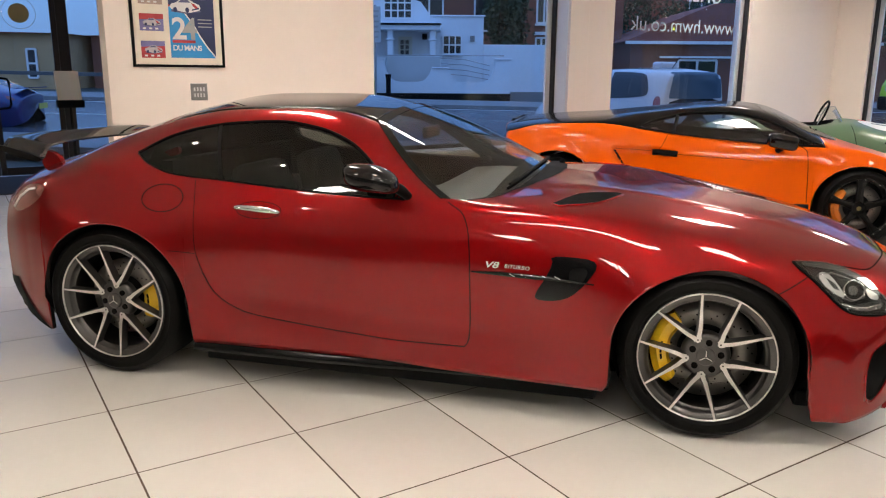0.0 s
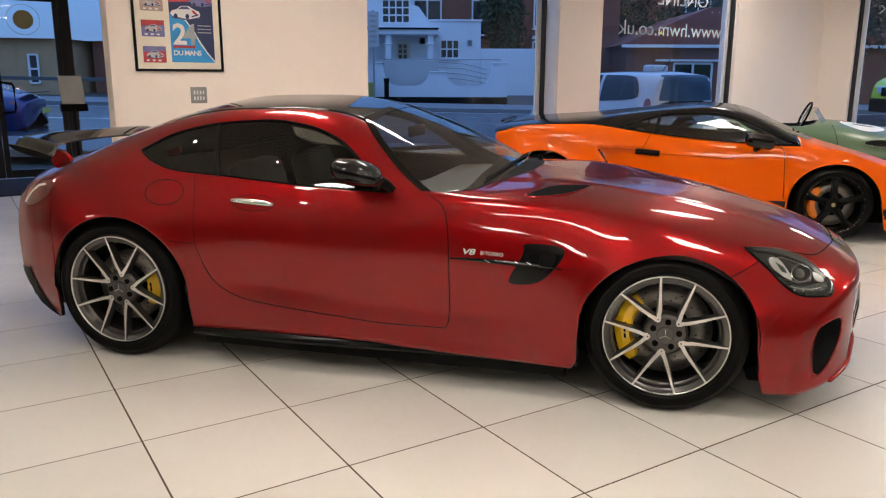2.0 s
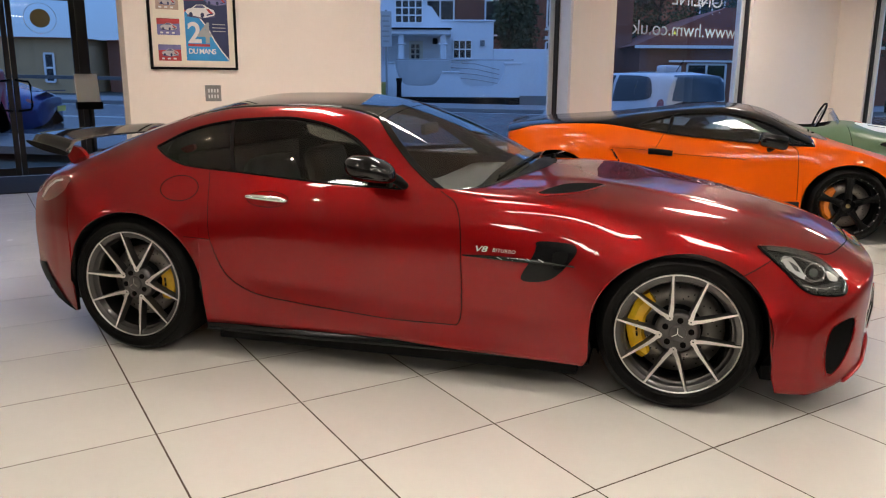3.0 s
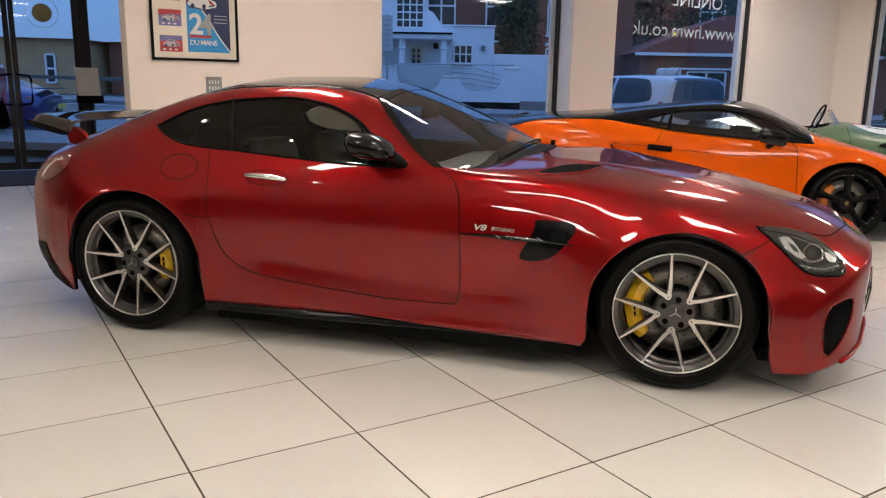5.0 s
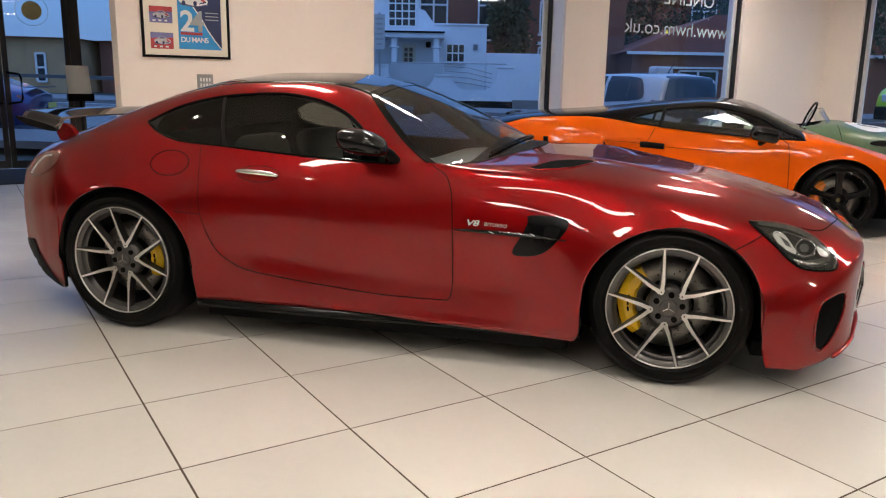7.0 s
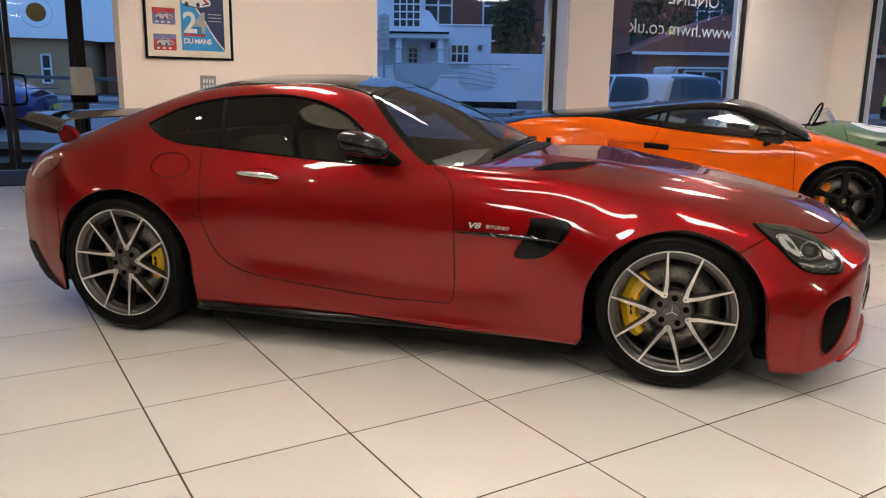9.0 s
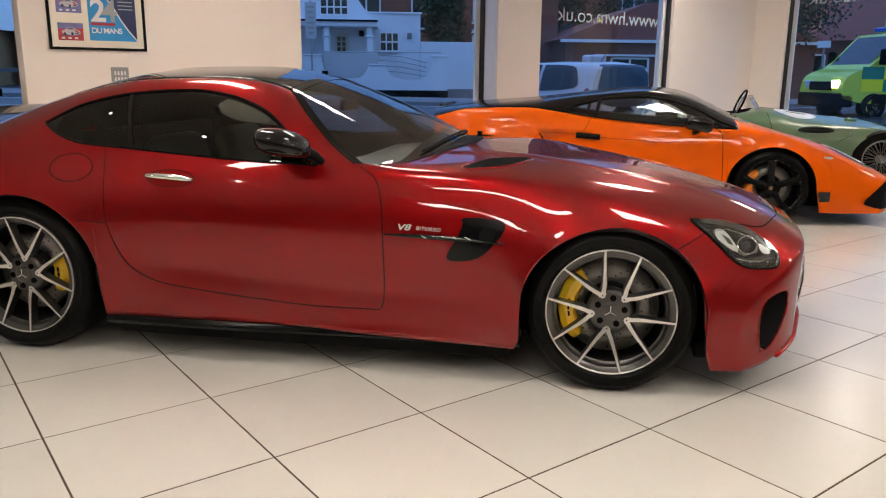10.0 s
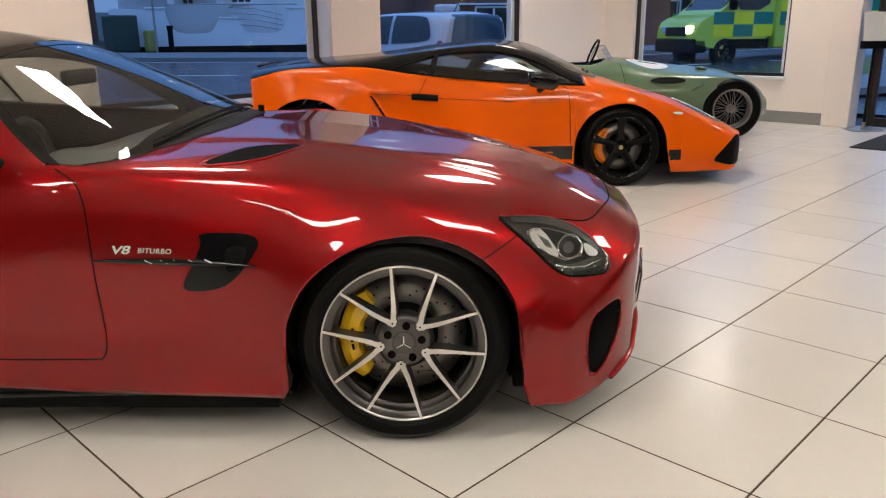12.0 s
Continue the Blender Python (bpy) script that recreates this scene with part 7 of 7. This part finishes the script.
def downlight(x, y):
    ob = thing("downlight", pose(x, y, CEIL), "small round recessed downlight, lit", "ceiling light", "showroom downlights")
    rim = lathe([(0.022, -0.002), (0.022, -0.012), (0.045, -0.012), (0.045, -0.002)], 24)
    part("rim", rim, STEEL, ob, m=pose(0, 0, 0, 90, 0, 0) @ pose(0, 0, 0, 180, 0, 0))
    bm = bmesh.new()
    bmesh.ops.create_circle(bm, cap_ends=True, segments=20, radius=0.022)
    part("lamp", bm, SPOT, ob, "glowing lamp", m=pose(0, 0, -0.006, 180, 0, 0))


for x, y in ((-0.88, 1.62), (-1.23, 0.40), (-3.42, -0.82), (-3.6, 3.4), (0.0, -5.2), (3.6, -5.2)):
    downlight(x, y)

# ---- floor tiles, 0.6 m square ----
floor = tagged(part("floor", box(-9, WB + 0.2, -9, 9.4, -0.1, -0.0012), GROUT), "glossy cream square floor tiles with dark joints", "floor", kind="structure")
tile_bm = box(-0.2964, 0.2964, -0.2964, 0.2964, -0.009, 0.0)
tile_mesh = bpy.data.meshes.new("tile")
bmesh.ops.bevel(tile_bm, geom=[e for e in tile_bm.edges if e.verts[0].co.z > -0.001 and e.verts[1].co.z > -0.001], offset=0.0008, segments=1, affect="EDGES")
tile_bm.to_mesh(tile_mesh)
tile_mesh.materials.append(TILE)
rest = []
rng = random.Random(4)
count = 0
for i in range(-15, 19):
    for j in range(-15, 16):
        x, y = 0.6 * i + 0.3, 0.6 * j + 0.3
        if y > WA + 0.1 and x > 2.5:
            continue
        if y > 9.3 or x > WB:
            continue
        near = -1.2 < x < 8.0 and -3.4 < y < 3.9
        if near and count < 300:
            ob = new("tile", tile_mesh)
            ob.parent = floor
            ob.matrix_basis = pose(x, y, rng.uniform(-0.0002, 0.0002), rng.uniform(-0.03, 0.03), rng.uniform(-0.03, 0.03), 0)
            count += 1
        else:
            rest.append((x, y))
verts, faces = [], []
src_v, src_f = [v.co.copy() for v in tile_mesh.vertices], [list(p.vertices) for p in tile_mesh.polygons]
for x, y in rest:
    n = len(verts)
    verts += [(v.x + x, v.y + y, v.z) for v in src_v]
    faces += [[n + a for a in f] for f in src_f]
me = bpy.data.meshes.new("far_tiles")
me.from_pydata(verts, [], faces)
me.materials.append(TILE)
ob = new("far_tiles", me)
ob.parent = floor
ob["kind"] = "stuff"
